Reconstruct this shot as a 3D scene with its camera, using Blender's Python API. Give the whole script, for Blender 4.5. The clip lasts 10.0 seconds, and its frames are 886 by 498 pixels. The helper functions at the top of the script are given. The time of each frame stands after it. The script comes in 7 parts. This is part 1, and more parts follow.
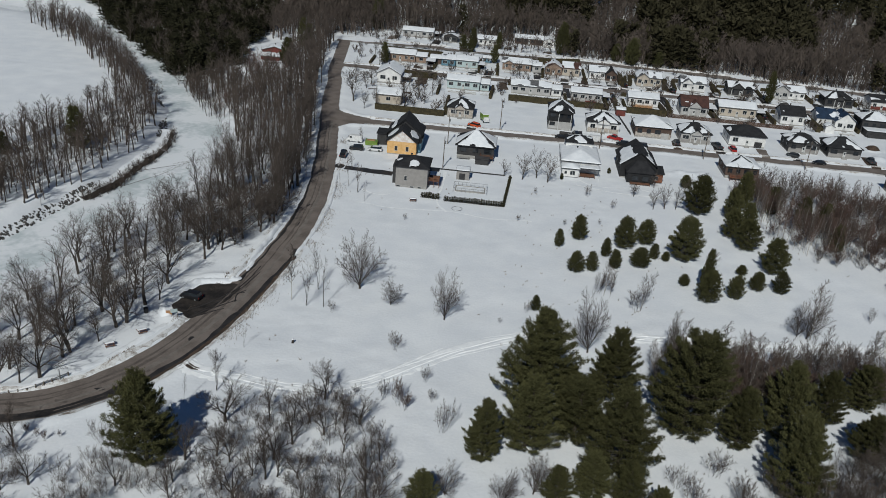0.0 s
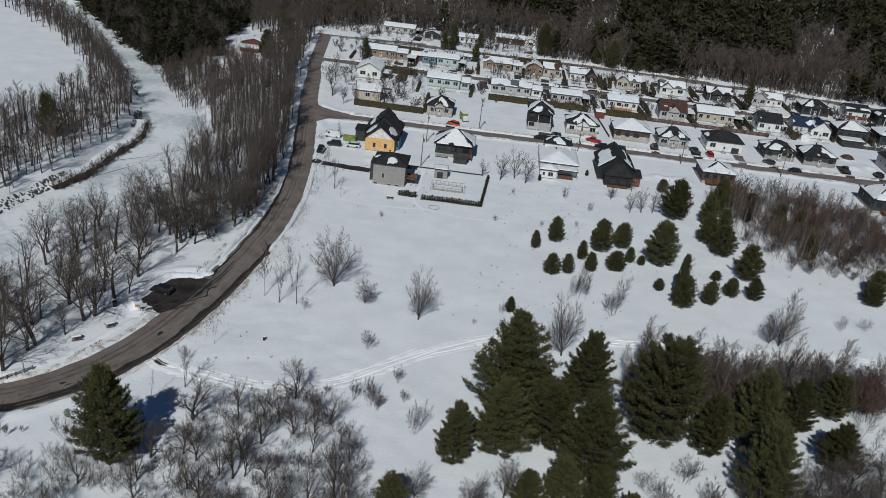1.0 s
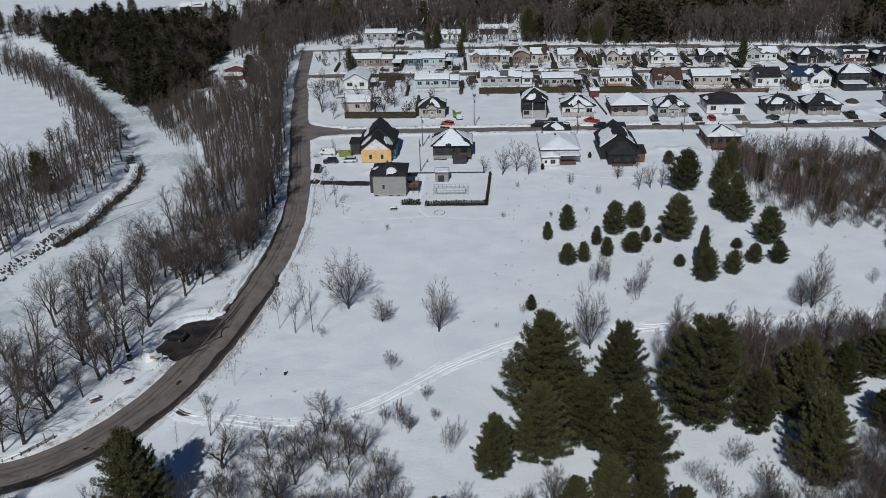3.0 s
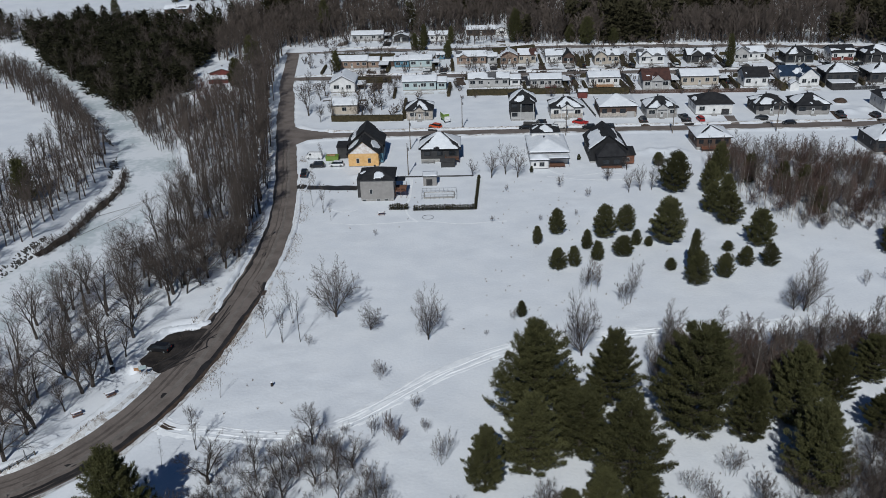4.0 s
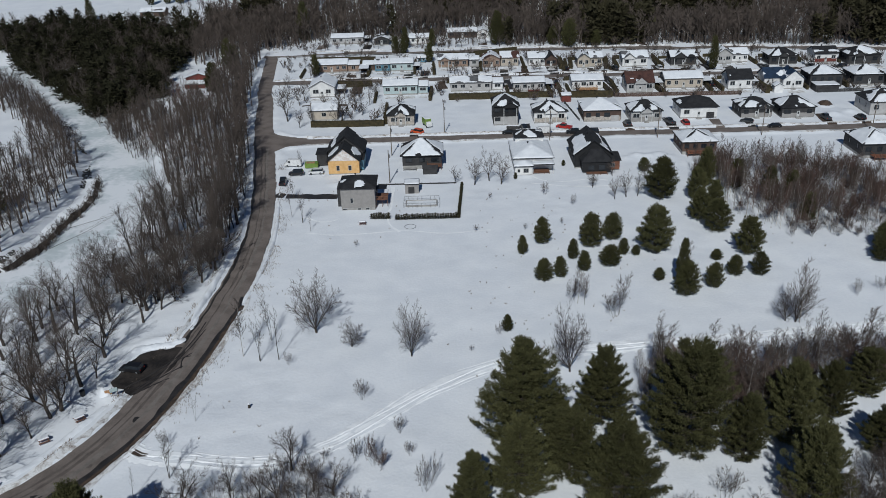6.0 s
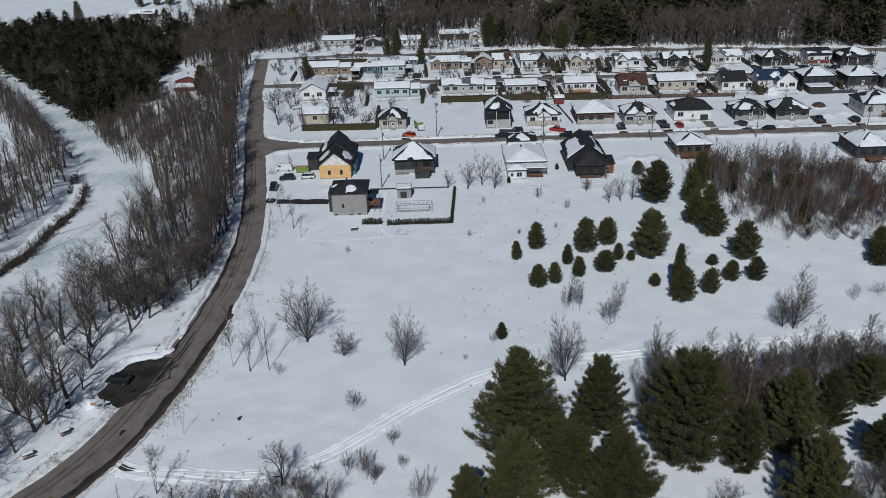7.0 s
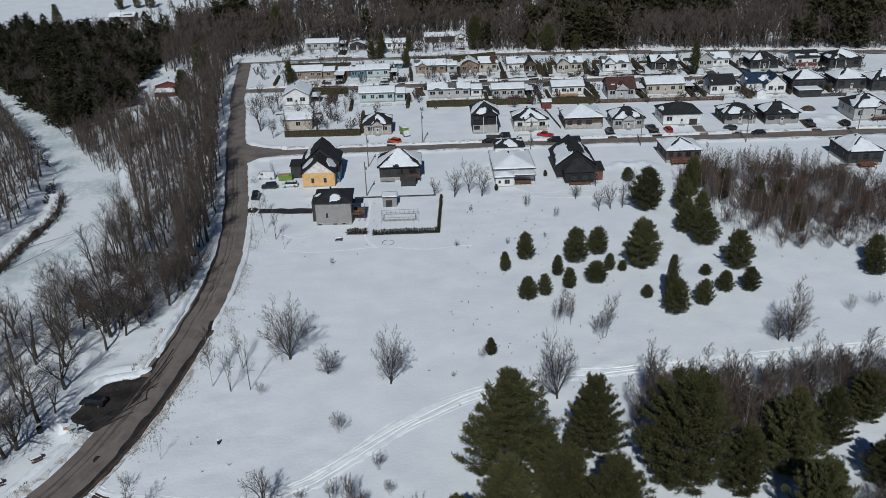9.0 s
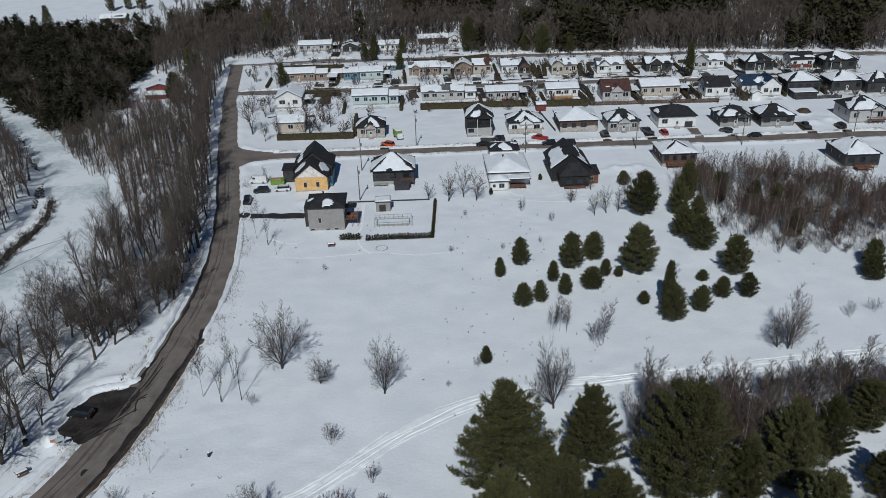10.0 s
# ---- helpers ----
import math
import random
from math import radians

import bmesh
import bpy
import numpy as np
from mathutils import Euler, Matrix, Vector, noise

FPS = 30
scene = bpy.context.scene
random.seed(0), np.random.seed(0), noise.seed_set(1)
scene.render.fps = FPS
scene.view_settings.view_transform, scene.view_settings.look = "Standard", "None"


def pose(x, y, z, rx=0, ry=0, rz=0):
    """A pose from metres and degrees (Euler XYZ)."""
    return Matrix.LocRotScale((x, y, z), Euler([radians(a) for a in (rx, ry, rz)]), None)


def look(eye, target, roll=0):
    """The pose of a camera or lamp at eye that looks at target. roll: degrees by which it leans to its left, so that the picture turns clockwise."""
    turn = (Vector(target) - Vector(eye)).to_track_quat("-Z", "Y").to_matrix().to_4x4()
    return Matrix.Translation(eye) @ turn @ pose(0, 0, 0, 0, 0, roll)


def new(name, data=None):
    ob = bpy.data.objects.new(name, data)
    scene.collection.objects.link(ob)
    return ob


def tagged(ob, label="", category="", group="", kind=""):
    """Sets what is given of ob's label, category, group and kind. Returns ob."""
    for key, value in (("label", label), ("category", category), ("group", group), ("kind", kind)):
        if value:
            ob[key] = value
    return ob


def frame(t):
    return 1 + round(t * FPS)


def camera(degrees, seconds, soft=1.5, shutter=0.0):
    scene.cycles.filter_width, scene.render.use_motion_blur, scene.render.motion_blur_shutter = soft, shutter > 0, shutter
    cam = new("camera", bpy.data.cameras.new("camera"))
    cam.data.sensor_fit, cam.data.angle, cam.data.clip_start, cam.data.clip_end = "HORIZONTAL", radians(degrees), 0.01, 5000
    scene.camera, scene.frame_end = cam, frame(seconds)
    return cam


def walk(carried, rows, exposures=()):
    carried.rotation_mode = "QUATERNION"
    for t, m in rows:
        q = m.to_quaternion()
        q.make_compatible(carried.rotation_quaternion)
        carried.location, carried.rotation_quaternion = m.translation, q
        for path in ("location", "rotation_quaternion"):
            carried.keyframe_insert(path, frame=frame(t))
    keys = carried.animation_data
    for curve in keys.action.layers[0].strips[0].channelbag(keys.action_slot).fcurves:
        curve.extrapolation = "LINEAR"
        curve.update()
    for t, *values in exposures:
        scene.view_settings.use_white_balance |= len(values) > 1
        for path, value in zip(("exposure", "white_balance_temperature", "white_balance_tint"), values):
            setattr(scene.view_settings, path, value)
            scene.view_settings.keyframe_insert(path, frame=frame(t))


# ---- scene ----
cam = camera(56.4, 10.0, soft=0.85)
METRES, EYE, TILT, LEAN, TURN = 27.468, 91.0, 0.0, 0.0, 3.3
ROWS = [
    (0.0, 0.0, 0.0, 0.0, 1.98, -25.62, -4.14),
    (0.5, 0.0039, 0.0183, -0.0011, 1.57, -25.73, -5.12),
    (1.0, 0.0088, 0.0507, -0.0014, 1.11, -25.75, -6.01),
    (1.5, 0.0134, 0.0931, -0.0021, 0.46, -25.8, -5.42),
    (2.0, 0.0157, 0.1447, -0.0028, -0.46, -25.86, 1.22),
    (2.5, 0.02, 0.1959, -0.0019, -1.22, -25.87, 1.51),
    (4.0, 0.0319, 0.3541, 0.0025, -2.45, -25.9, 1.64),
    (4.5, 0.0356, 0.4084, 0.0029, -2.79, -25.92, 1.65),
    (5.0, 0.0374, 0.4633, 0.0024, -3.12, -25.93, 1.65),
    (5.5, 0.0407, 0.5181, 0.0031, -3.44, -25.94, 1.63),
    (7.0, 0.049, 0.6805, 0.0055, -4.3, -25.91, 1.6),
    (7.5, 0.0522, 0.7349, 0.006, -4.57, -25.92, 1.59),
    (8.0, 0.0548, 0.7885, 0.0056, -4.83, -25.9, 1.57),
    (8.5, 0.0574, 0.8419, 0.0048, -5.1, -25.9, 1.55),
    (9.0, 0.0612, 0.8946, 0.0052, -5.32, -25.9, 1.53),
    (9.5, 0.0654, 0.9448, 0.0105, -5.53, -25.91, 1.49),
    (10.0, 0.0695, 0.9965, 0.0098, -5.75, -25.9, 1.47),
]
walk(cam, [(t, pose(0, 0, EYE, TILT, LEAN, TURN) @ pose(METRES * x, METRES * y, METRES * z, 90 + pitch, roll, yaw)) for t, x, y, z, yaw, pitch, roll in ROWS],
     [(0.0, -0.18, 6270, 3.5), (2.5, -0.18, 6000, 6), (10.0, -0.18, 5950, 4)])

# ---- light: a clear late-winter noon, the sun behind the camera ----
SUN_UP, SUN_TURN = 42.0, 9.0
world = bpy.data.worlds.new("winter_sky")
scene.world = world
world.use_nodes = True
wn = world.node_tree.nodes
sky = wn.new("ShaderNodeTexSky")
sky.sky_type, sky.sun_disc = "NISHITA", False
sky.ozone_density, sky.dust_density, sky.air_density = 8.0, 0.1, 0.8
sky.sun_elevation, sky.sun_rotation = radians(SUN_UP), radians(180 + SUN_TURN)
world.node_tree.links.new(sky.outputs[0], wn["Background"].inputs[0])
wn["Background"].inputs[1].default_value = 0.034
sun = new("sun", bpy.data.lights.new("sun", "SUN"))
sun.data.energy, sun.data.angle, sun.data.color = 3.5, radians(0.55), (1.0, 0.96, 0.91)
sun.matrix_world = look((0, 0, 300), Vector((0, 0, 300)) + Vector((math.sin(radians(SUN_TURN)), math.cos(radians(SUN_TURN)), -math.tan(radians(SUN_UP)))))


# ---- materials ----
def material(name, colour, rough=0.8, dark=None, scale=1.0, fine=None, bump=0.0, metal=0.0, spread=0.0, lo=0.35, hi=0.65, gloss=0.3):
    """Two noises of real size mix a colour with its darker or stained variant; bump in metres; spread: the change from object to object."""
    m = bpy.data.materials.new(name)
    m.use_nodes = True
    n, k = m.node_tree.nodes, m.node_tree.links.new
    b = n["Principled BSDF"]
    b.inputs["Roughness"].default_value, b.inputs["Metallic"].default_value = rough, metal
    b.inputs["Specular IOR Level"].default_value = gloss
    geo = n.new("ShaderNodeNewGeometry")
    a = n.new("ShaderNodeTexNoise")
    a.inputs["Scale"].default_value, a.inputs["Detail"].default_value = scale, 5
    f = n.new("ShaderNodeTexNoise")
    f.inputs["Scale"].default_value, f.inputs["Detail"].default_value = fine or scale * 9, 3
    for t in (a, f):
        k(geo.outputs["Position"], t.inputs["Vector"])
    add = n.new("ShaderNodeMath")
    add.operation = "MULTIPLY_ADD"
    k(f.outputs[0], add.inputs[0])
    add.inputs[1].default_value = 0.45
    k(a.outputs[0], add.inputs[2])
    ramp = n.new("ShaderNodeMapRange")
    ramp.inputs[1].default_value, ramp.inputs[2].default_value = lo + 0.22, hi + 0.22
    k(add.outputs[0], ramp.inputs[0])
    mix = n.new("ShaderNodeMix")
    mix.data_type = "RGBA"
    mix.inputs[6].default_value = (*(dark or [c * 0.7 for c in colour]), 1)
    mix.inputs[7].default_value = (*colour, 1)
    k(ramp.outputs[0], mix.inputs[0])
    out = mix.outputs[2]
    if spread:
        info, v, hsv = n.new("ShaderNodeObjectInfo"), n.new("ShaderNodeMapRange"), n.new("ShaderNodeHueSaturation")
        v.inputs[3].default_value, v.inputs[4].default_value = 1 - spread, 1 + spread
        k(info.outputs["Random"], v.inputs[0])
        k(v.outputs[0], hsv.inputs["Value"])
        k(out, hsv.inputs["Color"])
        out = hsv.outputs[0]
    k(out, b.inputs["Base Color"])
    if bump:
        bp = n.new("ShaderNodeBump")
        bp.inputs["Distance"].default_value = bump
        bp.inputs["Strength"].default_value = 0.8
        k(add.outputs[0], bp.inputs["Height"])
        k(bp.outputs[0], b.inputs["Normal"])
    return m


SNOW = material("snow", (0.77, 0.785, 0.81), 0.55, (0.70, 0.72, 0.755), 0.13, 1.7, 0.15)
ROOF_SNOW = material("roof_snow", (0.76, 0.772, 0.795), 0.5, (0.66, 0.68, 0.71), 0.5, 4, 0.05)
PACKED = material("packed_snow", (0.90, 0.91, 0.92), 0.5, (0.80, 0.81, 0.83), 0.6, 5, 0.06)
ICE = material("river_ice", (0.74, 0.76, 0.79), 0.45, (0.50, 0.55, 0.57), 0.06, 0.5, 0.06, lo=0.36, hi=0.56)
DIRTY = material("dirty_snow", (0.68, 0.68, 0.68), 0.7, (0.26, 0.22, 0.19), 0.7, 4, 0.12, lo=0.3, hi=0.55)
STREAK = material("damp_asphalt", (0.125, 0.105, 0.093), 0.7, (0.085, 0.071, 0.063), 0.5, 4)
ASPHALT = material("asphalt", (0.178, 0.150, 0.134), 0.85, (0.112, 0.093, 0.082), 0.25, 2.2, 0.03, lo=0.28, hi=0.62)
WET = material("wet_asphalt", (0.042, 0.038, 0.036), 0.45, (0.022, 0.02, 0.02), 0.5, 4, 0.02)
EARTH = material("bare_earth", (0.085, 0.058, 0.043), 0.9, (0.038, 0.028, 0.022), 0.8, 6, 0.08)
BANK_EARTH = material("snowy_earth", (0.5, 0.5, 0.51), 0.8, (0.04, 0.033, 0.028), 0.5, 3, 0.15, lo=0.56, hi=0.66)
BAY = material("wet_gravel", (0.05, 0.042, 0.037), 0.6, (0.016, 0.014, 0.013), 0.3, 3, 0.05)
STRAW = material("dry_grass", (0.24, 0.19, 0.14), 0.9, (0.13, 0.10, 0.075), 2, 12)
DUST = material("salt_dust", (0.185, 0.163, 0.146), 0.9, (0.14, 0.122, 0.11), 0.5, 3)
ROCK = material("rock", (0.10, 0.095, 0.09), 0.9, (0.05, 0.048, 0.045), 1.2, 8, 0.1)
BARK = material("bark", (0.068, 0.056, 0.047), 0.9, (0.036, 0.029, 0.025), 1.5, 14, 0.03, spread=0.25)
TWIG = material("twigs", (0.112, 0.091, 0.078), 0.85, (0.068, 0.054, 0.046), 0.8, 9, spread=0.3)
REDTWIG = material("red_twigs", (0.128, 0.084, 0.070), 0.85, (0.072, 0.048, 0.040), 0.8, 9, spread=0.3)
WOODS = material("wood_mass", (0.108, 0.086, 0.073), 0.9, (0.058, 0.046, 0.039), 0.25, 6)
BIRCH = material("birch_bark", (0.50, 0.47, 0.43), 0.75, (0.20, 0.18, 0.16), 2.5, 16, 0.01, spread=0.2)
NEEDLE = material("pine_needles", (0.074, 0.072, 0.031), 0.8, (0.049, 0.049, 0.022), 0.8, 8, spread=0.25, gloss=0.08)
SPRUCE = material("spruce_needles", (0.034, 0.033, 0.019), 0.85, (0.018, 0.018, 0.011), 0.12, 3, gloss=0.05)
FARNEEDLE = material("far_needles", (0.050, 0.045, 0.026), 0.85, (0.028, 0.026, 0.015), 0.12, 3, gloss=0.05)
CEDAR = material("cedar_hedge", (0.062, 0.048, 0.022), 0.85, (0.028, 0.024, 0.012), 1.2, 9, 0.05)
SHINGLE = material("black_shingles", (0.026, 0.026, 0.028), 0.85, (0.014, 0.014, 0.016), 0.8, 12, 0.02)
BROWN_SHINGLE = material("red_brown_shingles", (0.085, 0.04, 0.032), 0.85, (0.05, 0.026, 0.022), 0.8, 12, 0.02)
NAVY_SHINGLE = material("navy_metal_roof", (0.022, 0.04, 0.075), 0.5, (0.015, 0.027, 0.05), 0.6, 5)
GREY_SHINGLE = material("grey_shingles", (0.12, 0.12, 0.125), 0.85, (0.08, 0.08, 0.085), 0.8, 12, 0.02)
CONCRETE = material("concrete", (0.36, 0.35, 0.33), 0.9, (0.24, 0.23, 0.22), 0.8, 9, 0.02)
OSB = material("strand_board", (0.66, 0.42, 0.19), 0.8, (0.56, 0.33, 0.125), 1.3, 14, 0.01)
WRAP = material("house_wrap", (0.72, 0.70, 0.68), 0.6, (0.55, 0.47, 0.42), 0.9, 7)
TIMBER = material("new_timber", (0.42, 0.25, 0.13), 0.8, (0.28, 0.15, 0.08), 1.5, 12, 0.01)
DECK = material("brown_deck_wood", (0.19, 0.095, 0.06), 0.8, (0.11, 0.055, 0.036), 1.2, 10, 0.01)
POLE = material("weathered_pole", (0.17, 0.14, 0.115), 0.9, (0.10, 0.085, 0.07), 1.5, 9)
GLASS = material("window_glass", (0.022, 0.026, 0.032), 0.08, (0.014, 0.017, 0.02), 0.7, gloss=0.5)
FRAME = material("white_frame", (0.55, 0.55, 0.54), 0.5, (0.45, 0.45, 0.44), 2)
BLACK = material("black_metal", (0.022, 0.022, 0.024), 0.5, (0.014, 0.014, 0.015), 3)
RUBBER = material("rubber", (0.018, 0.018, 0.018), 0.9, (0.012, 0.012, 0.012), 5)
STEEL = material("grey_steel", (0.32, 0.33, 0.34), 0.45, (0.22, 0.22, 0.23), 2, metal=0.6)
SIDING = {
    "grey": material("grey_siding", (0.29, 0.275, 0.26), 0.75, (0.24, 0.225, 0.215), 0.7, 8),
    "light": material("light_grey_siding", (0.42, 0.41, 0.40), 0.75, (0.34, 0.33, 0.32), 0.7, 8),
    "white": material("white_siding", (0.70, 0.69, 0.67), 0.7, (0.58, 0.57, 0.56), 0.7, 8),
    "dark": material("charcoal_siding", (0.05, 0.049, 0.05), 0.75, (0.034, 0.033, 0.034), 0.7, 8),
    "black": material("black_siding", (0.022, 0.022, 0.024), 0.7, (0.015, 0.015, 0.016), 0.7, 8),
    "brown": material("brown_siding", (0.105, 0.07, 0.055), 0.8, (0.07, 0.046, 0.037), 0.7, 8),
    "wood": material("red_wood_siding", (0.20, 0.085, 0.05), 0.75, (0.13, 0.055, 0.034), 0.7, 8),
    "brick": material("tan_brick", (0.30, 0.215, 0.165), 0.85, (0.20, 0.14, 0.105), 1.2, 9),
    "stone": material("pale_stone", (0.46, 0.41, 0.36), 0.85, (0.28, 0.25, 0.22), 1.6, 7),
    "teal": material("pale_teal_siding", (0.42, 0.50, 0.50), 0.75, (0.36, 0.43, 0.43), 0.7, 8),
    "blue": material("blue_siding", (0.11, 0.22, 0.29), 0.75, (0.08, 0.165, 0.22), 0.7, 8),
    "beige": material("beige_siding", (0.46, 0.40, 0.33), 0.75, (0.38, 0.33, 0.27), 0.7, 8),
    "red": material("dark_red_siding", (0.16, 0.045, 0.035), 0.75, (0.11, 0.03, 0.025), 0.7, 8),
}


def paint(name, c):
    return material(name, c, 0.3, [v * 0.8 for v in c], 1.5, gloss=0.5)


PAINT = {"black": paint("black_paint", (0.014, 0.014, 0.016)), "white": paint("white_paint", (0.68, 0.68, 0.68)), "red": paint("red_paint", (0.38, 0.022, 0.018)),
         "orange": paint("orange_paint", (0.62, 0.085, 0.018)), "green": paint("green_paint", (0.17, 0.26, 0.045)), "silver": paint("silver_paint", (0.36, 0.37, 0.38)),
         "grey": paint("dark_grey_paint", (0.05, 0.052, 0.055))}


# ---- mesh helpers ----
class Shape:
    """Vertices and faces of one part."""

    def __init__(self):
        self.v, self.f = [], []

    def face(self, *pts):
        i = len(self.v)
        self.v += [tuple(p) for p in pts]
        self.f.append(tuple(range(i, i + len(pts))))
        return self

    def box(self, x0, y0, z0, x1, y1, z1, taper=0.0):
        i, t = len(self.v), taper
        self.v += [(x0, y0, z0), (x1, y0, z0), (x1, y1, z0), (x0, y1, z0), (x0 + t, y0 + t, z1), (x1 - t, y0 + t, z1), (x1 - t, y1 - t, z1), (x0 + t, y1 - t, z1)]
        self.f += [tuple(i + j for j in q) for q in ((3, 2, 1, 0), (4, 5, 6, 7), (0, 1, 5, 4), (1, 2, 6, 5), (2, 3, 7, 6), (3, 0, 4, 7))]
        return self

    def tube(self, pts, radii, n=5, cap=False):
        base = len(self.v)
        pts = [Vector(p) for p in pts]
        for j, p in enumerate(pts):
            d = (pts[min(j + 1, len(pts) - 1)] - pts[max(j - 1, 0)]).normalized()
            a = d.cross(Vector((0.31, 0.95, 0.11)) if abs(d.y) < 0.9 else Vector((1, 0, 0))).normalized()
            b = d.cross(a)
            for s in range(n):
                w = 2 * math.pi * s / n
                self.v.append(tuple(p + (a * math.cos(w) + b * math.sin(w)) * radii[j]))
        for j in range(len(pts) - 1):
            for s in range(n):
                o, q = base + j * n, (s + 1) % n
                self.f.append((o + s, o + q, o + n + q, o + n + s))
        if cap:
            self.f += [tuple(range(base + n - 1, base - 1, -1)), tuple(range(len(self.v) - n, len(self.v)))]
        return self

    def extrude_profile(self, prof, x0, x1, inset=0.0):
        """A closed outline of (y, z), drawn out along x; inset narrows points by their height."""
        i, n = len(self.v), len(prof)
        zs = [p[1] for p in prof]
        lo, hi = min(zs), max(zs)
        for x, sgn in ((x0, 1), (x1, -1)):
            self.v += [(x + sgn * inset * ((z - lo) / (hi - lo)) ** 2, y, z) for y, z in prof]
        self.f += [tuple(range(i + n - 1, i - 1, -1)), tuple(range(i + n, i + 2 * n))]
        self.f += [(i + j, i + (j + 1) % n, i + n + (j + 1) % n, i + n + j) for j in range(n)]
        return self

    def mesh(self, name, mat, smooth=False):
        me = bpy.data.meshes.new(name)
        me.from_pydata(self.v, [], self.f)
        me.materials.append(mat)
        if smooth:
            me.polygons.foreach_set("use_smooth", [True] * len(me.polygons))
        me.update()
        return me


def part(name, shape, mat, parent, label="", smooth=False):
    ob = new(name, shape.mesh(name, mat, smooth) if isinstance(shape, Shape) else shape)
    ob.parent = parent
    return tagged(ob, label)


def thing(name, m, label, category, group="", kind=""):
    ob = new(name)
    ob.matrix_basis = m
    return tagged(ob, label, category, group, kind)


def big_mesh(name, v, f, mat, smooth=True):
    """A mesh from arrays: all faces with the same number of corners."""
    me = bpy.data.meshes.new(name)
    v, f = np.asarray(v, float), np.asarray(f, int)
    me.vertices.add(len(v))
    me.vertices.foreach_set("co", v.ravel())
    me.loops.add(f.size)
    me.loops.foreach_set("vertex_index", f.ravel())
    me.polygons.add(len(f))
    me.polygons.foreach_set("loop_start", np.arange(0, f.size, f.shape[1]))
    me.update(calc_edges=True)
    me.polygons.foreach_set("use_smooth", np.full(len(f), smooth))
    me.materials.append(mat)
    me.validate()
    return me


# ---- the lie of the land ----
LATTICE = np.random.RandomState(7).rand(256, 256)


def wave(x, y, size):
    """Smooth value noise, 0 to 1, with features of that many metres."""
    x, y = np.asarray(x, float) / size + 1000, np.asarray(y, float) / size + 1000
    i, j = np.floor(x).astype(int), np.floor(y).astype(int)
    u, v = x - i, y - j
    u, v = u * u * (3 - 2 * u), v * v * (3 - 2 * v)
    c = lambda a, b: LATTICE[(i + a) % 256, (j + b) % 256]
    return (c(0, 0) * (1 - u) + c(1, 0) * u) * (1 - v) + (c(0, 1) * (1 - u) + c(1, 1) * u) * v


def step(a, b, x):
    t = np.clip((np.asarray(x, float) - a) / (b - a), 0, 1)
    return t * t * (3 - 2 * t)


def off_line(x, y, pts):
    """The distance from a line of points."""
    best = np.full(np.shape(x), 1e9)
    for (ax, ay), (bx, by) in zip(pts, pts[1:]):
        dx, dy = bx - ax, by - ay
        t = np.clip(((x - ax) * dx + (y - ay) * dy) / (dx * dx + dy * dy), 0, 1)
        best = np.minimum(best, np.hypot(x - ax - t * dx, y - ay - t * dy))
    return best


def smooth_line(pts, each=6):
    """A Catmull-Rom line through the points."""
    p = [np.array(q, float) for q in pts]
    p = [2 * p[0] - p[1], *p, 2 * p[-1] - p[-2]]
    out = []
    for a, b, c, d in zip(p, p[1:], p[2:], p[3:]):
        for t in np.arange(each) / each:
            out.append(tuple(0.5 * (2 * b + (c - a) * t + (2 * a - 5 * b + 4 * c - d) * t * t + (3 * b - a - 3 * c + d) * t ** 3)))
    return out + [tuple(p[-2])]


ROAD = smooth_line([(-190, 92), (-130, 98), (-95, 104.5), (-81, 108.6), (-72.5, 112.5), (-64.5, 120.5), (-59, 131), (-55, 145), (-51.7, 165), (-49.9, 185), (-49.6, 203), (-50.4, 220),
                    (-54.1, 246.5), (-58.7, 272), (-63.5, 296), (-68, 320), (-72, 345), (-76, 365), (-81.8, 411), (-84.5, 428)])
MOUTH = [(-61, 294), (-54.5, 291.6)]
STREET = [(-60, 292), (-40, 291.8), (60, 291.6), (400, 291.1)]
STREET_BACK = [(-75, 374), (-20, 373), (60, 373), (160, 366), (400, 352)]
STREET_FAR = [(-88, 428), (-40, 429.5), (30, 427), (110, 422), (170, 413), (260, 398), (400, 380)]
TRAIL = smooth_line([(-57.6, 128.6), (-50.9, 126.4), (-44.9, 125.6), (-35.7, 123.9), (-28.1, 124.4), (-20.8, 128), (-13.4, 134.6), (-5.3, 141.9), (8, 150.2), (21.9, 154.6), (33.6, 156.2),
                     (51.2, 157.6), (69, 159.1), (89.5, 161.3), (130, 165), (180, 168)])
RIVER = smooth_line([(-330, 470), (-260, 445), (-221, 431), (-180, 394), (-143, 343), (-120, 303), (-106.5, 272), (-101.5, 246), (-103.5, 216), (-107, 197), (-113, 170), (-130, 140), (-160, 112), (-230, 80), (-330, 50)])


def road_half(y):
    return 4.2 - 0.8 * step(150, 215, y) - 0.5 * step(300, 360, y)


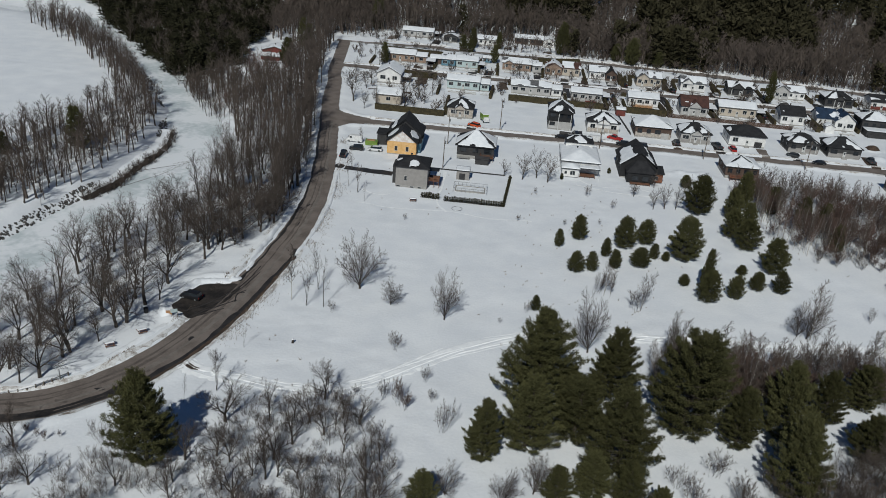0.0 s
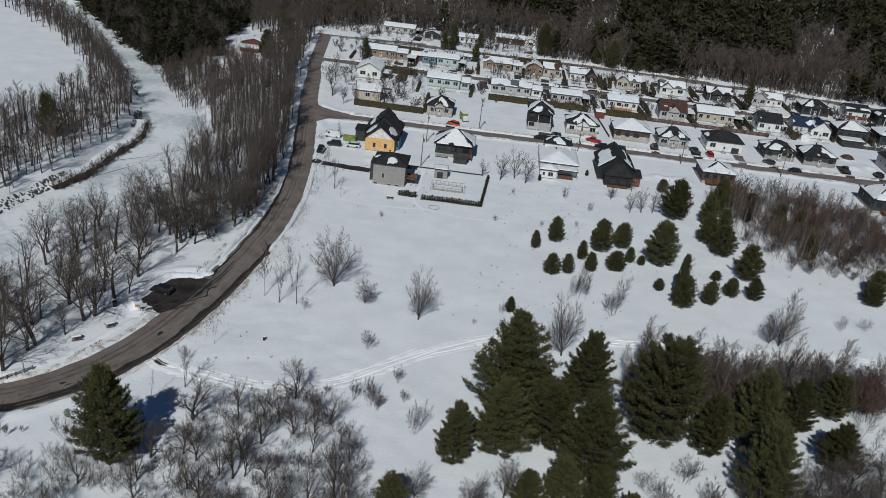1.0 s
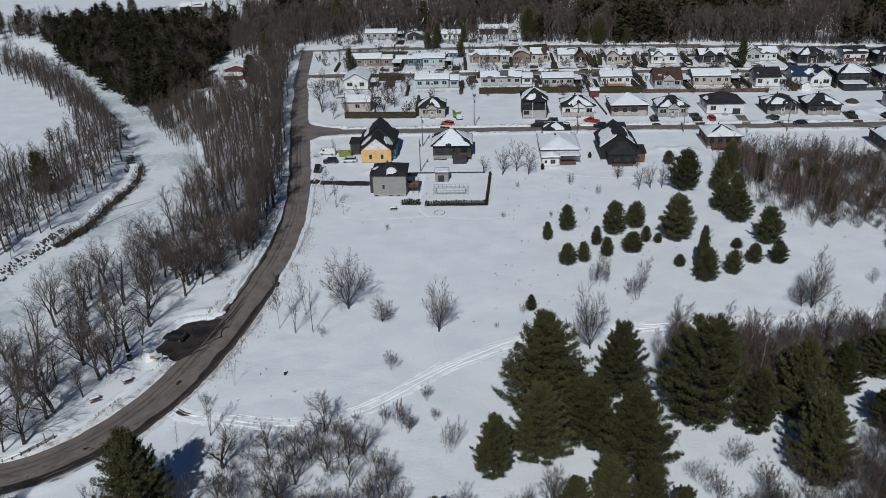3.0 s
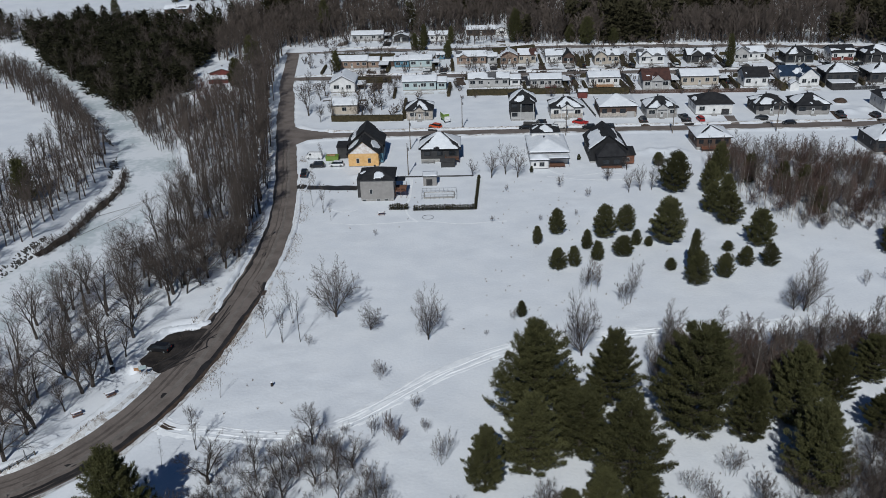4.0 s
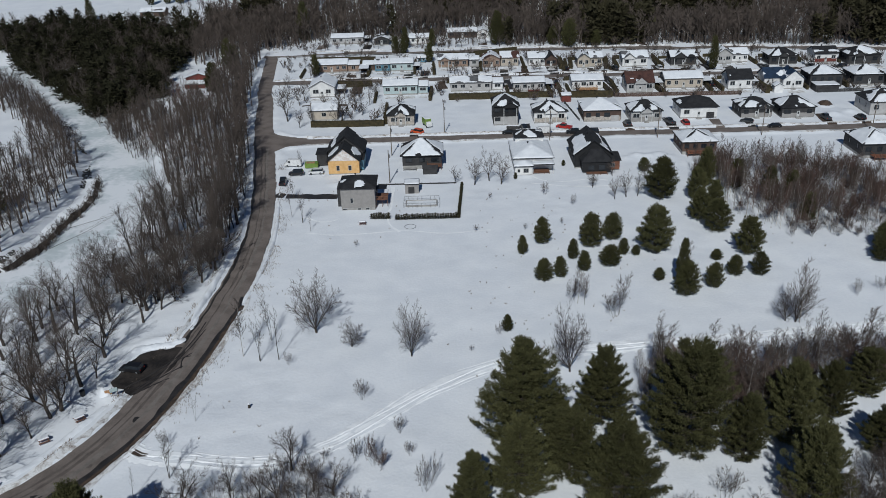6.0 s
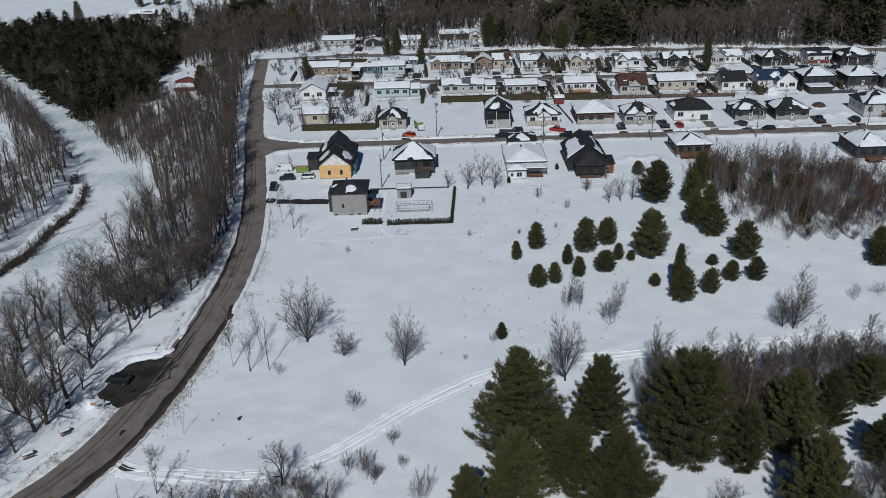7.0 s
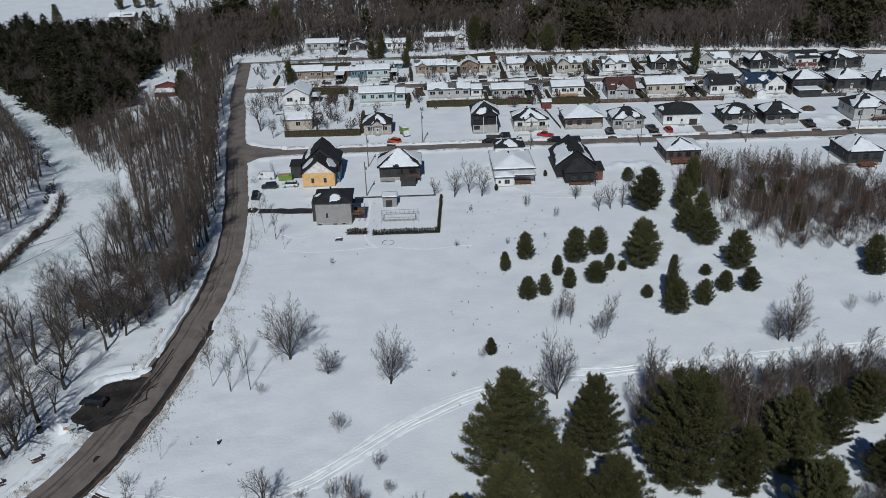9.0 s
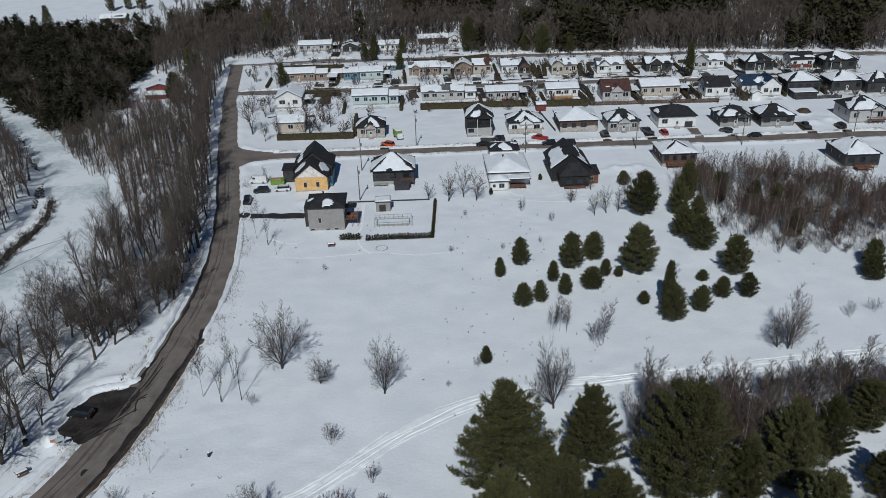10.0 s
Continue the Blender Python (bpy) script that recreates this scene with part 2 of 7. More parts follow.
CORNER_N = [(-68.5, 318), (-65.5, 307), (-61.5, 299.5), (-55, 295.2), (-48, 293)]
CORNER_S = [(-60.5, 278), (-59, 284), (-55.5, 288), (-49, 290.5)]
LANES = [(ROAD, None), (STREET, 2.9), (MOUTH, 5.2), (CORNER_N, 2.6), (CORNER_S, 2.0), (STREET_BACK, 3.5), (STREET_FAR, 3.8)]
PARKING = [(-65.4, 148.2), (-64.8, 151.7), (-64.0, 155.5), (-62.4, 158.5), (-59.7, 159.4), (-56.8, 160.0), (-54.6, 160.2), (-53.6, 158), (-55.0, 153), (-57.4, 147.6), (-59.6, 143.8), (-62.4, 145.6)]
RIVER_Z = -4.2


def land(x, y):
    """The height of the ground."""
    x, y = np.asarray(x, float), np.asarray(y, float)
    z = 0.5 * (wave(x, y, 40) - 0.5) + 0.22 * (wave(x, y, 9) - 0.5) + 0.10 * (wave(x, y, 2.7) - 0.5)
    rough = step(0.35, 0.7, wave(x + 90, y, 25))
    z = z + 0.24 * rough * (wave(x, y, 1.3) - 0.5)
    hill = step(-150, -10, x) * 0.85 + 0.12
    z = z + hill * np.maximum(0, y - 446) * 0.20 * step(446, 520, y) - hill * np.maximum(0, y - 900) * 0.20
    for hx, hy, hr, hz in ((62, 268, 1.6, 0.9), (65.5, 266.5, 1.9, 1.0), (69, 268.5, 1.5, 0.8), (71.5, 266, 1.4, 0.7), (58.5, 266, 1.5, 0.6), (142, 306, 2.5, 1.0), (149, 309, 2.2, 0.8), (-33, 250, 1.6, 0.5)):
        z = z + hz * np.exp(-((x - hx) ** 2 + (y - hy) ** 2) / (hr * hr))
    d = np.full(np.shape(x), 1e9)
    for line, half in LANES:
        d = np.minimum(d, off_line(x, y, line) - (road_half(y) + 0.2 if half is None else half))
    out = ((x - -58.6) / 8.5) ** 2 + ((y - 153) / 9.5) ** 2
    d = np.minimum(d, (np.sqrt(out) - 1) * 8)
    bank = np.exp(-((d - 1.3) / 0.9) ** 2) * (0.25 + 0.55 * wave(x, y, 3.5)) * step(0.3, 0.55, wave(x + 31, y, 17) + 0.25)
    z = np.where(d < 3, z * step(0, 3, d), z) + bank
    z = np.where(d < 0.25, -0.25, z)
    r = off_line(x, y, RIVER)
    cut = 1 - step(7.5, 17, r + 3.5 * (wave(x, y, 14) - 0.5))
    return z * (1 - cut) + (RIVER_Z - 0.7) * cut


def spaced(lo, fine, hi, a, b):
    """Grid lines: fine steps between a and b, growing ones out to lo and hi."""
    mid = list(np.arange(a, b, fine))
    left, right, s = [a], [b], fine
    while left[-1] > lo:
        s *= 1.18
        left.append(left[-1] - s)
    s = fine
    while right[-1] < hi:
        s *= 1.18
        right.append(right[-1] + s)
    return np.array(left[:0:-1] + mid + right)


gx, gy = spaced(-3800, 1.3, 3800, -145, 150), spaced(-2500, 1.05, 4200, 84, 390)
X, Y = np.meshgrid(gx, gy)
Z = land(X, Y)
nx, ny = len(gx), len(gy)
cell = (np.arange(ny - 1)[:, None] * nx + np.arange(nx - 1)[None, :]).ravel()
ground = new("ground", big_mesh("ground", np.stack([X, Y, Z], -1).reshape(-1, 3), np.stack([cell, cell + 1, cell + nx + 1, cell + nx], -1), SNOW))
tagged(ground, "snow-covered field with soft drifts and ploughed banks", "ground", kind="structure")


FOOTPRINTS = []


def ribbon(name, line, half, z, mat, label, category, ragged=0.0, across=6, on_land=False, shift=0.0):
    """A strip along a line, with uneven edges."""
    p = np.array(line, float)
    seg = np.hypot(*np.diff(p, axis=0).T)
    s = np.concatenate([[0], np.cumsum(seg)])
    q = np.arange(0, s[-1], 1.2)
    c = np.stack([np.interp(q, s, p[:, 0]), np.interp(q, s, p[:, 1])], -1)
    t = np.gradient(c, axis=0)
    n = np.stack([-t[:, 1], t[:, 0]], -1) / np.hypot(*t.T)[:, None]
    rows = []
    for j in range(across + 1):
        u = j / across * 2 - 1
        h = (road_half(c[:, 1]) if half is None else half) + ragged * (wave(c[:, 0] + 50 * np.sign(u), c[:, 1], 2.3) - 0.5) * 2 + ragged * (wave(c[:, 0], c[:, 1] + 70 * np.sign(u), 7) - 0.5) * 2
        e = c + n * (u * h + shift)[:, None]
        zz = land(e[:, 0], e[:, 1]) + z if on_land else z + 0.05 * (1 - u * u) + 0 * e[:, 0]
        rows.append(np.column_stack([e, zz]))
    v = np.stack(rows, 1).reshape(-1, 3)
    w = across + 1
    b = (np.arange(len(c) - 1)[:, None] * w + np.arange(across)[None, :]).ravel()
    ob = new(name, big_mesh(name, v, np.stack([b, b + w, b + w + 1, b + 1], -1)[:, ::-1], mat))
    return tagged(ob, label, category, kind="structure")


ribbon("road", ROAD, None, 0.0, ASPHALT, "worn brown-grey asphalt road, cleared of snow", "road", 0.22, 8)
ribbon("road_street", STREET, 2.75, -0.02, ASPHALT, "worn asphalt village street between snow banks", "road", 0.3)
ribbon("road_back_street", STREET_BACK, 3.3, -0.03, ASPHALT, "grey asphalt back street, partly snowy", "road", 0.5)
ribbon("road_far_street", STREET_FAR, 3.6, -0.03, ASPHALT, "grey asphalt street at the foot of the woods", "road", 0.4)
ribbon("shoulder", [p for p in ROAD if 118 < p[1] < 180], 0.75, 0.05, EARTH, "dark wet earth shoulder beside the road", "road shoulder", 0.35, 2, shift=-4.4)
ribbon("road_mouth", [(-66, 294.5), (-61, 294), (-54.5, 291.6), (-50, 291.4)], 5.0, -0.045, ASPHALT, "worn asphalt street corner", "road", 0.4)


def rutted(name, line, tracks, mat, label, half=2.3, across=46):
    """Packed snow pressed by vehicles: each track (offset, half width, depth of its rut) wanders a little along the line."""
    p = np.array(line, float)
    s = np.concatenate([[0], np.cumsum(np.hypot(*np.diff(p, axis=0).T))])
    q = np.arange(0, s[-1], 0.7)
    c = np.stack([np.interp(q, s, p[:, 0]), np.interp(q, s, p[:, 1])], -1)
    t = np.gradient(c, axis=0)
    n = np.stack([-t[:, 1], t[:, 0]], -1) / np.hypot(*t.T)[:, None]
    u = np.linspace(-half, half, across + 1)
    x, y = c[:, :1] + n[:, :1] * u, c[:, 1:] + n[:, 1:] * u
    z = land(x, y) - 0.03 + 0.1 * np.clip((1 - np.abs(u) / half) * 2.2, 0, 1) ** 0.7
    for i, (o, w, deep) in enumerate(tracks):
        d = u - o - 2.0 * (wave(c[:, 0] + 40 * i, c[:, 1], 24)[:, None] - 0.5) - 0.5 * (wave(c[:, 0] + 70 * i, c[:, 1], 6)[:, None] - 0.5)
        z = z - deep * np.exp(-(d / w) ** 4) + 0.55 * deep * np.exp(-((np.abs(d) - w * 1.35) / (0.3 * w)) ** 2)
    z = z + 0.05 * (wave(x, y, 0.6) - 0.5)
    w = across + 1
    b = (np.arange(len(c) - 1)[:, None] * w + np.arange(across)[None, :]).ravel()
    return tagged(new(name, big_mesh(name, np.stack([x, y, z], -1).reshape(-1, 3), np.stack([b, b + w, b + w + 1, b + 1], -1)[:, ::-1], mat)), label, "trail", kind="structure")


rutted("trail", TRAIL, ((-1.2, 0.28, 0.07), (-0.3, 0.34, 0.1), (0.5, 0.22, 0.06), (1.2, 0.26, 0.06)), PACKED, "packed snowmobile tracks across the field")
ribbon("trail_mouth", [(-60.2, 130.6), (-57.0, 128.4), (-53.4, 127.0), (-50.5, 126.2)], 0.55, 0.09, EARTH, "muddy mouth of the trail at the road", "trail", 0.35, 3, True)
ribbon("river", RIVER, 15, RIVER_Z, ICE, "frozen river under patchy snow and grey ice", "river", 0.5, 8)

ribbon("road_corner", smooth_line(CORNER_N), 2.7, -0.03, ASPHALT, "worn asphalt curve of the street corner", "road", 0.3)
ribbon("road_corner", smooth_line(CORNER_S), 2.1, -0.035, ASPHALT, "worn asphalt curve of the street corner", "road", 0.3)
for line_, off_, label_ in ((STREET, 3.9, "street"), (STREET_BACK, 4.0, "back street"), (STREET_FAR, 4.0, "far street")):
    for side_ in (-1, 1):
        ribbon("snow_bank", line_, 0.85, 0.06, DIRTY, "dirty ploughed snow bank along the " + label_, "snow bank", 0.5, 3, True, side_ * off_)
lot = Shape()
lot.face(*[(x + 0.9 * (float(wave(x, y, 1.6)) - 0.5), y + 0.9 * (float(wave(y, x, 1.6)) - 0.5), 0.055) for x, y in smooth_line(PARKING + PARKING[:1], 6)[:-1]])
ribbon("verge", [p for p in ROAD if 112 < p[1] < 185], 0.6, 0.06, DIRTY, "dirty trampled snow verge beside the road", "verge", 0.5, 3, True, -5.2)
ribbon("verge", [p for p in ROAD if 104 < p[1] < 300 and p[0] > -110], 0.5, 0.06, DIRTY, "dirty ploughed snow edge beside the road", "verge", 0.4, 3, True, 4.9)
BANK_LINE = smooth_line([(-112.6, 267.5), (-110.2, 260.2), (-108.7, 251.1), (-108.8, 242.0), (-109.2, 236.5), (-109.6, 230.9), (-109.7, 224.4), (-109.6, 217.9), (-110.7, 214.7), (-111.4, 210.9), (-113.7, 205.5)])
def bank_strip(rows, mat, label, category):
    """A strip along the undercut bank: each row (metres back from its line, height, unevenness)."""
    p = np.array(BANK_LINE)
    v = np.stack([np.column_stack([p[:, 0] - b + u * (wave(p[:, 0] + 9, p[:, 1], 2.1) - 0.5), p[:, 1] + 0.3 * b, z + u * (wave(p[:, 0], p[:, 1], 2.6) - 0.5)]) for b, z, u in rows], 1)
    m, w = len(p), len(rows)
    b = (np.arange(m - 1)[:, None] * w + np.arange(w - 1)[None, :]).ravel()
    tagged(new("river_bank", big_mesh("river_bank", v.reshape(-1, 3), np.stack([b, b + w, b + w + 1, b + 1], -1), mat)), label, category, kind="structure")


bank_strip([(-0.5, -4.4, 0.5), (-0.15, -3.9, 0.8), (0.3, -3.4, 0.9), (0.7, -2.9, 1.0)], BANK_EARTH, "dark undercut earth bank of the river", "river bank")
bank_strip([(0.66, -2.86, 1.0), (1.8, -2.75, 0.5), (6.0, -3.3, 0.4), (11.0, -4.6, 0.3)], SNOW, "snowy top of the river bank", "river bank")
ribbon("river_bank", [(-262, 445), (-250, 444.5), (-238, 440), (-226.9, 433), (-214, 422)], 1.6, 0.15, EARTH, "bare brown earth bank above the river", "river bank", 1.4, 3, True)
ribbon("wet_or_shade_edge", [p for p in ROAD if 105 < p[1] < 185 and p[0] > -100], 0.5, 0.052, WET, "dark road edge: wet on the field side, painted tree shade on the woods side", "road edge", 0.45, 2, shift=-3.5)
ribbon("wet_or_shade_edge", [p for p in ROAD if 104 < p[1] < 122 and p[0] > -86], 0.45, 0.056, WET, "dark road edge: wet on the field side, painted tree shade on the woods side", "road edge", 0.4, 2, shift=-2.6)
# tree shade painted along the woods side, in the wet asphalt's colour
ribbon("wet_or_shade_edge", [p for p in ROAD if 160 < p[1] < 300], 0.3, 0.052, WET, "dark road edge: wet on the field side, painted tree shade on the woods side", "road edge", 0.25, 2, shift=3.0)
ribbon("tyre_track", [p for p in ROAD if 104 < p[1] < 290 and p[0] > -120], 0.22, 0.05, STREAK, "dark damp tyre streak along the road", "tyre track", 0.22, 2, shift=0.9)
ribbon("lane_dust", [p for p in ROAD if 104 < p[1] < 290 and p[0] > -120], 0.35, 0.05, DUST, "pale salt dust along the road", "road dust", 0.33, 2, shift=-0.9)


def ridge(line, half, high, mat, label, seed=0.0):
    """A ploughed bank of lumpy snow along a line."""
    p = np.array(smooth_line(line), float)
    s = np.concatenate([[0], np.cumsum(np.hypot(*np.diff(p, axis=0).T))])
    q = np.arange(0, s[-1], 0.45)
    c = np.stack([np.interp(q, s, p[:, 0]), np.interp(q, s, p[:, 1])], -1)
    t = np.gradient(c, axis=0)
    n = np.stack([-t[:, 1], t[:, 0]], -1) / np.hypot(*t.T)[:, None]
    u = np.linspace(-1, 1, 10)
    x, y = c[:, :1] + n[:, :1] * u * half, c[:, 1:] + n[:, 1:] * u * half
    ends = np.clip(np.minimum(q, q[-1] - q) / 1.5, 0, 1)[:, None]
    lump = 0.45 + 0.5 * wave(x + seed, y, 1.9) + 0.45 * wave(x, y + seed, 0.8)
    z = land(x, y) - 0.06 + high * lump * ends * np.clip(1 - u * u, 0, 1) ** 0.8
    w = len(u)
    b = (np.arange(len(c) - 1)[:, None] * w + np.arange(w - 1)[None, :]).ravel()
    tagged(new("snow_bank", big_mesh("snow_bank", np.stack([x, y, z], -1).reshape(-1, 3), np.stack([b, b + w, b + w + 1, b + 1], -1)[:, ::-1], mat)), label, "snow bank", kind="structure")


ridge([(-64.6, 143.2), (-66.6, 147.6), (-66.2, 152.5), (-65.3, 157.2), (-63.3, 160.3), (-60.1, 161.4), (-56.6, 162.1), (-54.6, 164.6)], 1.1, 0.75, SNOW, "ploughed snow bank round the parking bay")
ridge([(-54.8, 166), (-55.2, 178), (-54.8, 192), (-54.5, 206)], 0.9, 0.45, SNOW, "low ploughed snow bank beside the road", 5)
ridge([(-63.5, 141.5), (-66.0, 134.5), (-69.5, 126.5), (-73.5, 120.8), (-79, 116.2)], 0.9, 0.5, SNOW, "low ploughed snow bank beside the road", 9)
ridge([(-46.2, 178), (-45.0, 196), (-45.3, 214), (-48.6, 238)], 0.8, 0.4, SNOW, "low ploughed snow bank beside the field", 14)
for off_, half_, y0_, y1_ in ((2.2, 0.2, 104, 170), (-0.2, 0.12, 180, 285)):
    ribbon("tyre_track", [p for p in ROAD if y0_ < p[1] < y1_ and p[0] > -115], half_, 0.046, STREAK, "dark damp tyre streak along the road", "tyre track", 0.16, 2, shift=off_)
for i_, (x_, y_, r1_, r2_) in enumerate(((-83, 105.6, 2.2, 0.7), (-77, 110.4, 1.6, 0.5), (-80.5, 107.3, 0.9, 0.6), (-71, 112.6, 1.3, 0.5), (-66.2, 117.2, 1.0, 0.45), (-60.6, 124.2, 0.8, 0.5), (-56.6, 136.5, 0.6, 0.9), (-52.8, 160.5, 0.5, 1.4), (-50.2, 196, 0.5, 1.6), (-52.6, 236, 0.6, 1.8))):
    pts_ = [(x_ + r1_ * math.cos(a * 0.393) * (0.6 + 0.8 * float(wave(x_ + 3 * a, y_, 1.3))), y_ + r2_ * math.sin(a * 0.393) * (0.6 + 0.8 * float(wave(x_, y_ + 5 * a, 1.3))), 0.062) for a in range(16)]
    tagged(new("wet_patch", Shape().face(*pts_).mesh("wet_patch", STREAK if i_ % 2 else WET)), "dark wet patch on worn asphalt", "wet patch", kind="structure")
for line_, half_ in (([(-60.2, 143.9), (-57.0, 148.6), (-52.9, 153.4)], 0.16), ([(-58.7, 145.2), (-56.0, 148.0), (-53.9, 149.7)], 0.12), ([(-55.2, 155.2), (-52.9, 156.9), (-51.2, 157.0)], 0.13), ([(-53.0, 152.6), (-53.6, 156.0), (-51.9, 158.6)], 0.12),
                     ([(-62, 146.5), (-58.5, 150.5), (-55.0, 156.5), (-53.2, 163.5), (-52.4, 171)], 0.14), ([(-59.6, 146), (-56.4, 151.5), (-53.6, 158.5), (-51.6, 168)], 0.12)):
    ribbon("tyre_track", smooth_line(line_), half_, 0.068, WET, "curved wet tyre mark at the parking bay", "tyre track", 0.06, 2)
tagged(new("parking_bay", lot.mesh("parking_bay", BAY)), "wet black asphalt parking bay beside the road", "parking bay", kind="structure")


# ---- houses ----
WINDOWS = {}


def window(parent, x, y, z, w, h, side="s", trim=None):
    """A framed window in a wall facing south (s), west (w) or east (e)."""
    trim = trim or FRAME
    key = (round(w, 2), round(h, 2), trim.name)
    if key not in WINDOWS:
        fr, t = Shape(), 0.06
        fr.box(-w / 2 - t, -0.06, -t, -w / 2, 0.05, h + t).box(w / 2, -0.06, -t, w / 2 + t, 0.05, h + t)
        fr.box(-w / 2, -0.06, h, w / 2, 0.05, h + t).box(-w / 2, -0.09, -t, w / 2, 0.05, 0)
        if w > 1.0:
            fr.box(-0.035, -0.05, 0, 0.035, 0.04, h)
        WINDOWS[key] = (fr.mesh("window", trim), Shape().box(-w / 2, -0.02, 0, w / 2, 0.03, h).mesh("pane", GLASS))
    a, b = WINDOWS[key]
    win = part("window", a, None, parent)
    win.matrix_basis = pose(x, y, z, 0, 0, {"s": 0, "w": -90, "e": 90}[side])
    part("pane", b, None, win)


def roof_height(kind, w, d, rise, x, y):
    """The roof's height over the eaves at x, y of a w by d plan."""
    if kind == "gable_x":
        return rise * (1 - np.abs(2 * y / d - 1))
    if kind == "gable_y":
        return rise * (1 - np.abs(2 * x / w - 1))
    if kind == "flat":
        return rise * y / d
    e = np.minimum(np.minimum(x, w - x), np.minimum(y, d - y))
    return rise * 2 * e / min(w, d)


def roof_shape(kind, x0, y0, w, d, z, rise, t=0.22):
    """A roof of the given plan: slabs over gables, a closed solid over hips."""
    s, x1, y1 = Shape(), x0 + w, y0 + d
    if kind == "gable_x":
        prof = [(y0, z), ((y0 + y1) / 2, z + rise), (y1, z), (y1, z + t), ((y0 + y1) / 2, z + rise + t * 1.15), (y0, z + t)]
        s.extrude_profile(prof, x0, x1)
    elif kind == "gable_y":
        xm, i = (x0 + x1) / 2, 0
        prof = [(x0, z), (xm, z + rise), (x1, z), (x1, z + t), (xm, z + rise + t * 1.15), (x0, z + t)]
        s.v = [(x, y0, h) for x, h in prof] + [(x, y1, h) for x, h in prof]
        s.f = [tuple(range(6)), tuple(range(11, 5, -1))] + [((j + 1) % 6, j, 6 + j, 6 + (j + 1) % 6) for j in range(6)]
    elif kind == "flat":
        s.box(x0, y0, z, x1, y1, z + t)
        s.v = [(x, y, h + rise * (y - y0) / d) for x, y, h in s.v]
    else:
        m = min(w, d) / 2
        a, b = ((x0 + m, y0 + d / 2), (x1 - m, y0 + d / 2)) if w >= d else ((x0 + w / 2, y0 + m), (x0 + w / 2, y1 - m))
        h = z + rise + t
        e = [(x0, y0), (x1, y0), (x1, y1), (x0, y1)]
        lo, hi = [(*p, z) for p in e], [(*p, z + t) for p in e]
        A, B = (*a, h), (*b, h)
        s.face(*lo[::-1])
        for j in range(4):
            s.face(lo[j], lo[(j + 1) % 4], hi[(j + 1) % 4], hi[j])
        if w >= d:
            s.face(hi[0], hi[1], B, A).face(hi[1], hi[2], B).face(hi[2], hi[3], A, B).face(hi[3], hi[0], A)
        else:
            s.face(hi[0], hi[1], A).face(hi[1], hi[2], B, A).face(hi[2], hi[3], B).face(hi[3], hi[0], A, B)
    return s


def snow_cover(kind, x0, y0, w, d, z, rise, amount, seed, thick=0.16, t=0.22):
    """Snow on a roof: whole, or in patches that have slid free of the ridges."""
    n, m = max(6, int(w / (0.3 if amount < 1 else 0.6))), max(6, int(d / (0.3 if amount < 1 else 0.6)))
    xs, ys = np.linspace(0.06, w - 0.06, n + 1), np.linspace(0.06, d - 0.06, m + 1)
    gx_, gy_ = np.meshgrid(xs, ys)
    top = z + t + roof_height(kind, w, d, rise, gx_, gy_)
    cx, cy = (gx_[1:, 1:] + gx_[:-1, :-1]) / 2, (gy_[1:, 1:] + gy_[:-1, :-1]) / 2
    q = wave(cx + seed * 17.3, cy + seed * 9.1, 3.0) * 0.9 + wave(cx + seed * 5.3, cy, 1.1) * 0.1
    if amount < 0.6 and kind in ("gable_x", "gable_y"):
        f = np.abs(2 * cx / w - 1) if kind == "gable_y" else np.abs(2 * cy / d - 1)
        q = 0.55 * wave(cx + seed * 7.7, cy + seed * 3.1, 4.5) - np.abs(f - 0.62) * 0.8 + 0.12 * wave(cx, cy + seed, 1.2)
    if amount < 0.95 and kind == "hip":
        q = q - 0.6 * np.exp(-(np.abs(np.minimum(cx, w - cx) - np.minimum(cy, d - cy)) / 0.8) ** 2) - 0.12 * np.exp(-np.minimum(np.minimum(cx, w - cx), np.minimum(cy, d - cy)) / 0.7)
    keep = q > np.quantile(q, 1 - amount) if amount < 1 else q > -9
    s = Shape()
    W = n + 1
    lift = thick * (0.7 + 0.6 * wave(gx_ + seed, gy_, 1.7))
    jig = 0.1 * (wave(gx_ * 3 + seed, gy_ * 3, 1.0) - 0.5)
    s.v = [(x0 + a + j, y0 + b + j, h + l) for a, b, h, l, j in zip(gx_.ravel(), gy_.ravel(), top.ravel(), lift.ravel(), jig.ravel())]
    s.v += [(x0 + a + j, y0 + b + j, h - 0.01) for a, b, h, j in zip(gx_.ravel(), gy_.ravel(), top.ravel(), jig.ravel())]
    o = W * (m + 1)
    pad = np.pad(keep, 1)
    for j, i in zip(*np.nonzero(keep)):
        a, b, c, e = j * W + i, j * W + i + 1, (j + 1) * W + i + 1, (j + 1) * W + i
        s.f.append((a, b, c, e))
        for near, p, r in ((pad[j, i + 1], a, b), (pad[j + 1, i + 2], b, c), (pad[j + 2, i + 1], c, e), (pad[j + 1, i], e, a)):
            if not near:
                s.f.append((p, p + o, r + o, r))
    used = sorted({i for f in s.f for i in f})
    to = {i: k for k, i in enumerate(used)}
    s.v, s.f = [s.v[i] for i in used], [tuple(to[i] for i in f) for f in s.f]
    return s


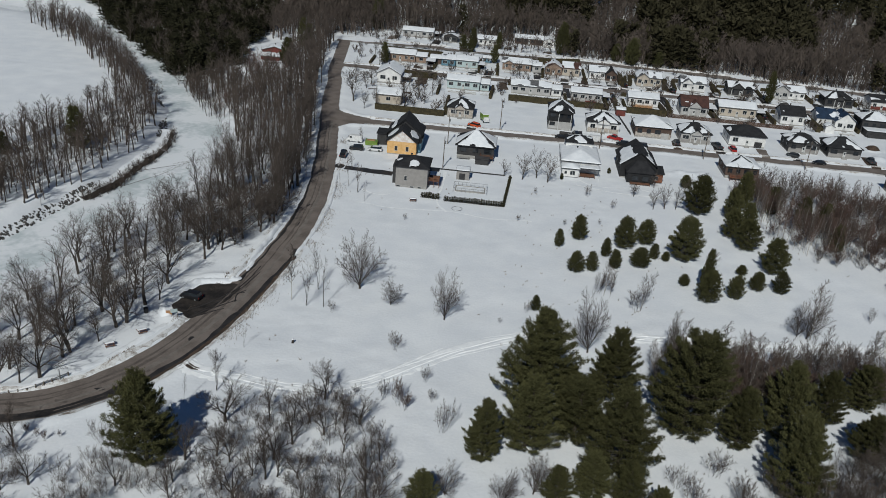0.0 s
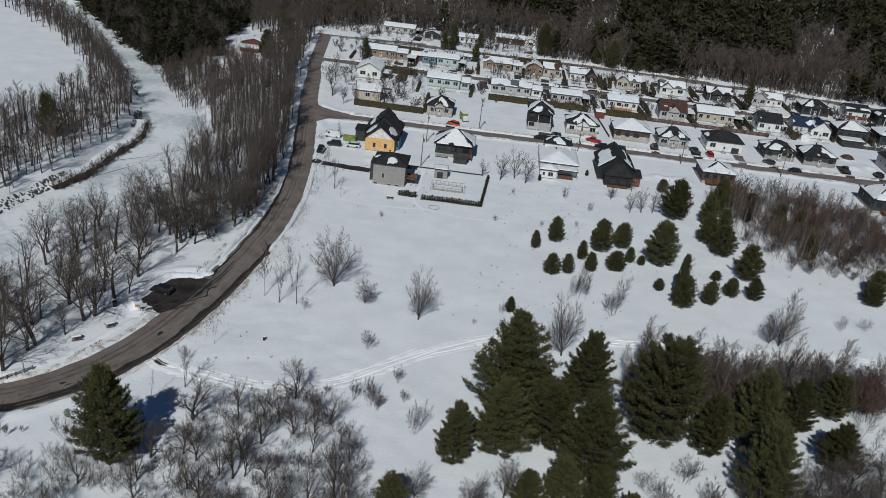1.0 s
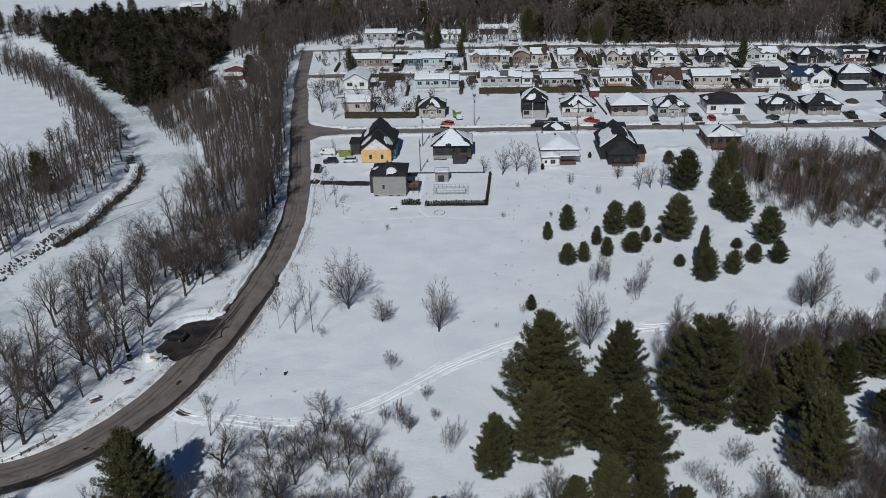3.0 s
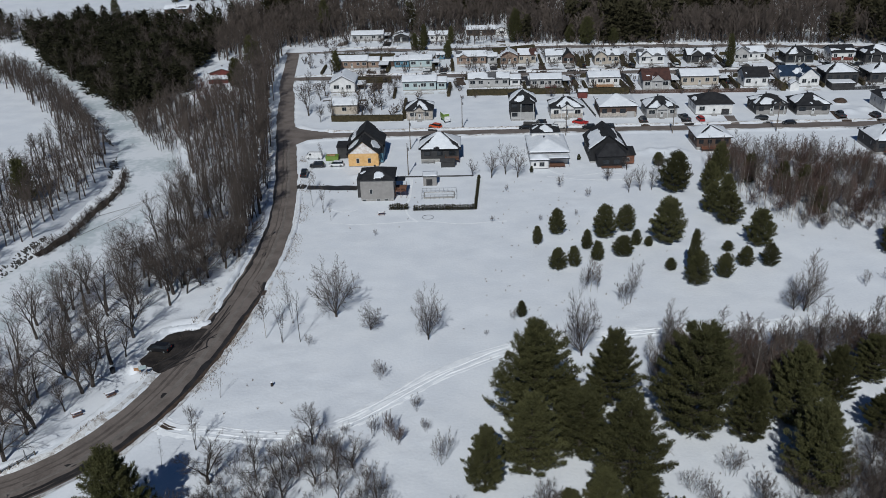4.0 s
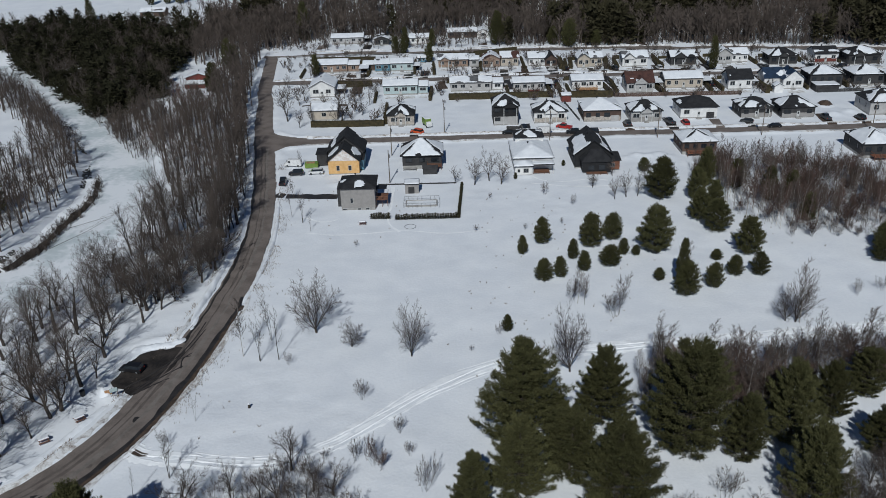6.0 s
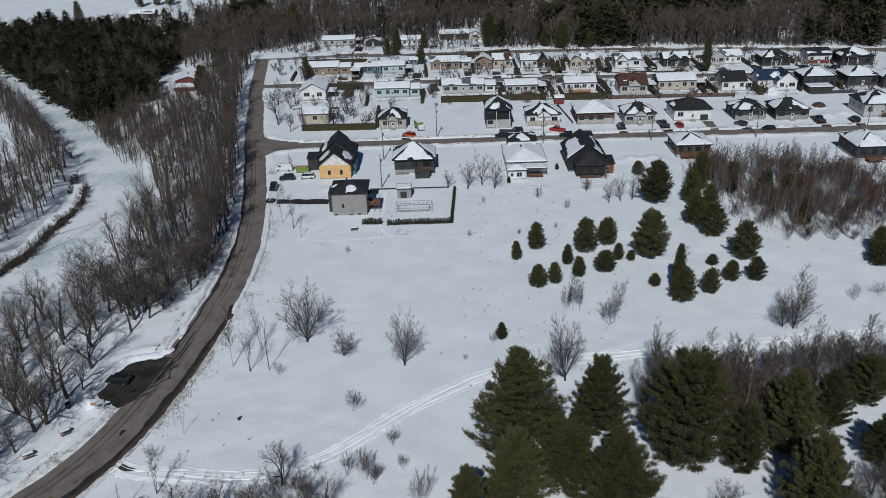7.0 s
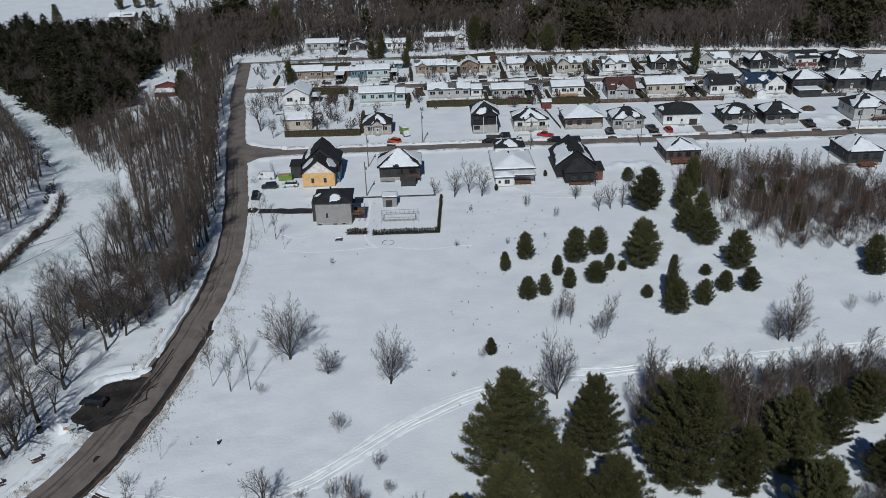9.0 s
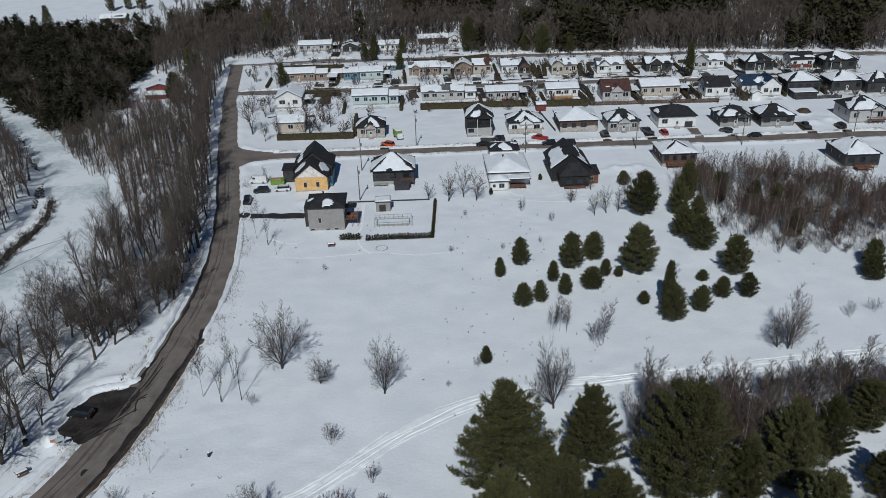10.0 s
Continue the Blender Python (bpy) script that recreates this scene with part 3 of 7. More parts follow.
def wall_shape(kind, x0, y0, x1, y1, z0, z1, rise):
    """A storey block, with its gables where the roof has them."""
    s = Shape()
    if kind == "gable_y":
        xm = (x0 + x1) / 2
        prof = [(x0, z0), (x1, z0), (x1, z1), (xm, z1 + rise), (x0, z1)]
        s.v = [(x, y0, z) for x, z in prof] + [(x, y1, z) for x, z in prof]
        s.f = [(4, 3, 2, 1, 0), (5, 6, 7, 8, 9)] + [(j, (j + 1) % 5, 5 + (j + 1) % 5, 5 + j) for j in range(5)]
        s.f = [f[::-1] for f in s.f]
    elif kind == "gable_x":
        ym = (y0 + y1) / 2
        s.extrude_profile([(y0, z0), (y1, z0), (y1, z1), (ym, z1 + rise), (y0, z1)], x0, x1)
    else:
        s.box(x0, y0, z0, x1, y1, z1)
    return s


def block(root, x0, y0, w, d, z0, z1, kind, rise, wall, roof, snow, seed, over=0.5, name=""):
    """Walls, roof and roof snow of one wing."""
    part(name + "wall", wall_shape(kind, x0, y0, x0 + w, y0 + d, z0, z1 + (0.02 if kind == "hip" else 0), rise * (w / (w + 2 * over) if kind == "gable_y" else d / (d + 2 * over))), wall, root)
    z = z1 - (0.0 if kind in ("hip", "flat") else 2 * over * rise / (w + 2 * over if kind == "gable_y" else d + 2 * over) * 1.0) * 0.5
    rf = part(name + "roof", roof_shape(kind, x0 - over, y0 - over, w + 2 * over, d + 2 * over, z, rise), roof, root)
    if snow > 0:
        part("snow", snow_cover(kind, x0 - over, y0 - over, w + 2 * over, d + 2 * over, z, rise, snow, seed), ROOF_SNOW, rf, "melting snow" if snow < 1 else "thick snow", True)["kind"] = "stuff"


def house(x0, x1, y, depth, high, kind, rise, wall, roof, snow, label, wins=3, foot=0.6, over=0.5, dormer=None, door=0.5, chimney=True, storeys=1, name="house", side="w", front=None, category="house", garage=None):
    """A detached house: its south front stands at y between x0 and x1."""
    w, seed = x1 - x0, abs(x0) * 0.37 + y * 0.11
    xm = (x0 + x1) / 2
    FOOTPRINTS.append((x0 - 1.2, x1 + 1.2, y - 2.5, y + depth + 1))
    if 330 < y < 440:
        ribbon("yard_patch", [(x0 + 1, y - 3.2), (xm, y - 3.8), (x1 - 0.5, y - 3.4)], 1.5, 0.06, DIRTY, "trodden dirty snow before a house", "yard", 0.9, 3, True)
    g0 = float(min(land(xm, y), land(xm, y + depth))) - 0.05
    root = thing(name, pose(x0, y, g0), label, category, "village houses")
    wallm = SIDING[wall] if isinstance(wall, str) else wall
    part("foundation", Shape().box(0.06, 0.06, -0.6, w - 0.06, depth - 0.06, foot), CONCRETE, root)
    block(root, 0, 0, w, depth, foot, high, kind, rise, wallm, roof, snow, seed, over)
    if front:
        part("cladding", Shape().box(0.15, -0.05, foot, w - 0.15, -0.004, foot + (high - foot) * 0.42), SIDING[front], root, "stone-clad lower front")
    lv = (high - foot) / storeys
    trim = BLACK if wall in ("dark", "black", "brown") else FRAME
    for s in range(storeys):
        zc = foot + s * lv + lv * 0.36
        for i in range(wins):
            u = (i + 0.5) / wins
            if s == 0 and door is not None and abs(u - door) < 0.5 / wins:
                continue
            if s == 0 and garage and abs(u * w - garage) < 2.2:
                continue
            ww = min(1.9, w / wins * 0.5) * (0.75 + 0.5 * ((seed * 7 + i * 3.7 + s) % 1))
            window(root, u * w, -0.05, zc, round(ww, 1), round(lv * 0.42, 1), "s", trim)
        for i in range(2):
            window(root, 0 if side == "w" else w, depth * (0.28 + 0.42 * i), zc + 0.1, 0.9, round(lv * 0.36, 1), side, trim)
    if door is not None:
        dr = part("door", Shape().box(door * w - 0.48, -0.07, foot, door * w + 0.48, 0.02, foot + 2.05), FRAME, root)
        part("door_pane", Shape().box(door * w - 0.28, -0.09, foot + 1.0, door * w + 0.28, -0.06, foot + 1.85), GLASS, dr)
        part("steps", Shape().box(door * w - 0.9, -1.0, -0.2, door * w + 0.9, -0.08, foot - 0.04).box(door * w - 0.9, -1.35, -0.2, door * w + 0.9, -1.0, foot * 0.5), CONCRETE, root)
    if garage:
        gd = Shape()
        for i in range(4):
            gd.box(garage - 1.4, -0.08, foot * 0.2 + i * 0.56, garage + 1.4, -0.01, foot * 0.2 + i * 0.56 + 0.53)
        part("garage_door", gd, SIDING["dark"] if wall in ("white", "light", "grey", "beige") else SIDING["light"], root)
    if dormer:
        dx, dw, dr_ = dormer
        block(root, dx - dw / 2, -0.7, dw, depth * 0.5, high - 0.5 if kind != "none" else foot, high + 0.02, "gable_y", dr_, wallm, roof, snow * 0.8, seed + 3, 0.35, "gable_")
        part("post", Shape().box(dx - dw / 2 + 0.1, -0.6, -0.2, dx - dw / 2 + 0.32, -0.38, high - 0.45), FRAME, root)
        part("post", Shape().box(dx + dw / 2 - 0.32, -0.6, -0.2, dx + dw / 2 - 0.1, -0.38, high - 0.45), FRAME, root)
    if chimney:
        cx, cy = w * 0.42, depth * 0.52
        zc = high + float(roof_height(kind, w + 2 * over, depth + 2 * over, rise, np.array(cx + over), np.array(cy + over)))
        part("vent", Shape().tube([(cx, cy, zc - 0.3), (cx, cy, zc + 0.75)], [0.2, 0.2], 6, True).box(cx - 0.28, cy - 0.28, zc + 0.75, cx + 0.28, cy + 0.28, zc + 0.85), BLACK, root)
    return root


def deck(root, x0, y0, x1, y1, z, mat=DECK, rail=True):
    """A plank deck with posts and rails, part of a house."""
    part("deck", Shape().box(x0, y0, z - 0.14, x1, y1, z, 0.02), mat, root, "plank deck")
    k = max(2, int((x1 - x0) / 1.6) + 1)
    for i in range(k):
        px = x0 + (x1 - x0 - 0.12) * i / (k - 1)
        part("post", Shape().box(px, y0, -0.3, px + 0.12, y0 + 0.12, z + (1.0 if rail else 0)), mat, root)
    if rail:
        r = Shape().box(x0, y0 + 0.02, z + 0.92, x1, y0 + 0.1, z + 1.02).box(x0, y0 + 0.03, z + 0.15, x1, y0 + 0.09, z + 0.22)
        r.box(x0, y0 + 0.12, z + 0.92, x0 + 0.1, y1, z + 1.02).box(x1 - 0.1, y0 + 0.12, z + 0.92, x1, y1, z + 1.02)
        for i in range(int((x1 - x0) / 0.35)):
            r.box(x0 + 0.2 + i * 0.35, y0 + 0.04, z + 0.2, x0 + 0.25 + i * 0.35, y0 + 0.08, z + 0.95)
        part("railing", r, mat, root)


# the near row, south of the street
h = house(-29.1, -19.6, 229.8, 9.5, 6.6, "hip", 2.2, "grey", SHINGLE, 0.1, "two-storey grey house with a black hip roof", wins=0, door=None, foot=0.9, side="e")
window(h, 3.0, -0.05, 2.4, 0.7, 1.4)
for wx in (0.5, 4.6, 6.9):
    window(h, wx + 0.4, 0.0, 0.25, 1.0, 0.45)
deck(h, 9.7, 2.0, 12.9, 7.0, 2.3)
part("deck_roof", Shape().box(9.6, 4.2, 4.6, 12.6, 7.2, 4.75), BLACK, h)
part("side_wing", Shape().box(-1.3, 3.0, -0.4, -0.004, 8.5, 5.8), SIDING["dark"], h)

h = house(-36.1, -26.5, 258.8, 10, 4.4, "gable_y", 4.4, OSB, SHINGLE, 0.22, "unfinished house with bare strand board walls and black roof", wins=0, door=None, over=0.6, foot=0.35, side="e")
part("house_wrap", Shape().face((0.3, -0.03, 4.5), (9.3, -0.03, 4.5), (4.8, -0.03, 8.2)).face((0.3, -0.006, 4.5), (4.8, -0.006, 8.2), (9.3, -0.006, 4.5)), WRAP, h, "white house wrap on the gable")
block(h, -0.8, 7.5, 11.2, 9.5, 0.4, 5.0, "gable_y", 5.2, SIDING["dark"], SHINGLE, 0.12, 5, 0.6, "rear_")
block(h, -4.6, 8.0, 3.2, 5.0, 0.4, 4.0, "flat", 0.3, SIDING["dark"], SHINGLE, 0, 2, 0.3, "porch_")
block(h, 9.6, 3.0, 1.2, 9.0, 0.4, 3.6, "flat", 0.2, SIDING["blue"], SHINGLE, 0, 2, 0.2, "lean_to_")
window(h, 3.0, -0.05, 1.4, 0.9, 1.5)
window(h, 6.7, -0.05, 1.4, 0.9, 1.5)

h = house(-13.1, -0.8, 261.9, 11, 4.4, "hip", 3.8, "dark", SHINGLE, 0.74, "charcoal bungalow with a hipped snow-covered roof", wins=3, door=None, foot=1.2, over=0.7)
deck(h, 7.8, -2.2, 12.3, -0.1, 1.5)
deck(h, 0.2, -1.6, 4.4, -0.1, 0.7, CONCRETE, False)

h = house(21.6, 33.6, 257.5, 16, 4.0, "hip", 2.2, "white", SHINGLE, 1, "white bungalow with a snow-covered hip roof", wins=3, door=None, foot=0.5)
block(h, 0.0, -4.2, 5.4, 4.2, 0.3, 2.9, "hip", 1.0, SIDING["white"], SHINGLE, 1, 8, 0.4, "wing_")
window(h, 1.2, -4.25, 1.2, 0.7, 0.9)
window(h, 3.4, -4.25, 1.0, 1.5, 1.3)
deck(h, 5.8, -3.2, 10.8, -0.1, 0.6, DECK, False)
pr_ = part("porch_roof", Shape().box(5.5, -3.4, 3.0, 12.2, 0.0, 3.18), SHINGLE, h)
part("snow", snow_cover("flat", 5.55, -3.3, 6.6, 3.2, 2.96, 0.0, 1, 9), ROOF_SNOW, pr_, "thick snow", True)["kind"] = "stuff"
for px_ in (5.6, 11.9):
    part("post", Shape().box(px_, -3.3, -0.2, px_ + 0.16, -3.14, 3.0), FRAME, h)
block(h, 1.5, 13.0, 9.0, 7.5, 3.0, 6.4, "hip", 1.5, SIDING["white"], SHINGLE, 0.35, 4, 0.4, "upper_")
window(h, 8.6, 12.95, 4.6, 0.9, 1.0)

h = house(40.6, 51.8, 258.0, 14, 4.6, "gable_y", 4.6, "black", SHINGLE, 0.32, "black house with steep black roof and red wood porch", wins=0, door=None, over=0.6, foot=0.5)
block(h, 1.8, -4.4, 8.6, 6.0, 0.4, 3.6, "hip", 3.0, SIDING["black"], SHINGLE, 0, 6, 0.5, "front_")
block(h, 9.4, -2.6, 4.0, 5.0, 0.4, 3.2, "flat", 0.9, SIDING["wood"], SHINGLE, 0, 6, 0.4, "porch_")
window(h, 11.2, -2.65, 1.2, 1.3, 1.2)
window(h, 4.4, -4.45, 0.8, 1.8, 1.7, "s", BLACK)
window(h, 7.6, -4.45, 0.8, 1.8, 1.7, "s", BLACK)
deck(h, 2.8, -6.0, 9.2, -4.5, 0.5, DECK, False)

h = house(76.4, 87.2, 267.1, 11, 4.2, "hip", 2.4, "brown", SHINGLE, 0.85, "brown bungalow with a snowy hip roof and red deck", wins=4, door=None, foot=1.2)
deck(h, 1.2, -2.4, 9.2, -0.1, 1.3, SIDING["wood"])
h = house(130.6, 141.2, 260.0, 13, 4.6, "hip", 3.0, "dark", SHINGLE, 0.85, "dark grey bungalow with snowy hip roof and wood deck", wins=3, door=None, foot=1.0)
deck(h, 2.6, -3.2, 7.5, -0.1, 1.4, SIDING["wood"])

# the row north of the street
D = "dark-roofed bungalow with snow patches "
house(-20.2, -10.5, 307.1, 10, 4.0, "hip", 2.8, "stone", SHINGLE, 0.35, D + "and a pale stone front", dormer=(4.8, 4.0, 1.6), wins=2)
h = house(18.2, 27.2, 303.7, 11, 7.0, "hip", 3.2, "black", SHINGLE, 0.45, "tall two-storey black house with a stone garage front", storeys=2, wins=3, door=None, front="light", garage=6.5, dormer=(6.0, 5, 1.8))
house(33.0, 44.8, 304.9, 10, 4.2, "hip", 2.7, "white", SHINGLE, 0.55, D + "and white walls", wins=3, dormer=(6.0, 4.6, 1.7), front="stone")
house(50.9, 64.3, 304.7, 13, 4.2, "hip", 2.8, "brown", SHINGLE, 0.95, "brown bungalow with stone pillars under a snowy roof", wins=4, front="stone", door=None, garage=11.2)
house(67.7, 78.7, 303.3, 10, 4.0, "hip", 3.0, "light", SHINGLE, 0.5, D + "and a grey front", wins=3, dormer=(5.5, 4.2, 1.7), front="grey")
house(86.1, 99.4, 305.8, 11, 4.2, "hip", 2.8, "white", SHINGLE, 0.03, "white bungalow with a bare black roof", wins=3, garage=10.8)
house(107.6, 118.8, 304.6, 10, 4.0, "hip", 2.6, "dark", SHINGLE, 0.42, D + "and charcoal walls", wins=3, front="grey", dormer=(8.0, 4.4, 1.5))
house(121.8, 133.6, 303.2, 10.5, 4.0, "hip", 2.9, "dark", SHINGLE, 0.42, D + "and charcoal walls", wins=3, front="grey")
h = house(153.5, 166.5, 303.5, 12, 4.8, "hip", 3.4, "light", SHINGLE, 0.4, "light grey house with dark roof and balcony", wins=3, dormer=(9.5, 4.5, 1.6), storeys=1)
deck(h, 6.0, -2.4, 12.6, -0.8, 1.6, DECK)
house(178.0, 190.5, 339.0, 10, 4.6, "hip", 2.6, "dark", SHINGLE, 0.5, D + "and dark walls", wins=3)

# the row between the streets
S = "low bungalow under thick snow "
house(-54.4, -44.2, 349.2, 12, 4.2, "gable_y", 3.0, "white", GREY_SHINGLE, 1, "white gabled house under snow", wins=2)
house(-49.5, -39.7, 316.9, 9, 4.0, "gable_x", 1.6, "beige", GREY_SHINGLE, 1, "beige garage-like bungalow under snow", wins=1, door=None, chimney=False)
house(-24.1, -10.2, 349.4, 8, 4.0, "gable_x", 1.6, "teal", GREY_SHINGLE, 1, S + "with pale teal siding", wins=4)
house(-9.8, -6.0, 350, 7, 3.4, "gable_x", 1.4, "teal", GREY_SHINGLE, 1, "teal carport annex under snow", wins=1, door=None, chimney=False)
house(3.5, 20.3, 351.8, 8, 3.8, "gable_x", 1.7, "light", GREY_SHINGLE, 0.7, S + "with pale grey siding", wins=5)
house(20.8, 25.0, 352, 7, 3.2, "gable_x", 1.2, "white", GREY_SHINGLE, 1, "white carport under snow", wins=1, door=None, chimney=False)
h = house(29.1, 41.8, 348.4, 8, 3.8, "gable_x", 1.4, "light", GREY_SHINGLE, 1, S + "with grey siding and a dark porch", wins=4)
deck(h, 6, -2.5, 10.5, -0.1, 0.7, SIDING["red"])
h = house(53.3, 65.9, 349.4, 8, 3.8, "gable_x", 1.5, "white", GREY_SHINGLE, 1, S + "with white siding and an orange deck", wins=4)
deck(h, 1.5, -3.2, 10, -0.1, 0.8, TIMBER)
house(74.2, 84.9, 342.1, 10, 4.2, "gable_x", 3.4, "light", BROWN_SHINGLE, 0.05, "light house with a bare red-brown roof", wins=3, dormer=(5.5, 5, 2.4))
house(90.8, 106.0, 347.1, 9, 4.2, "gable_x", 1.9, "beige", GREY_SHINGLE, 1, S + "with beige and grey siding", wins=5)
house(115.3, 124.8, 343.1, 9, 4.4, "gable_x", 3.0, "white", SHINGLE, 0.12, "white cottage with a dark nearly bare roof", wins=3)
h = house(136.5, 144.6, 341.1, 8, 4.2, "gable_y", 3.6, "white", NAVY_SHINGLE, 0.3, "white gabled house with a navy roof", wins=2, storeys=1)
block(h, -6.5, 3, 7.5, 8, 0.4, 4.2, "gable_x", 3.2, SIDING["white"], NAVY_SHINGLE, 0.15, 3, 0.4, "side_")
h = house(147.0, 160.0, 341.0, 10, 5.6, "hip", 2.4, "dark", SHINGLE, 0.8, "dark split-level house with a snowy roof", wins=4)
block(h, 0.5, -5.5, 9, 5.2, 0.2, 2.6, "flat", 0.1, SIDING["dark"], SHINGLE, 1, 3, 0.2, "garage_")
house(165.8, 178.5, 343.4, 11, 4.4, "hip", 2.6, "dark", SHINGLE, 0.8, "charcoal house with a snowy hip roof", wins=3)

# the row before the far street
house(-57.1, -42.9, 389.8, 8, 3.8, "gable_x", 1.7, "brick", GREY_SHINGLE, 1, "long tan brick bungalow under snow", wins=5)
house(-42.5, -37.5, 389.7, 7, 3.4, "gable_x", 1.3, "brick", GREY_SHINGLE, 1, "tan garage under snow", wins=1, door=None, chimney=False)
house(-35.6, -30.4, 391, 6, 3.0, "gable_x", 1.2, "brown", GREY_SHINGLE, 1, "brown outbuilding under snow", wins=1, door=None, chimney=False)
house(-30.2, -23.6, 389.2, 8, 3.6, "gable_x", 1.4, "blue", GREY_SHINGLE, 0.9, "bright blue cottage under snow", wins=2, door=None)
house(-23.2, -13.1, 389.3, 8, 3.7, "gable_x", 1.5, "teal", GREY_SHINGLE, 1, "pale blue bungalow with white trim under snow", wins=3)
house(-11.0, -7.6, 404, 4, 2.6, "gable_x", 0.8, "blue", GREY_SHINGLE, 0.8, "small blue wooden garden shed", wins=2, door=None, chimney=False, name="shed", category="shed")
house(-1.4, 12.1, 393.1, 8, 3.8, "gable_x", 1.8, "brick", GREY_SHINGLE, 0.9, "brick bungalow with a small gabled porch", wins=4, dormer=(3, 3.6, 1.3))
house(12.8, 17.0, 393.6, 6, 3.4, "gable_x", 1.2, "light", GREY_SHINGLE, 1, "grey garage under snow", wins=1, door=None, chimney=False)
house(19.0, 26.6, 390.6, 8, 4.0, "gable_y", 2.2, "brick", BROWN_SHINGLE, 0.75, "brick cottage with a partly bare roof", wins=3)
house(27.0, 35.0, 391.4, 8, 4.2, "gable_x", 2.0, "beige", BROWN_SHINGLE, 0.75, "beige brick cottage under patchy snow", wins=3)
house(39.6, 47.0, 390.5, 8, 3.8, "gable_x", 2.0, "white", GREY_SHINGLE, 0.95, "white cottage under snow", wins=3)
house(47.0, 52.2, 388.5, 8, 3.6, "gable_y", 2.4, "brown", SHINGLE, 0.45, "dark brown gabled cottage", wins=2, chimney=False)
h = house(61.2, 66.6, 385.9, 8, 4.4, "gable_y", 2.2, "beige", GREY_SHINGLE, 0.85, "beige house with a front gable under snow", wins=2)
house(66.8, 72.4, 387, 8, 4.4, "gable_x", 1.9, "beige", GREY_SHINGLE, 0.9, "beige house wing under snow", wins=2, chimney=False)
house(81.3, 92.5, 385.6, 8, 4.2, "gable_x", 2.2, "white", GREY_SHINGLE, 0.85, "white house with a snowy front gable", wins=3, dormer=(3, 4.6, 2.0))
house(102.9, 114.2, 385.2, 8, 4.0, "gable_x", 2.0, "dark", SHINGLE, 0.8, "dark house with a white snowy gable", wins=3, dormer=(4, 5.4, 2.2))
h = house(123.5, 130.5, 385.9, 9, 4.2, "gable_y", 2.8, "light", GREY_SHINGLE, 0.9, "light gabled house under snow", wins=2)
house(130.8, 138.2, 387.5, 8, 3.8, "gable_x", 2.0, "white", GREY_SHINGLE, 0.85, "white house wing under snow", wins=3, chimney=False)
house(145.1, 157.5, 380.1, 9, 4.2, "hip", 2.6, "dark", SHINGLE, 0.45, D + "and dark grey walls", wins=3, dormer=(6, 4.4, 1.8))
house(165.8, 175.6, 381.5, 9, 4.2, "gable_x", 2.4, "white", SHINGLE, 0.2, "white cottage with a black roof and red trim", wins=3, front="red")
house(178.6, 192.5, 376.6, 10, 4.4, "hip", 2.8, "dark", SHINGLE, 0.45, D + "and black walls", wins=3, dormer=(4.5, 4.4, 1.8))

# beyond the far street
house(-57.0, -40.5, 450.6, 8, 3.4, "gable_x", 1.4, "light", GREY_SHINGLE, 1, "grey bungalow with an open carport under snow", wins=5)
house(-34.3, -26.9, 445.4, 8, 3.2, "gable_y", 1.6, "dark", SHINGLE, 0.6, "dark cottage below the woods", wins=2)
house(-18.1, -5.7, 445.6, 8, 3.4, "gable_x", 1.4, "white", GREY_SHINGLE, 1, "white bungalow with a veranda under snow", wins=5)
house(3.8, 19.0, 457, 8, 3.4, "gable_x", 1.4, "brown", GREY_SHINGLE, 1, "long dark brown house under snow", wins=4)
house(19.2, 25.0, 455, 7, 3.6, "gable_y", 1.6, "white", GREY_SHINGLE, 1, "small white garage under snow", wins=1, door=None, chimney=False)
house(140.3, 149.1, 467.5, 8, 3.6, "gable_x", 2.2, "brown", GREY_SHINGLE, 1, "dark wooden cabin under snow in the woods", wins=3)
house(177.4, 189.9, 447.5, 7, 3.0, "gable_x", 1.2, "white", GREY_SHINGLE, 1, "white bungalow at the edge of the woods", wins=3)
h = house(-112.6, -100.9, 376, 9, 3.4, "gable_y", 1.9, "red", GREY_SHINGLE, 1, "red house with a white gable in a wood clearing", wins=2)
block(h, 1.0, -6.0, 8.5, 5.8, 0.2, 2.0, "gable_x", 0.9, SIDING["red"], GREY_SHINGLE, 1, 3, 0.4, "porch_")
house(-184, -169, 536, 8, 3.2, "gable_x", 2, "brown", GREY_SHINGLE, 0.8, "brown farm building beyond the woods", wins=3)

# ---- yards ----
def carport(x0, x1, y, depth, label="open carport under snow beside a house"):
    root = thing("carport", pose(x0, y, float(land(x0, y))), label, "carport")
    w = x1 - x0
    FOOTPRINTS.append((x0, x1, y, y + depth))
    part("roof", roof_shape("flat", -0.2, -0.2, w + 0.4, depth + 0.4, 2.4, 0.3), SHINGLE, root)
    part("snow", snow_cover("flat", -0.2, -0.2, w + 0.4, depth + 0.4, 2.4, 0.3, 1, x0), ROOF_SNOW, root)
    for px in (0, w - 0.14):
        for py in (0, depth - 0.14):
            part("post", Shape().box(px, py, -0.4, px + 0.14, py + 0.14, 2.42), FRAME, root)
    part("back_wall", Shape().box(0.15, depth - 0.1, -0.3, w - 0.15, depth, 2.4), SIDING["brown"], root)


for cx0, cx1, cy in ((-13.0, -9.8, 388.5), (-37.2, -33.0, 385.5), (42.2, 45.6, 350), (106.4, 110.2, 348), (86.4, 89.8, 346.8), (12.4, 15.8, 402), (-44.0, -40.4, 352), (125.5, 128.0, 345), (-40.2, -36.8, 451.5)):
    carport(cx0, cx1, cy, 5.5)


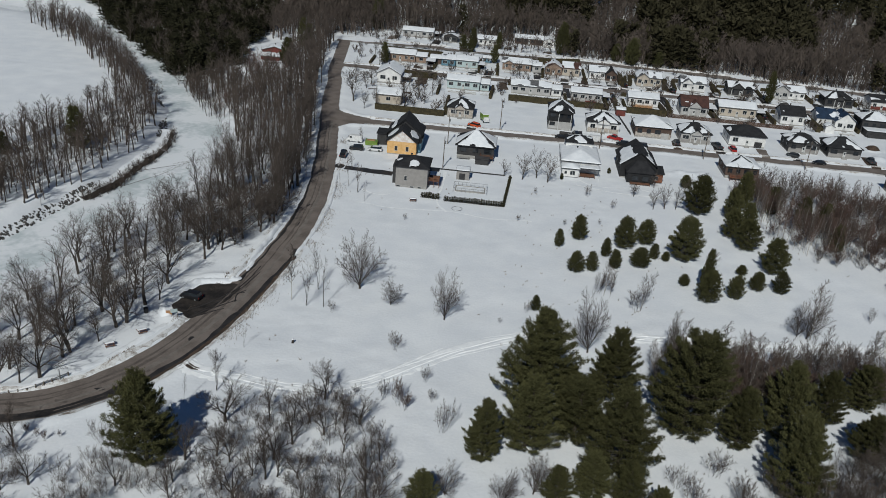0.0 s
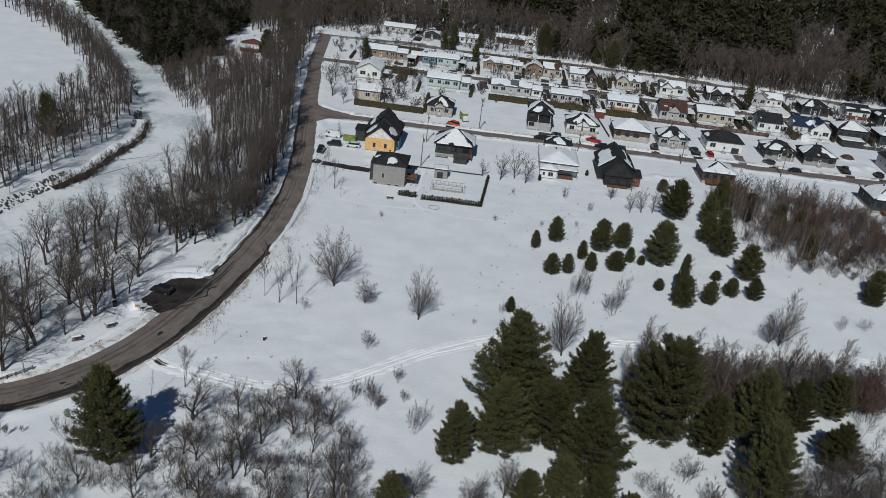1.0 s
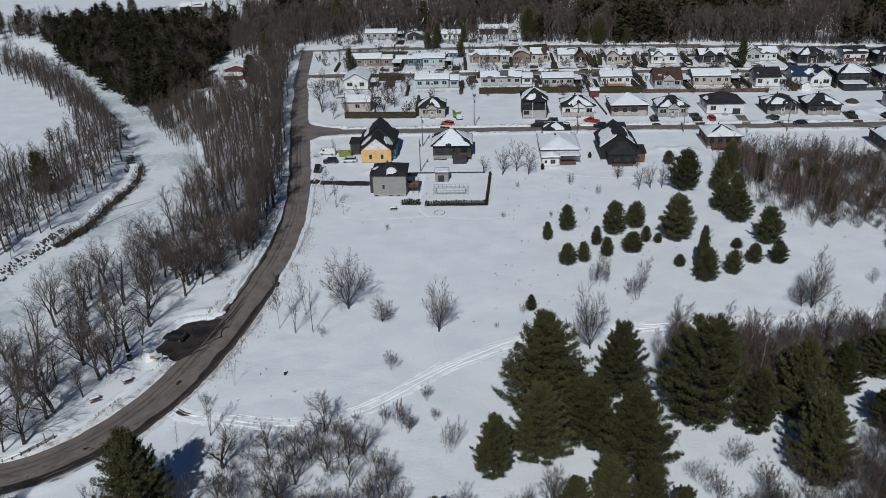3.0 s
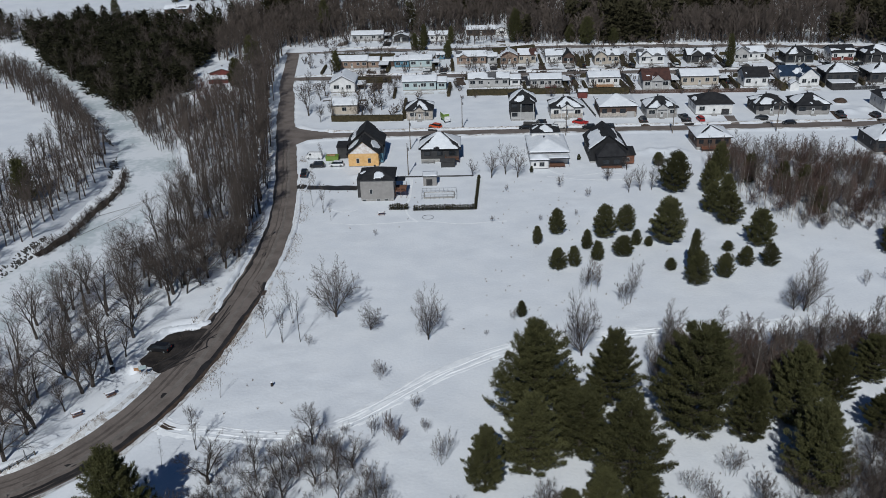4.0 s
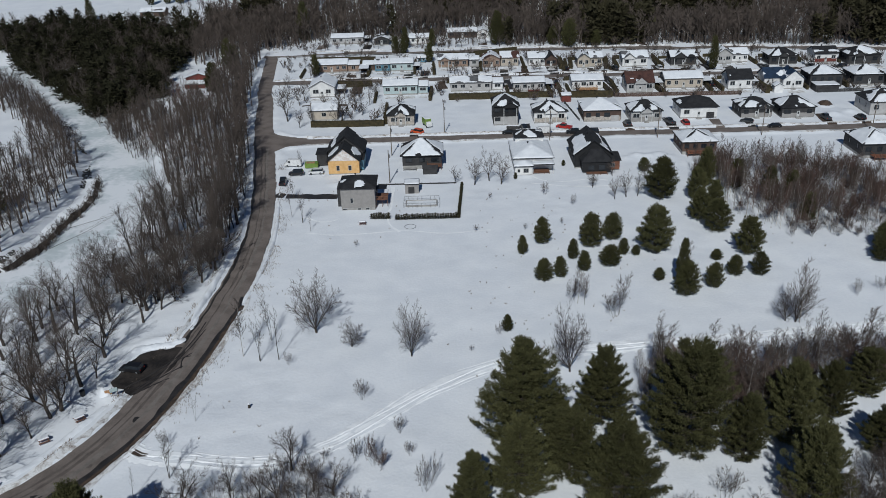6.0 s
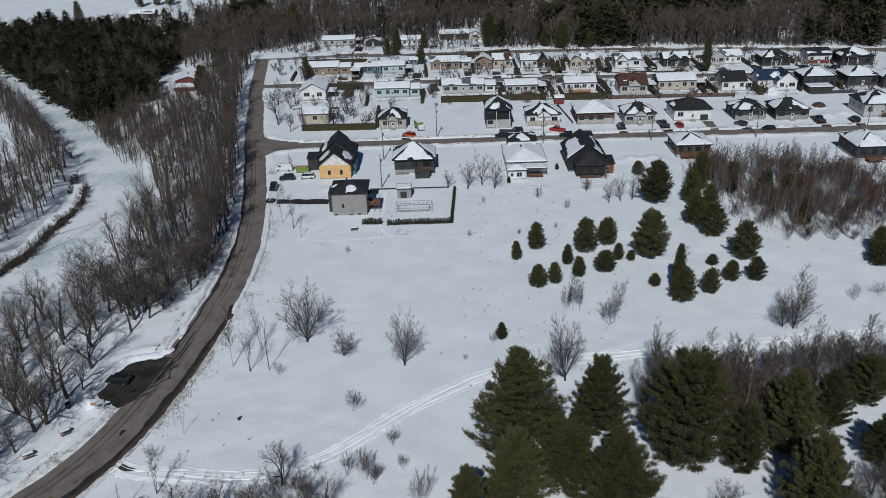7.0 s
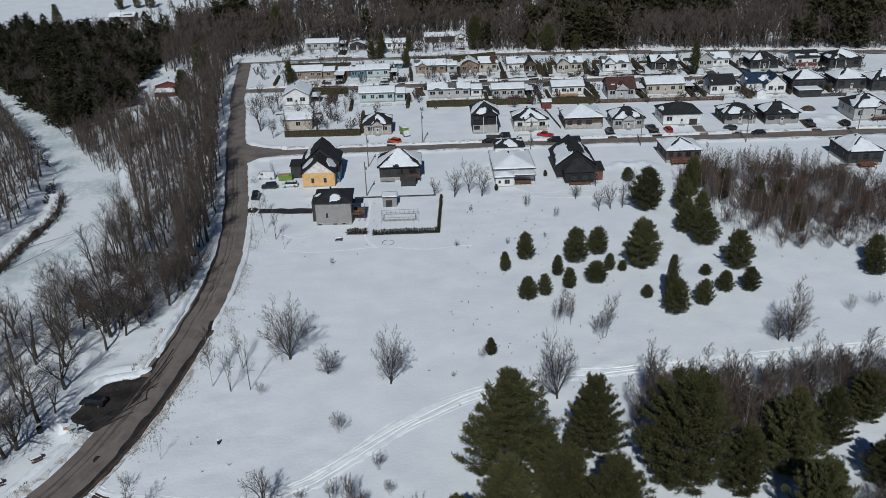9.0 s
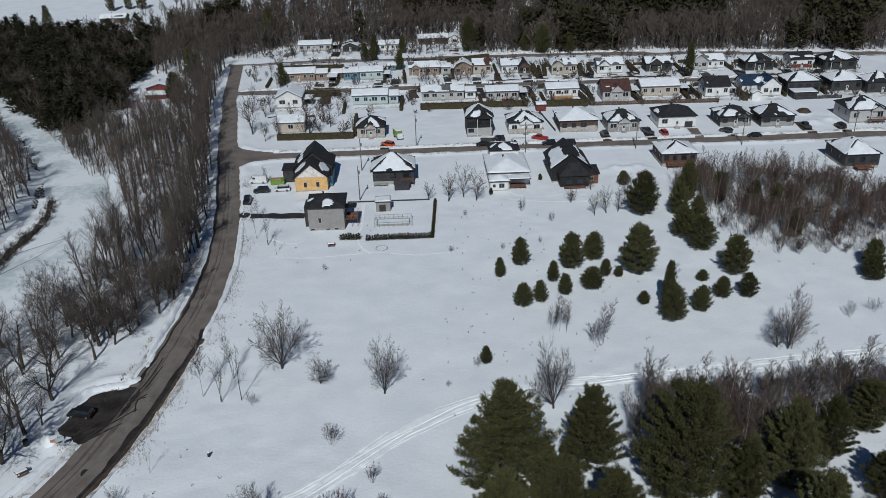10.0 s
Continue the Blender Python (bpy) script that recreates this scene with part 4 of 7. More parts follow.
def driveway(x, y0, y1, half, mat, bend=0.0):
    ln = [(x + bend * t * t, y0 + (y1 - y0) * t) for t in (0, 0.33, 0.66, 1)]
    ribbon("driveway", ln, half, 0.05, mat, "dark wet driveway cleared of snow", "driveway", 0.3, 3, True)


for dx, y0, y1, half, mt in ((24.8, 294, 303, 2.4, WET), (29.6, 294, 305, 1.5, WET), (65.8, 294, 304.5, 1.8, EARTH), (81.0, 294, 308, 1.7, WET), (97.2, 294, 305, 1.8, ASPHALT), (136.5, 294, 308, 1.8, EARTH), (108.6, 294, 303, 1.4, WET), (148.5, 294, 303, 1.5, EARTH),
                             (-7.8, 376, 390, 1.7, WET), (-35, 376, 386, 2.0, WET), (15, 376, 394, 1.6, WET), (37, 376, 392, 1.5, EARTH), (55.2, 376, 392, 1.6, WET), (76.5, 376, 389, 2.0, EARTH), (96, 374, 388, 1.7, WET), (118, 372, 388, 1.8, WET), (141.5, 371, 385, 1.8, WET),
                             (161.5, 369, 382, 1.8, WET), (-8, 371, 357, 1.9, WET), (27.4, 370, 352, 1.8, WET), (47.5, 370, 350, 1.6, EARTH), (70.5, 370, 350, 1.6, WET), (88.2, 369, 348, 1.7, WET), (110.5, 368, 347, 2.0, WET), (132, 367, 352, 1.6, WET), (-36, 371, 352, 2.2, EARTH),
                             (-61.5, 431, 452, 2.6, ASPHALT), (-38, 431, 448, 2.0, WET), (-22.5, 431, 449, 1.6, WET), (21, 429, 452, 2.4, EARTH), (-10.2, 294, 303, 1.6, WET), (49.2, 376, 388, 2.2, WET), (27.5, 376, 387, 2.0, WET), (-40, 376, 389, 2.6, EARTH), (-15, 376, 388, 2.0, WET), (0, 370, 356, 1.6, EARTH), (66.5, 376, 386, 1.7, WET), (88, 375, 385, 1.9, WET), (108, 373, 385, 2.2, WET), (127, 372, 385, 2.0, WET), (151, 370, 380, 2.2, WET), (170, 368, 381, 2.0, EARTH), (184, 366, 376, 2.2, WET),
                             (58, 369, 358, 2.0, WET), (98, 368, 357, 2.2, WET), (120, 367, 353, 1.8, EARTH), (140, 366, 350, 2.0, WET), (155, 365, 352, 2.2, WET), (172, 364, 355, 2.0, WET), (-48, 370, 362, 2.4, EARTH), (-17, 371, 358, 2.0, WET), (12, 370, 361, 2.2, WET), (36, 370, 357, 2.0, EARTH), (0, 431, 446, 2.0, WET), (100, 426, 436, 2.2, EARTH)):
    driveway(dx, y0, y1, half, mt, 0.6)
for bx0, bx1, by0, bh in ((-62, -28, 370.5, 2.2), (-30, -8, 369.4, 1.6), (-56, -38, 337.5, 1.1), (20, 60, 379.3, 1.2), (70, 112, 377.5, 1.3), (118, 160, 374, 1.3)):
    ribbon("yard_patch", [(bx0, by0), ((bx0 + bx1) / 2, by0 + 0.4), (bx1, by0 - 0.3)], bh, 0.07, EARTH, "bare brown ground beside the back street", "yard", 0.9, 3, True)
ribbon("driveway", [(-50.5, 241.6), (-42, 241.4), (-30.5, 240.4)], 1.7, 0.05, WET, "dark wet driveway cleared of snow", "driveway", 0.3, 3, True)

shed = thing("shed", pose(-11.6, 241.2, 0.0), "grey pool shed with a snowy flat roof", "shed")
block(shed, 0, 0, 4.0, 3.0, -0.3, 2.8, "flat", 0.2, SIDING["grey"], SHINGLE, 1, 3, 0.25)
part("door", Shape().box(0.9, -0.08, 0.0, 2.7, -0.01, 2.0), SIDING["dark"], shed)
shed = thing("shed", pose(-6.6, 256.4, 0.0), "low dark grey garden shed with a bare roof", "shed")
block(shed, 0, 0, 4.4, 2.6, -0.3, 1.9, "gable_x", 0.5, SIDING["dark"], SIDING["dark"], 0, 3, 0.2)
shed = thing("shed", pose(46.6, 331.5, 0.0), "small red wooden shed with a snowy roof", "shed")
block(shed, 0, 0, 3.6, 3.4, -0.3, 2.6, "gable_x", 0.7, SIDING["red"], GREY_SHINGLE, 1, 4, 0.25)
shed = thing("shed", pose(131.5, 336.5, 0.0), "small white garden hut with a snowy roof", "shed")
block(shed, 0, 0, 3.6, 3.0, -0.3, 2.4, "gable_y", 1.2, SIDING["white"], GREY_SHINGLE, 1, 4, 0.25)

pool = thing("pool_enclosure", pose(-11.7, 230.4, 0.05), "rectangular pool enclosure with thin rails, filled with snow", "pool fence")
basin = part("coping", Shape().box(0.5, 0.6, -0.3, 9.5, 0.9, 0.35).box(0.5, 4.4, -0.3, 9.5, 4.7, 0.35).box(0.5, 0.9, -0.3, 0.8, 4.4, 0.35).box(9.2, 0.9, -0.3, 9.5, 4.4, 0.35), CONCRETE, pool)
part("snow", Shape().box(0.8, 0.9, -0.3, 9.2, 4.4, 0.22), ROOF_SNOW, pool)
for i in range(9):
    for yy in (0, 5.3):
        part("post", Shape().box(i * 1.25 - 0.04, yy - 0.04, -0.3, i * 1.25 + 0.04, yy + 0.04, 1.25), STEEL, pool)
for yy in (0, 5.3):
    part("rail", Shape().box(0, yy - 0.03, 1.2, 10, yy + 0.03, 1.28), STEEL, pool)
for xx in (0, 10):
    part("rail", Shape().box(xx - 0.03, 0, 1.2, xx + 0.03, 5.3, 1.28), STEEL, pool)


def fence(pts, high, mat, label, every=2.4):
    """A board fence along points, with posts."""
    (ax, ay), (bx, by) = pts
    ln, ang = math.hypot(bx - ax, by - ay), math.degrees(math.atan2(by - ay, bx - ax))
    root = thing("fence", pose(ax, ay, float(land(ax, ay)), 0, 0, ang), label, "fence")
    n = max(1, int(ln / every))
    for i in range(n + 1):
        part("post", Shape().box(ln * i / n - 0.06, -0.06, -0.4, ln * i / n + 0.06, 0.06, high + 0.1), mat, root)
    for i in range(n):
        s = Shape()
        a, b = ln * i / n + 0.07, ln * (i + 1) / n - 0.07
        for k in range(4):
            s.box(a, -0.02, -0.2 + k * (high + 0.2) / 4, b, 0.02, -0.2 + (k + 0.92) * (high + 0.2) / 4)
        part("panel", s, mat, root)
    return root


fence([(-20, 248.5), (3.5, 248.2)], 0.5, SIDING["dark"], "low dark fence behind the pool yard")
fence([(140.5, 251), (150, 231)], 1.6, SIDING["dark"], "dark board fence beside a snowy yard")
fence([(150, 231), (172, 226)], 1.6, SIDING["dark"], "dark board fence beside a snowy yard")
fence([(47.4, 330), (49.6, 306)], 1.0, SIDING["dark"], "dark board fence between yards")
fence([(148, 334.8), (166, 334.8)], 1.4, SIDING["dark"], "dark board fence behind a house")
fence([(68, 337), (118, 335.4)], 1.5, SIDING["brown"], "brown board fence along back yards")


def leafy(s, rng, cx, cy, z, rx, ry, rz, n, size):
    """Small leaf clumps over an ellipsoid's skin."""
    for _ in range(n):
        d = Vector((rng.gauss(0, 1), rng.gauss(0, 1), rng.gauss(0, 1))).normalized()
        k = 0.75 + 0.3 * rng.random()
        p = Vector((cx + d.x * rx * k, cy + d.y * ry * k, z + d.z * rz * k))
        q = Vector((rng.gauss(0, 1), rng.gauss(0, 1), rng.gauss(0, 1))).normalized() * size
        r = d.cross(q).normalized() * size * 0.7
        s.face(p - q, p + r, p + q + d * size * 0.6)
        s.face(p - r, p + q, p + d * size)


def hedge(ax, ay, bx, by, high, thick, label, mat=CEDAR):
    """A clipped hedge of many small leaf clumps on a dark core."""
    rng = random.Random(int(ax * 7 + ay))
    ln, ang = math.hypot(bx - ax, by - ay), math.degrees(math.atan2(by - ay, bx - ax))
    root = thing("hedge", pose(ax, ay, float(land(ax, ay)) - 0.1, 0, 0, ang), label, "hedge")
    s = Shape().box(0, -thick * 0.35, -0.2, ln, thick * 0.35, high * 0.88)
    for i in range(int(ln / 0.8)):
        c = 0.4 + i * 0.8
        leafy(s, rng, c, 0, high * 0.5, 0.6, thick * 0.5, high * (0.5 + 0.07 * rng.random()), 26, 0.18)
    part("foliage", s, mat, root)


hedge(3.6, 222.6, 5.2, 247.5, 1.1, 0.9, "narrow dark hedge along the pool yard", FARNEEDLE)
hedge(-48.5, 309, -21.5, 308, 2.6, 1.5, "clipped brown-green cedar hedge")
hedge(-21.2, 309.5, -21.6, 330, 3.0, 1.6, "clipped brown-green cedar hedge")
hedge(2.6, 340, 44.3, 339, 2.9, 1.7, "long clipped cedar hedge behind back yards")
hedge(50.3, 337.5, 67.5, 337, 2.8, 1.7, "clipped cedar hedge behind back yards")
hedge(67.8, 338, 66.5, 353, 2.2, 1.5, "clipped cedar hedge between yards")
hedge(88.2, 338.5, 86.8, 352, 2.0, 1.4, "clipped cedar hedge between yards")
hedge(43.8, 341, 43.4, 354, 2.0, 1.4, "clipped cedar hedge between yards")
hedge(-62, 412.5, -31.4, 410.3, 2.8, 1.8, "cedar hedge along the far street")
hedge(0.8, 416.5, 15.8, 413.5, 2.6, 1.8, "cedar hedge along the far street")
hedge(15.8, 413, 36.6, 419.5, 3.4, 2.2, "tall cedar hedge along the far street")
hedge(53.5, 384, 53.9, 400, 2.6, 2.0, "tall cedar hedge between two yards")
hedge(-3.4, 379, -3.8, 398, 2.4, 1.6, "cedar hedge between two yards")
hedge(58, 384.5, 59.6, 399, 2.4, 2.4, "cedar hedge between two yards")
hedge(-47.5, 366.5, -30, 365.5, 2.4, 2.0, "brown cedar hedge along the back street")
hedge(73.5, 383, 75.8, 398, 2.6, 2.4, "cedar hedge between two yards")
hedge(128.8, 336, 129.6, 350, 2.6, 2.6, "tall dark cedar hedge beside a white house")
for i, hx in enumerate((-27.2, -5.0, 26.6, 47.5, 51.5, 70.0, 89.0, 107.8, 112.6, 131.6, 146, 162.4)):
    hedge(hx, 338.5 + i % 3, hx + (i % 2) * 0.6, 352 + (i * 5) % 9, 1.5 + 0.35 * (i % 3), 1.3 + 0.3 * (i % 2), "cedar hedge between two yards")
for i, hx in enumerate((-63, -33, -12.2, 17.6, 37.4, 54.5, 75.2, 79, 98.5, 118.5, 140.6, 160.5, 177)):
    hedge(hx, 381 + i % 4, hx + (i % 2) * 0.6, 396 + (i * 5) % 11, 1.4 + 0.4 * (i % 3), 1.3 + 0.4 * (i % 2), "cedar hedge between two yards")
for i, (ha, hb, hy) in enumerate(((-60, -46, 404), (-42, -24, 405.5), (0, 14, 408), (20, 36, 406), (60, 73, 401), (80, 95, 402), (101, 116, 400), (122, 139, 401), (146, 158, 396), (-45, -30, 364), (2, 22, 366), (52, 66, 364.5), (92, 106, 363), (116, 126, 360))):
    hedge(ha, hy, hb, hy + 0.8, 1.3 + 0.3 * (i % 3), 1.3, "low cedar hedge along a back yard")
hedge(56, 384, 57, 398, 2.0, 1.6, "cedar hedge between two back yards")
hedge(97, 384, 97.6, 396, 2.0, 1.6, "cedar hedge between two back yards")


# ---- vehicles ----
WHEEL = Shape().tube([(-0.11, 0, 0), (0.11, 0, 0)], [0.34, 0.34], 12, True).mesh("wheel", RUBBER)
RIM = Shape().tube([(-0.12, 0, 0), (0.12, 0, 0)], [0.19, 0.19], 8, True).mesh("rim", STEEL)


def vehicle(kind, x, y, turn, colour, label):
    """A parked car, its length along local y; kinds: sedan, suv, pickup, van."""
    L, W, H, cab = {"sedan": (4.6, 1.8, 1.42, (-1.75, 0.95)), "suv": (4.7, 1.88, 1.72, (-2.2, 0.95)), "pickup": (5.6, 1.95, 1.85, (-0.7, 1.2)), "van": (5.6, 2.0, 2.35, (-2.7, 1.7))}[kind]
    root = thing(kind if kind in ("pickup", "van") else "car", pose(x, y, max(float(land(x, y)), 0.03), 0, 0, turn), label, "van" if kind == "van" else "pickup" if kind == "pickup" else "car", "parked vehicles")
    a, b = cab
    belt = {"sedan": 0.92, "suv": 1.02, "pickup": 1.1, "van": 1.25}[kind]
    h = L / 2
    body = [(-h, 0.42), (-h + 0.08, 0.3), (h - 0.1, 0.3), (h, 0.45), (h - 0.03, belt - 0.26), (b + 0.75 if b + 0.75 < h - 0.15 else h - 0.15, belt - 0.06), (b + 0.1, belt + 0.02), (a, belt + 0.02), (-h + 0.05, belt - 0.03)]
    bd = part("body", Shape().extrude_profile(body, -W / 2, W / 2, 0.06), PAINT[colour], root)
    top = [(a - (0.0 if kind != "sedan" else 0.35), belt), (b + 0.55, belt), (b - 0.2, H - 0.06), (a + (0.25 if kind != "van" else 0.05), H - 0.06)]
    part("glasshouse", Shape().extrude_profile(top, -W / 2 + 0.05, W / 2 - 0.05, 0.17), GLASS if kind != "van" else PAINT[colour], root, "dark windows" if kind != "van" else "")
    part("roof_panel", Shape().box(-W / 2 + 0.2, a + 0.22, H - 0.07, W / 2 - 0.2, b - 0.15, H), PAINT[colour], root)
    if kind == "van":
        part("windscreen", Shape().box(-W / 2 + 0.25, b + 0.12, belt + 0.1, W / 2 - 0.25, b + 0.42, belt + 0.55), GLASS, root)
        part("side_glass", Shape().box(-W / 2 + 0.0, b - 1.0, belt + 0.15, W / 2 - 0.0, b - 0.2, belt + 0.7), GLASS, root)
    for sx in (-1, 1):
        for sy in (-1, 1):
            wh = part("wheel", WHEEL, None, root)
            wh.location = (sx * (W / 2 - 0.1), sy * L * 0.31, 0.34)
            part("rim", RIM, None, wh)
        part("headlight", Shape().box(sx * W * 0.36 - 0.18, h - 0.12, belt - 0.34, sx * W * 0.36 + 0.18, h + 0.01, belt - 0.2), FRAME, root)
        part("tail_light", Shape().box(sx * W * 0.4 - 0.12, -h - 0.01, belt - 0.3, sx * W * 0.4 + 0.12, -h + 0.1, belt - 0.08), PAINT["red"], root)
    return root


vehicle("van", -48.6, 267.6, 85, "white", "white work van with a ladder rack in a snowy yard")
vehicle("suv", -46.4, 259.4, 95, "black", "dark car parked in a snowy yard")
vehicle("suv", -40.3, 260.0, 92, "white", "white estate car beside the unfinished house")
vehicle("pickup", -49.2, 251.5, 2, "black", "black pickup parked at the road's edge")
vehicle("suv", -9.2, 297.6, 55, "orange", "bright orange car nosed out of a driveway")
vehicle("sedan", 22.9, 294.2, 90, "black", "black car parked along the street")
vehicle("suv", 28.6, 299.0, 10, "black", "black car on a driveway")
vehicle("van", 34.8, 294.0, 90, "white", "white van parked along the street")
vehicle("suv", 45.2, 292.6, 90, "black", "black car parked along the street")
vehicle("suv", 51.9, 292.4, 90, "black", "black car parked along the street")
vehicle("pickup", 43.0, 298.5, 60, "red", "red pickup with flat load in a yard")
vehicle("sedan", 115.6, 292.9, 90, "black", "black sedan driving lane of the street")
vehicle("pickup", 81.0, 301.0, 20, "grey", "dark pickup on a driveway")
vehicle("sedan", 108.2, 299.5, 60, "grey", "dark car on a snowy driveway")
vehicle("suv", 86.2, 299.2, 5, "red", "red compact car in a snowy yard")
vehicle("suv", 168.0, 294.0, 90, "grey", "dark grey car along the street")
vehicle("suv", -62.5, 152.2, 78, "black", "black estate car in the parking bay")
vehicle("suv", 26.4, 355.0, 5, "white", "white car beside a bungalow")
vehicle("suv", 110, 350.0, 8, "black", "dark car beside a bungalow")
vehicle("suv", 141.5, 375.0, 8, "grey", "dark car beside a bungalow")
vehicle("suv", 174, 373.0, 80, "black", "dark car beside a bungalow")

for cx_, cy_, ct_, cc_, ck_ in ((-52.0, 372.5, 80, "black", "suv"), (-37.0, 379.0, 8, "white", "van"), (-8.5, 381.5, 4, "grey", "suv"), (55.4, 384.5, 6, "black", "sedan"), (77.2, 381.5, 8, "grey", "suv"), (96.5, 379.8, 5, "white", "suv"), (118.2, 379.5, 8, "black", "suv"), (161.2, 374.0, 4, "black", "suv"),
                                (-8.4, 361.0, 2, "grey", "sedan"), (47.8, 357.5, 3, "black", "pickup"), (70.6, 356.5, 4, "grey", "suv"), (88.4, 357.2, 2, "black", "suv"), (132.2, 357.0, 4, "black", "sedan"), (65.9, 300.5, 4, "grey", "suv"), (136.8, 301.0, 3, "grey", "pickup"), (148.6, 299.6, 6, "black", "suv")):
    vehicle(ck_, cx_, cy_, ct_, cc_, {"black": "black", "white": "white", "grey": "dark grey"}[cc_] + {"suv": " car", "sedan": " sedan", "van": " van", "pickup": " pickup"}[ck_] + " parked on a village driveway")

skip = thing("skip_container", pose(-42.4, 266.0, 0.1), "lime green open waste container with timber offcuts", "waste container")
part("bin", Shape().box(-2.0, -1.1, 0, 2.0, 1.1, 1.5, -0.12), PAINT["green"], skip)
part("load", Shape().box(-1.7, -0.8, 1.2, 1.2, 0.6, 1.62, 0.1), TIMBER, skip, "timber offcuts")
stack = thing("timber_stack", pose(-38.0, 268.4, 0.1), "stack of new boards in a snowy yard", "timber stack")
for i in range(4):
    part("board", Shape().box(-1.2, -0.9 + i * 0.45, 0, 1.6, -0.5 + i * 0.45, 0.9 - 0.15 * i), TIMBER, stack)
camper = thing("truck", pose(-5.9, 306.5, 0.0, 0, 0, 20), "pale green box truck in a snowy yard", "truck")
part("box_body", Shape().box(-1.1, -1.6, 0.8, 1.1, 2.2, 2.9), PAINT["green"], camper)
part("snow", Shape().box(-1.05, -1.5, 2.9, 1.05, 2.1, 3.05, 0.1), ROOF_SNOW, camper)
part("cab", Shape().extrude_profile([(-3.1, 0.5), (-1.62, 0.5), (-1.62, 2.0), (-2.3, 2.0), (-2.8, 1.3), (-3.1, 1.2)], -1.0, 1.0, 0.1), PAINT["white"], camper)
for sx in (-1, 1):
    for sy in (-2.2, 1.2):
        part("wheel", WHEEL, None, camper).location = (sx * 0.95, sy, 0.34)


# ---- poles, guard rail, benches ----
def pole(x, y, high=10.5, arm=True):
    root = thing("utility_pole", pose(x, y, float(land(x, y)), 0, 0, 0), "weathered wooden utility pole with a crossarm", "utility pole", "poles")
    part("pole", Shape().tube([(0, 0, -0.5), (0, 0, high)], [0.17, 0.11], 7, True), POLE, root)
    if arm:
        part("crossarm", Shape().box(-0.06, -1.1, high - 0.9, 0.06, 1.1, high - 0.75), POLE, root)
        for i in (-1, 0, 1):
            part("insulator", Shape().tube([(0, i * 0.9, high - 0.75), (0, i * 0.9, high - 0.5)], [0.06, 0.05], 5, True), STEEL, root)
        part("transformer", Shape().tube([(0.3, 0, high - 2.4), (0.3, 0, high - 1.5)], [0.24, 0.24], 8, True), STEEL, root)


for px, py in ((-16.6, 250.3), (-17.2, 275), (0.4, 293.5 + 2.4), (36.2, 285.2), (72.9, 285.2), (108.4, 285.2), (146.2, 286)):
    pole(px, py)
pole(-49.1, 315.8, 8, False)

rail = thing("guard_rail", pose(0, 0, 0), "weathered wooden guard rail half buried in snow", "guard rail")
RAIL = [(-90, 110.6), (-86, 111.4), (-82.3, 112.6), (-79.5, 113.9), (-77, 115.3), (-75, 117.2), (-73.2, 119.6)]
for (ax, ay), (bx, by) in zip(RAIL, RAIL[1:]):
    az, bz = float(land(ax, ay)) + 0.55, float(land(bx, by)) + 0.55
    part("beam", Shape().tube([(ax, ay, az), (bx, by, bz)], [0.13, 0.13], 4), STEEL, rail)
for ax, ay in smooth_line(RAIL, 2):
    az = float(land(ax, ay))
    part("post", Shape().box(ax - 0.1, ay - 0.1, az - 0.4, ax + 0.1, ay + 0.1, az + 0.75), POLE, rail)


rail = thing("guard_rail", pose(0, 0, 0), "grey steel guard rail on posts beside the road", "guard rail")
for (ax, ay), (bx, by) in zip([(-92, 99.4), (-87, 101.2), (-82.5, 102.8)], [(-87, 101.2), (-82.5, 102.8), (-78.5, 104.3)]):
    az, bz = float(land(ax, ay)) + 0.6, float(land(bx, by)) + 0.6
    part("beam", Shape().tube([(ax, ay, az), (bx, by, bz)], [0.16, 0.16], 4), STEEL, rail)
    part("post", Shape().box(bx - 0.08, by - 0.08, bz - 1.0, bx + 0.08, by + 0.08, bz + 0.15), POLE, rail)
post_ = thing("marker_post", pose(-74.0, 118.2, float(land(-74.0, 118.2))), "thin grey marker post in the snow bank", "marker post")
part("stake", Shape().box(-0.08, -0.05, -0.3, 0.08, 0.05, 2.2), STEEL, post_)
ring = thing("trampoline_rim", pose(-9.5, 217.3, 0.12), "round trampoline rim buried in snow", "trampoline")
part("rim", Shape().tube([(1.5 * math.cos(a * math.pi / 12), 1.5 * math.sin(a * math.pi / 12), 0) for a in range(25)], [0.06] * 25, 4), STEEL, ring)
stump = thing("stump", pose(-36.8, 139.3, float(land(-36.8, 139.3))), "dark snow-capped stump in the field", "stump")
part("trunk", Shape().tube([(0, 0, -0.2), (0.03, 0, 0.8)], [0.26, 0.2], 8, True), BARK, stump)
part("snow", Shape().tube([(0.03, 0, 0.8), (0.03, 0, 1.0)], [0.24, 0.12], 8, True), ROOF_SNOW, stump)


def picnic_table(x, y, turn):
    root = thing("picnic_table", pose(x, y, float(land(x, y)), 0, 0, turn), "snow-capped dark wooden picnic table", "picnic table", "tables by the road")
    part("tabletop", Shape().box(-0.95, -0.4, 0.7, 0.95, 0.4, 0.78), DECK, root)
    part("snow", Shape().box(-0.9, -0.36, 0.78, 0.9, 0.36, 1.0, 0.1), ROOF_SNOW, root)
    for sy in (-1, 1):
        part("bench", Shape().box(-0.95, sy * 0.75 - 0.14, 0.42, 0.95, sy * 0.75 + 0.14, 0.48), DECK, root)
    for sx in (-0.7, 0.7):
        part("leg", Shape().tube([(sx, -0.7, -0.2), (sx, 0, 0.7), (sx, 0.7, -0.2)], [0.06, 0.06, 0.06], 4), DECK, root)


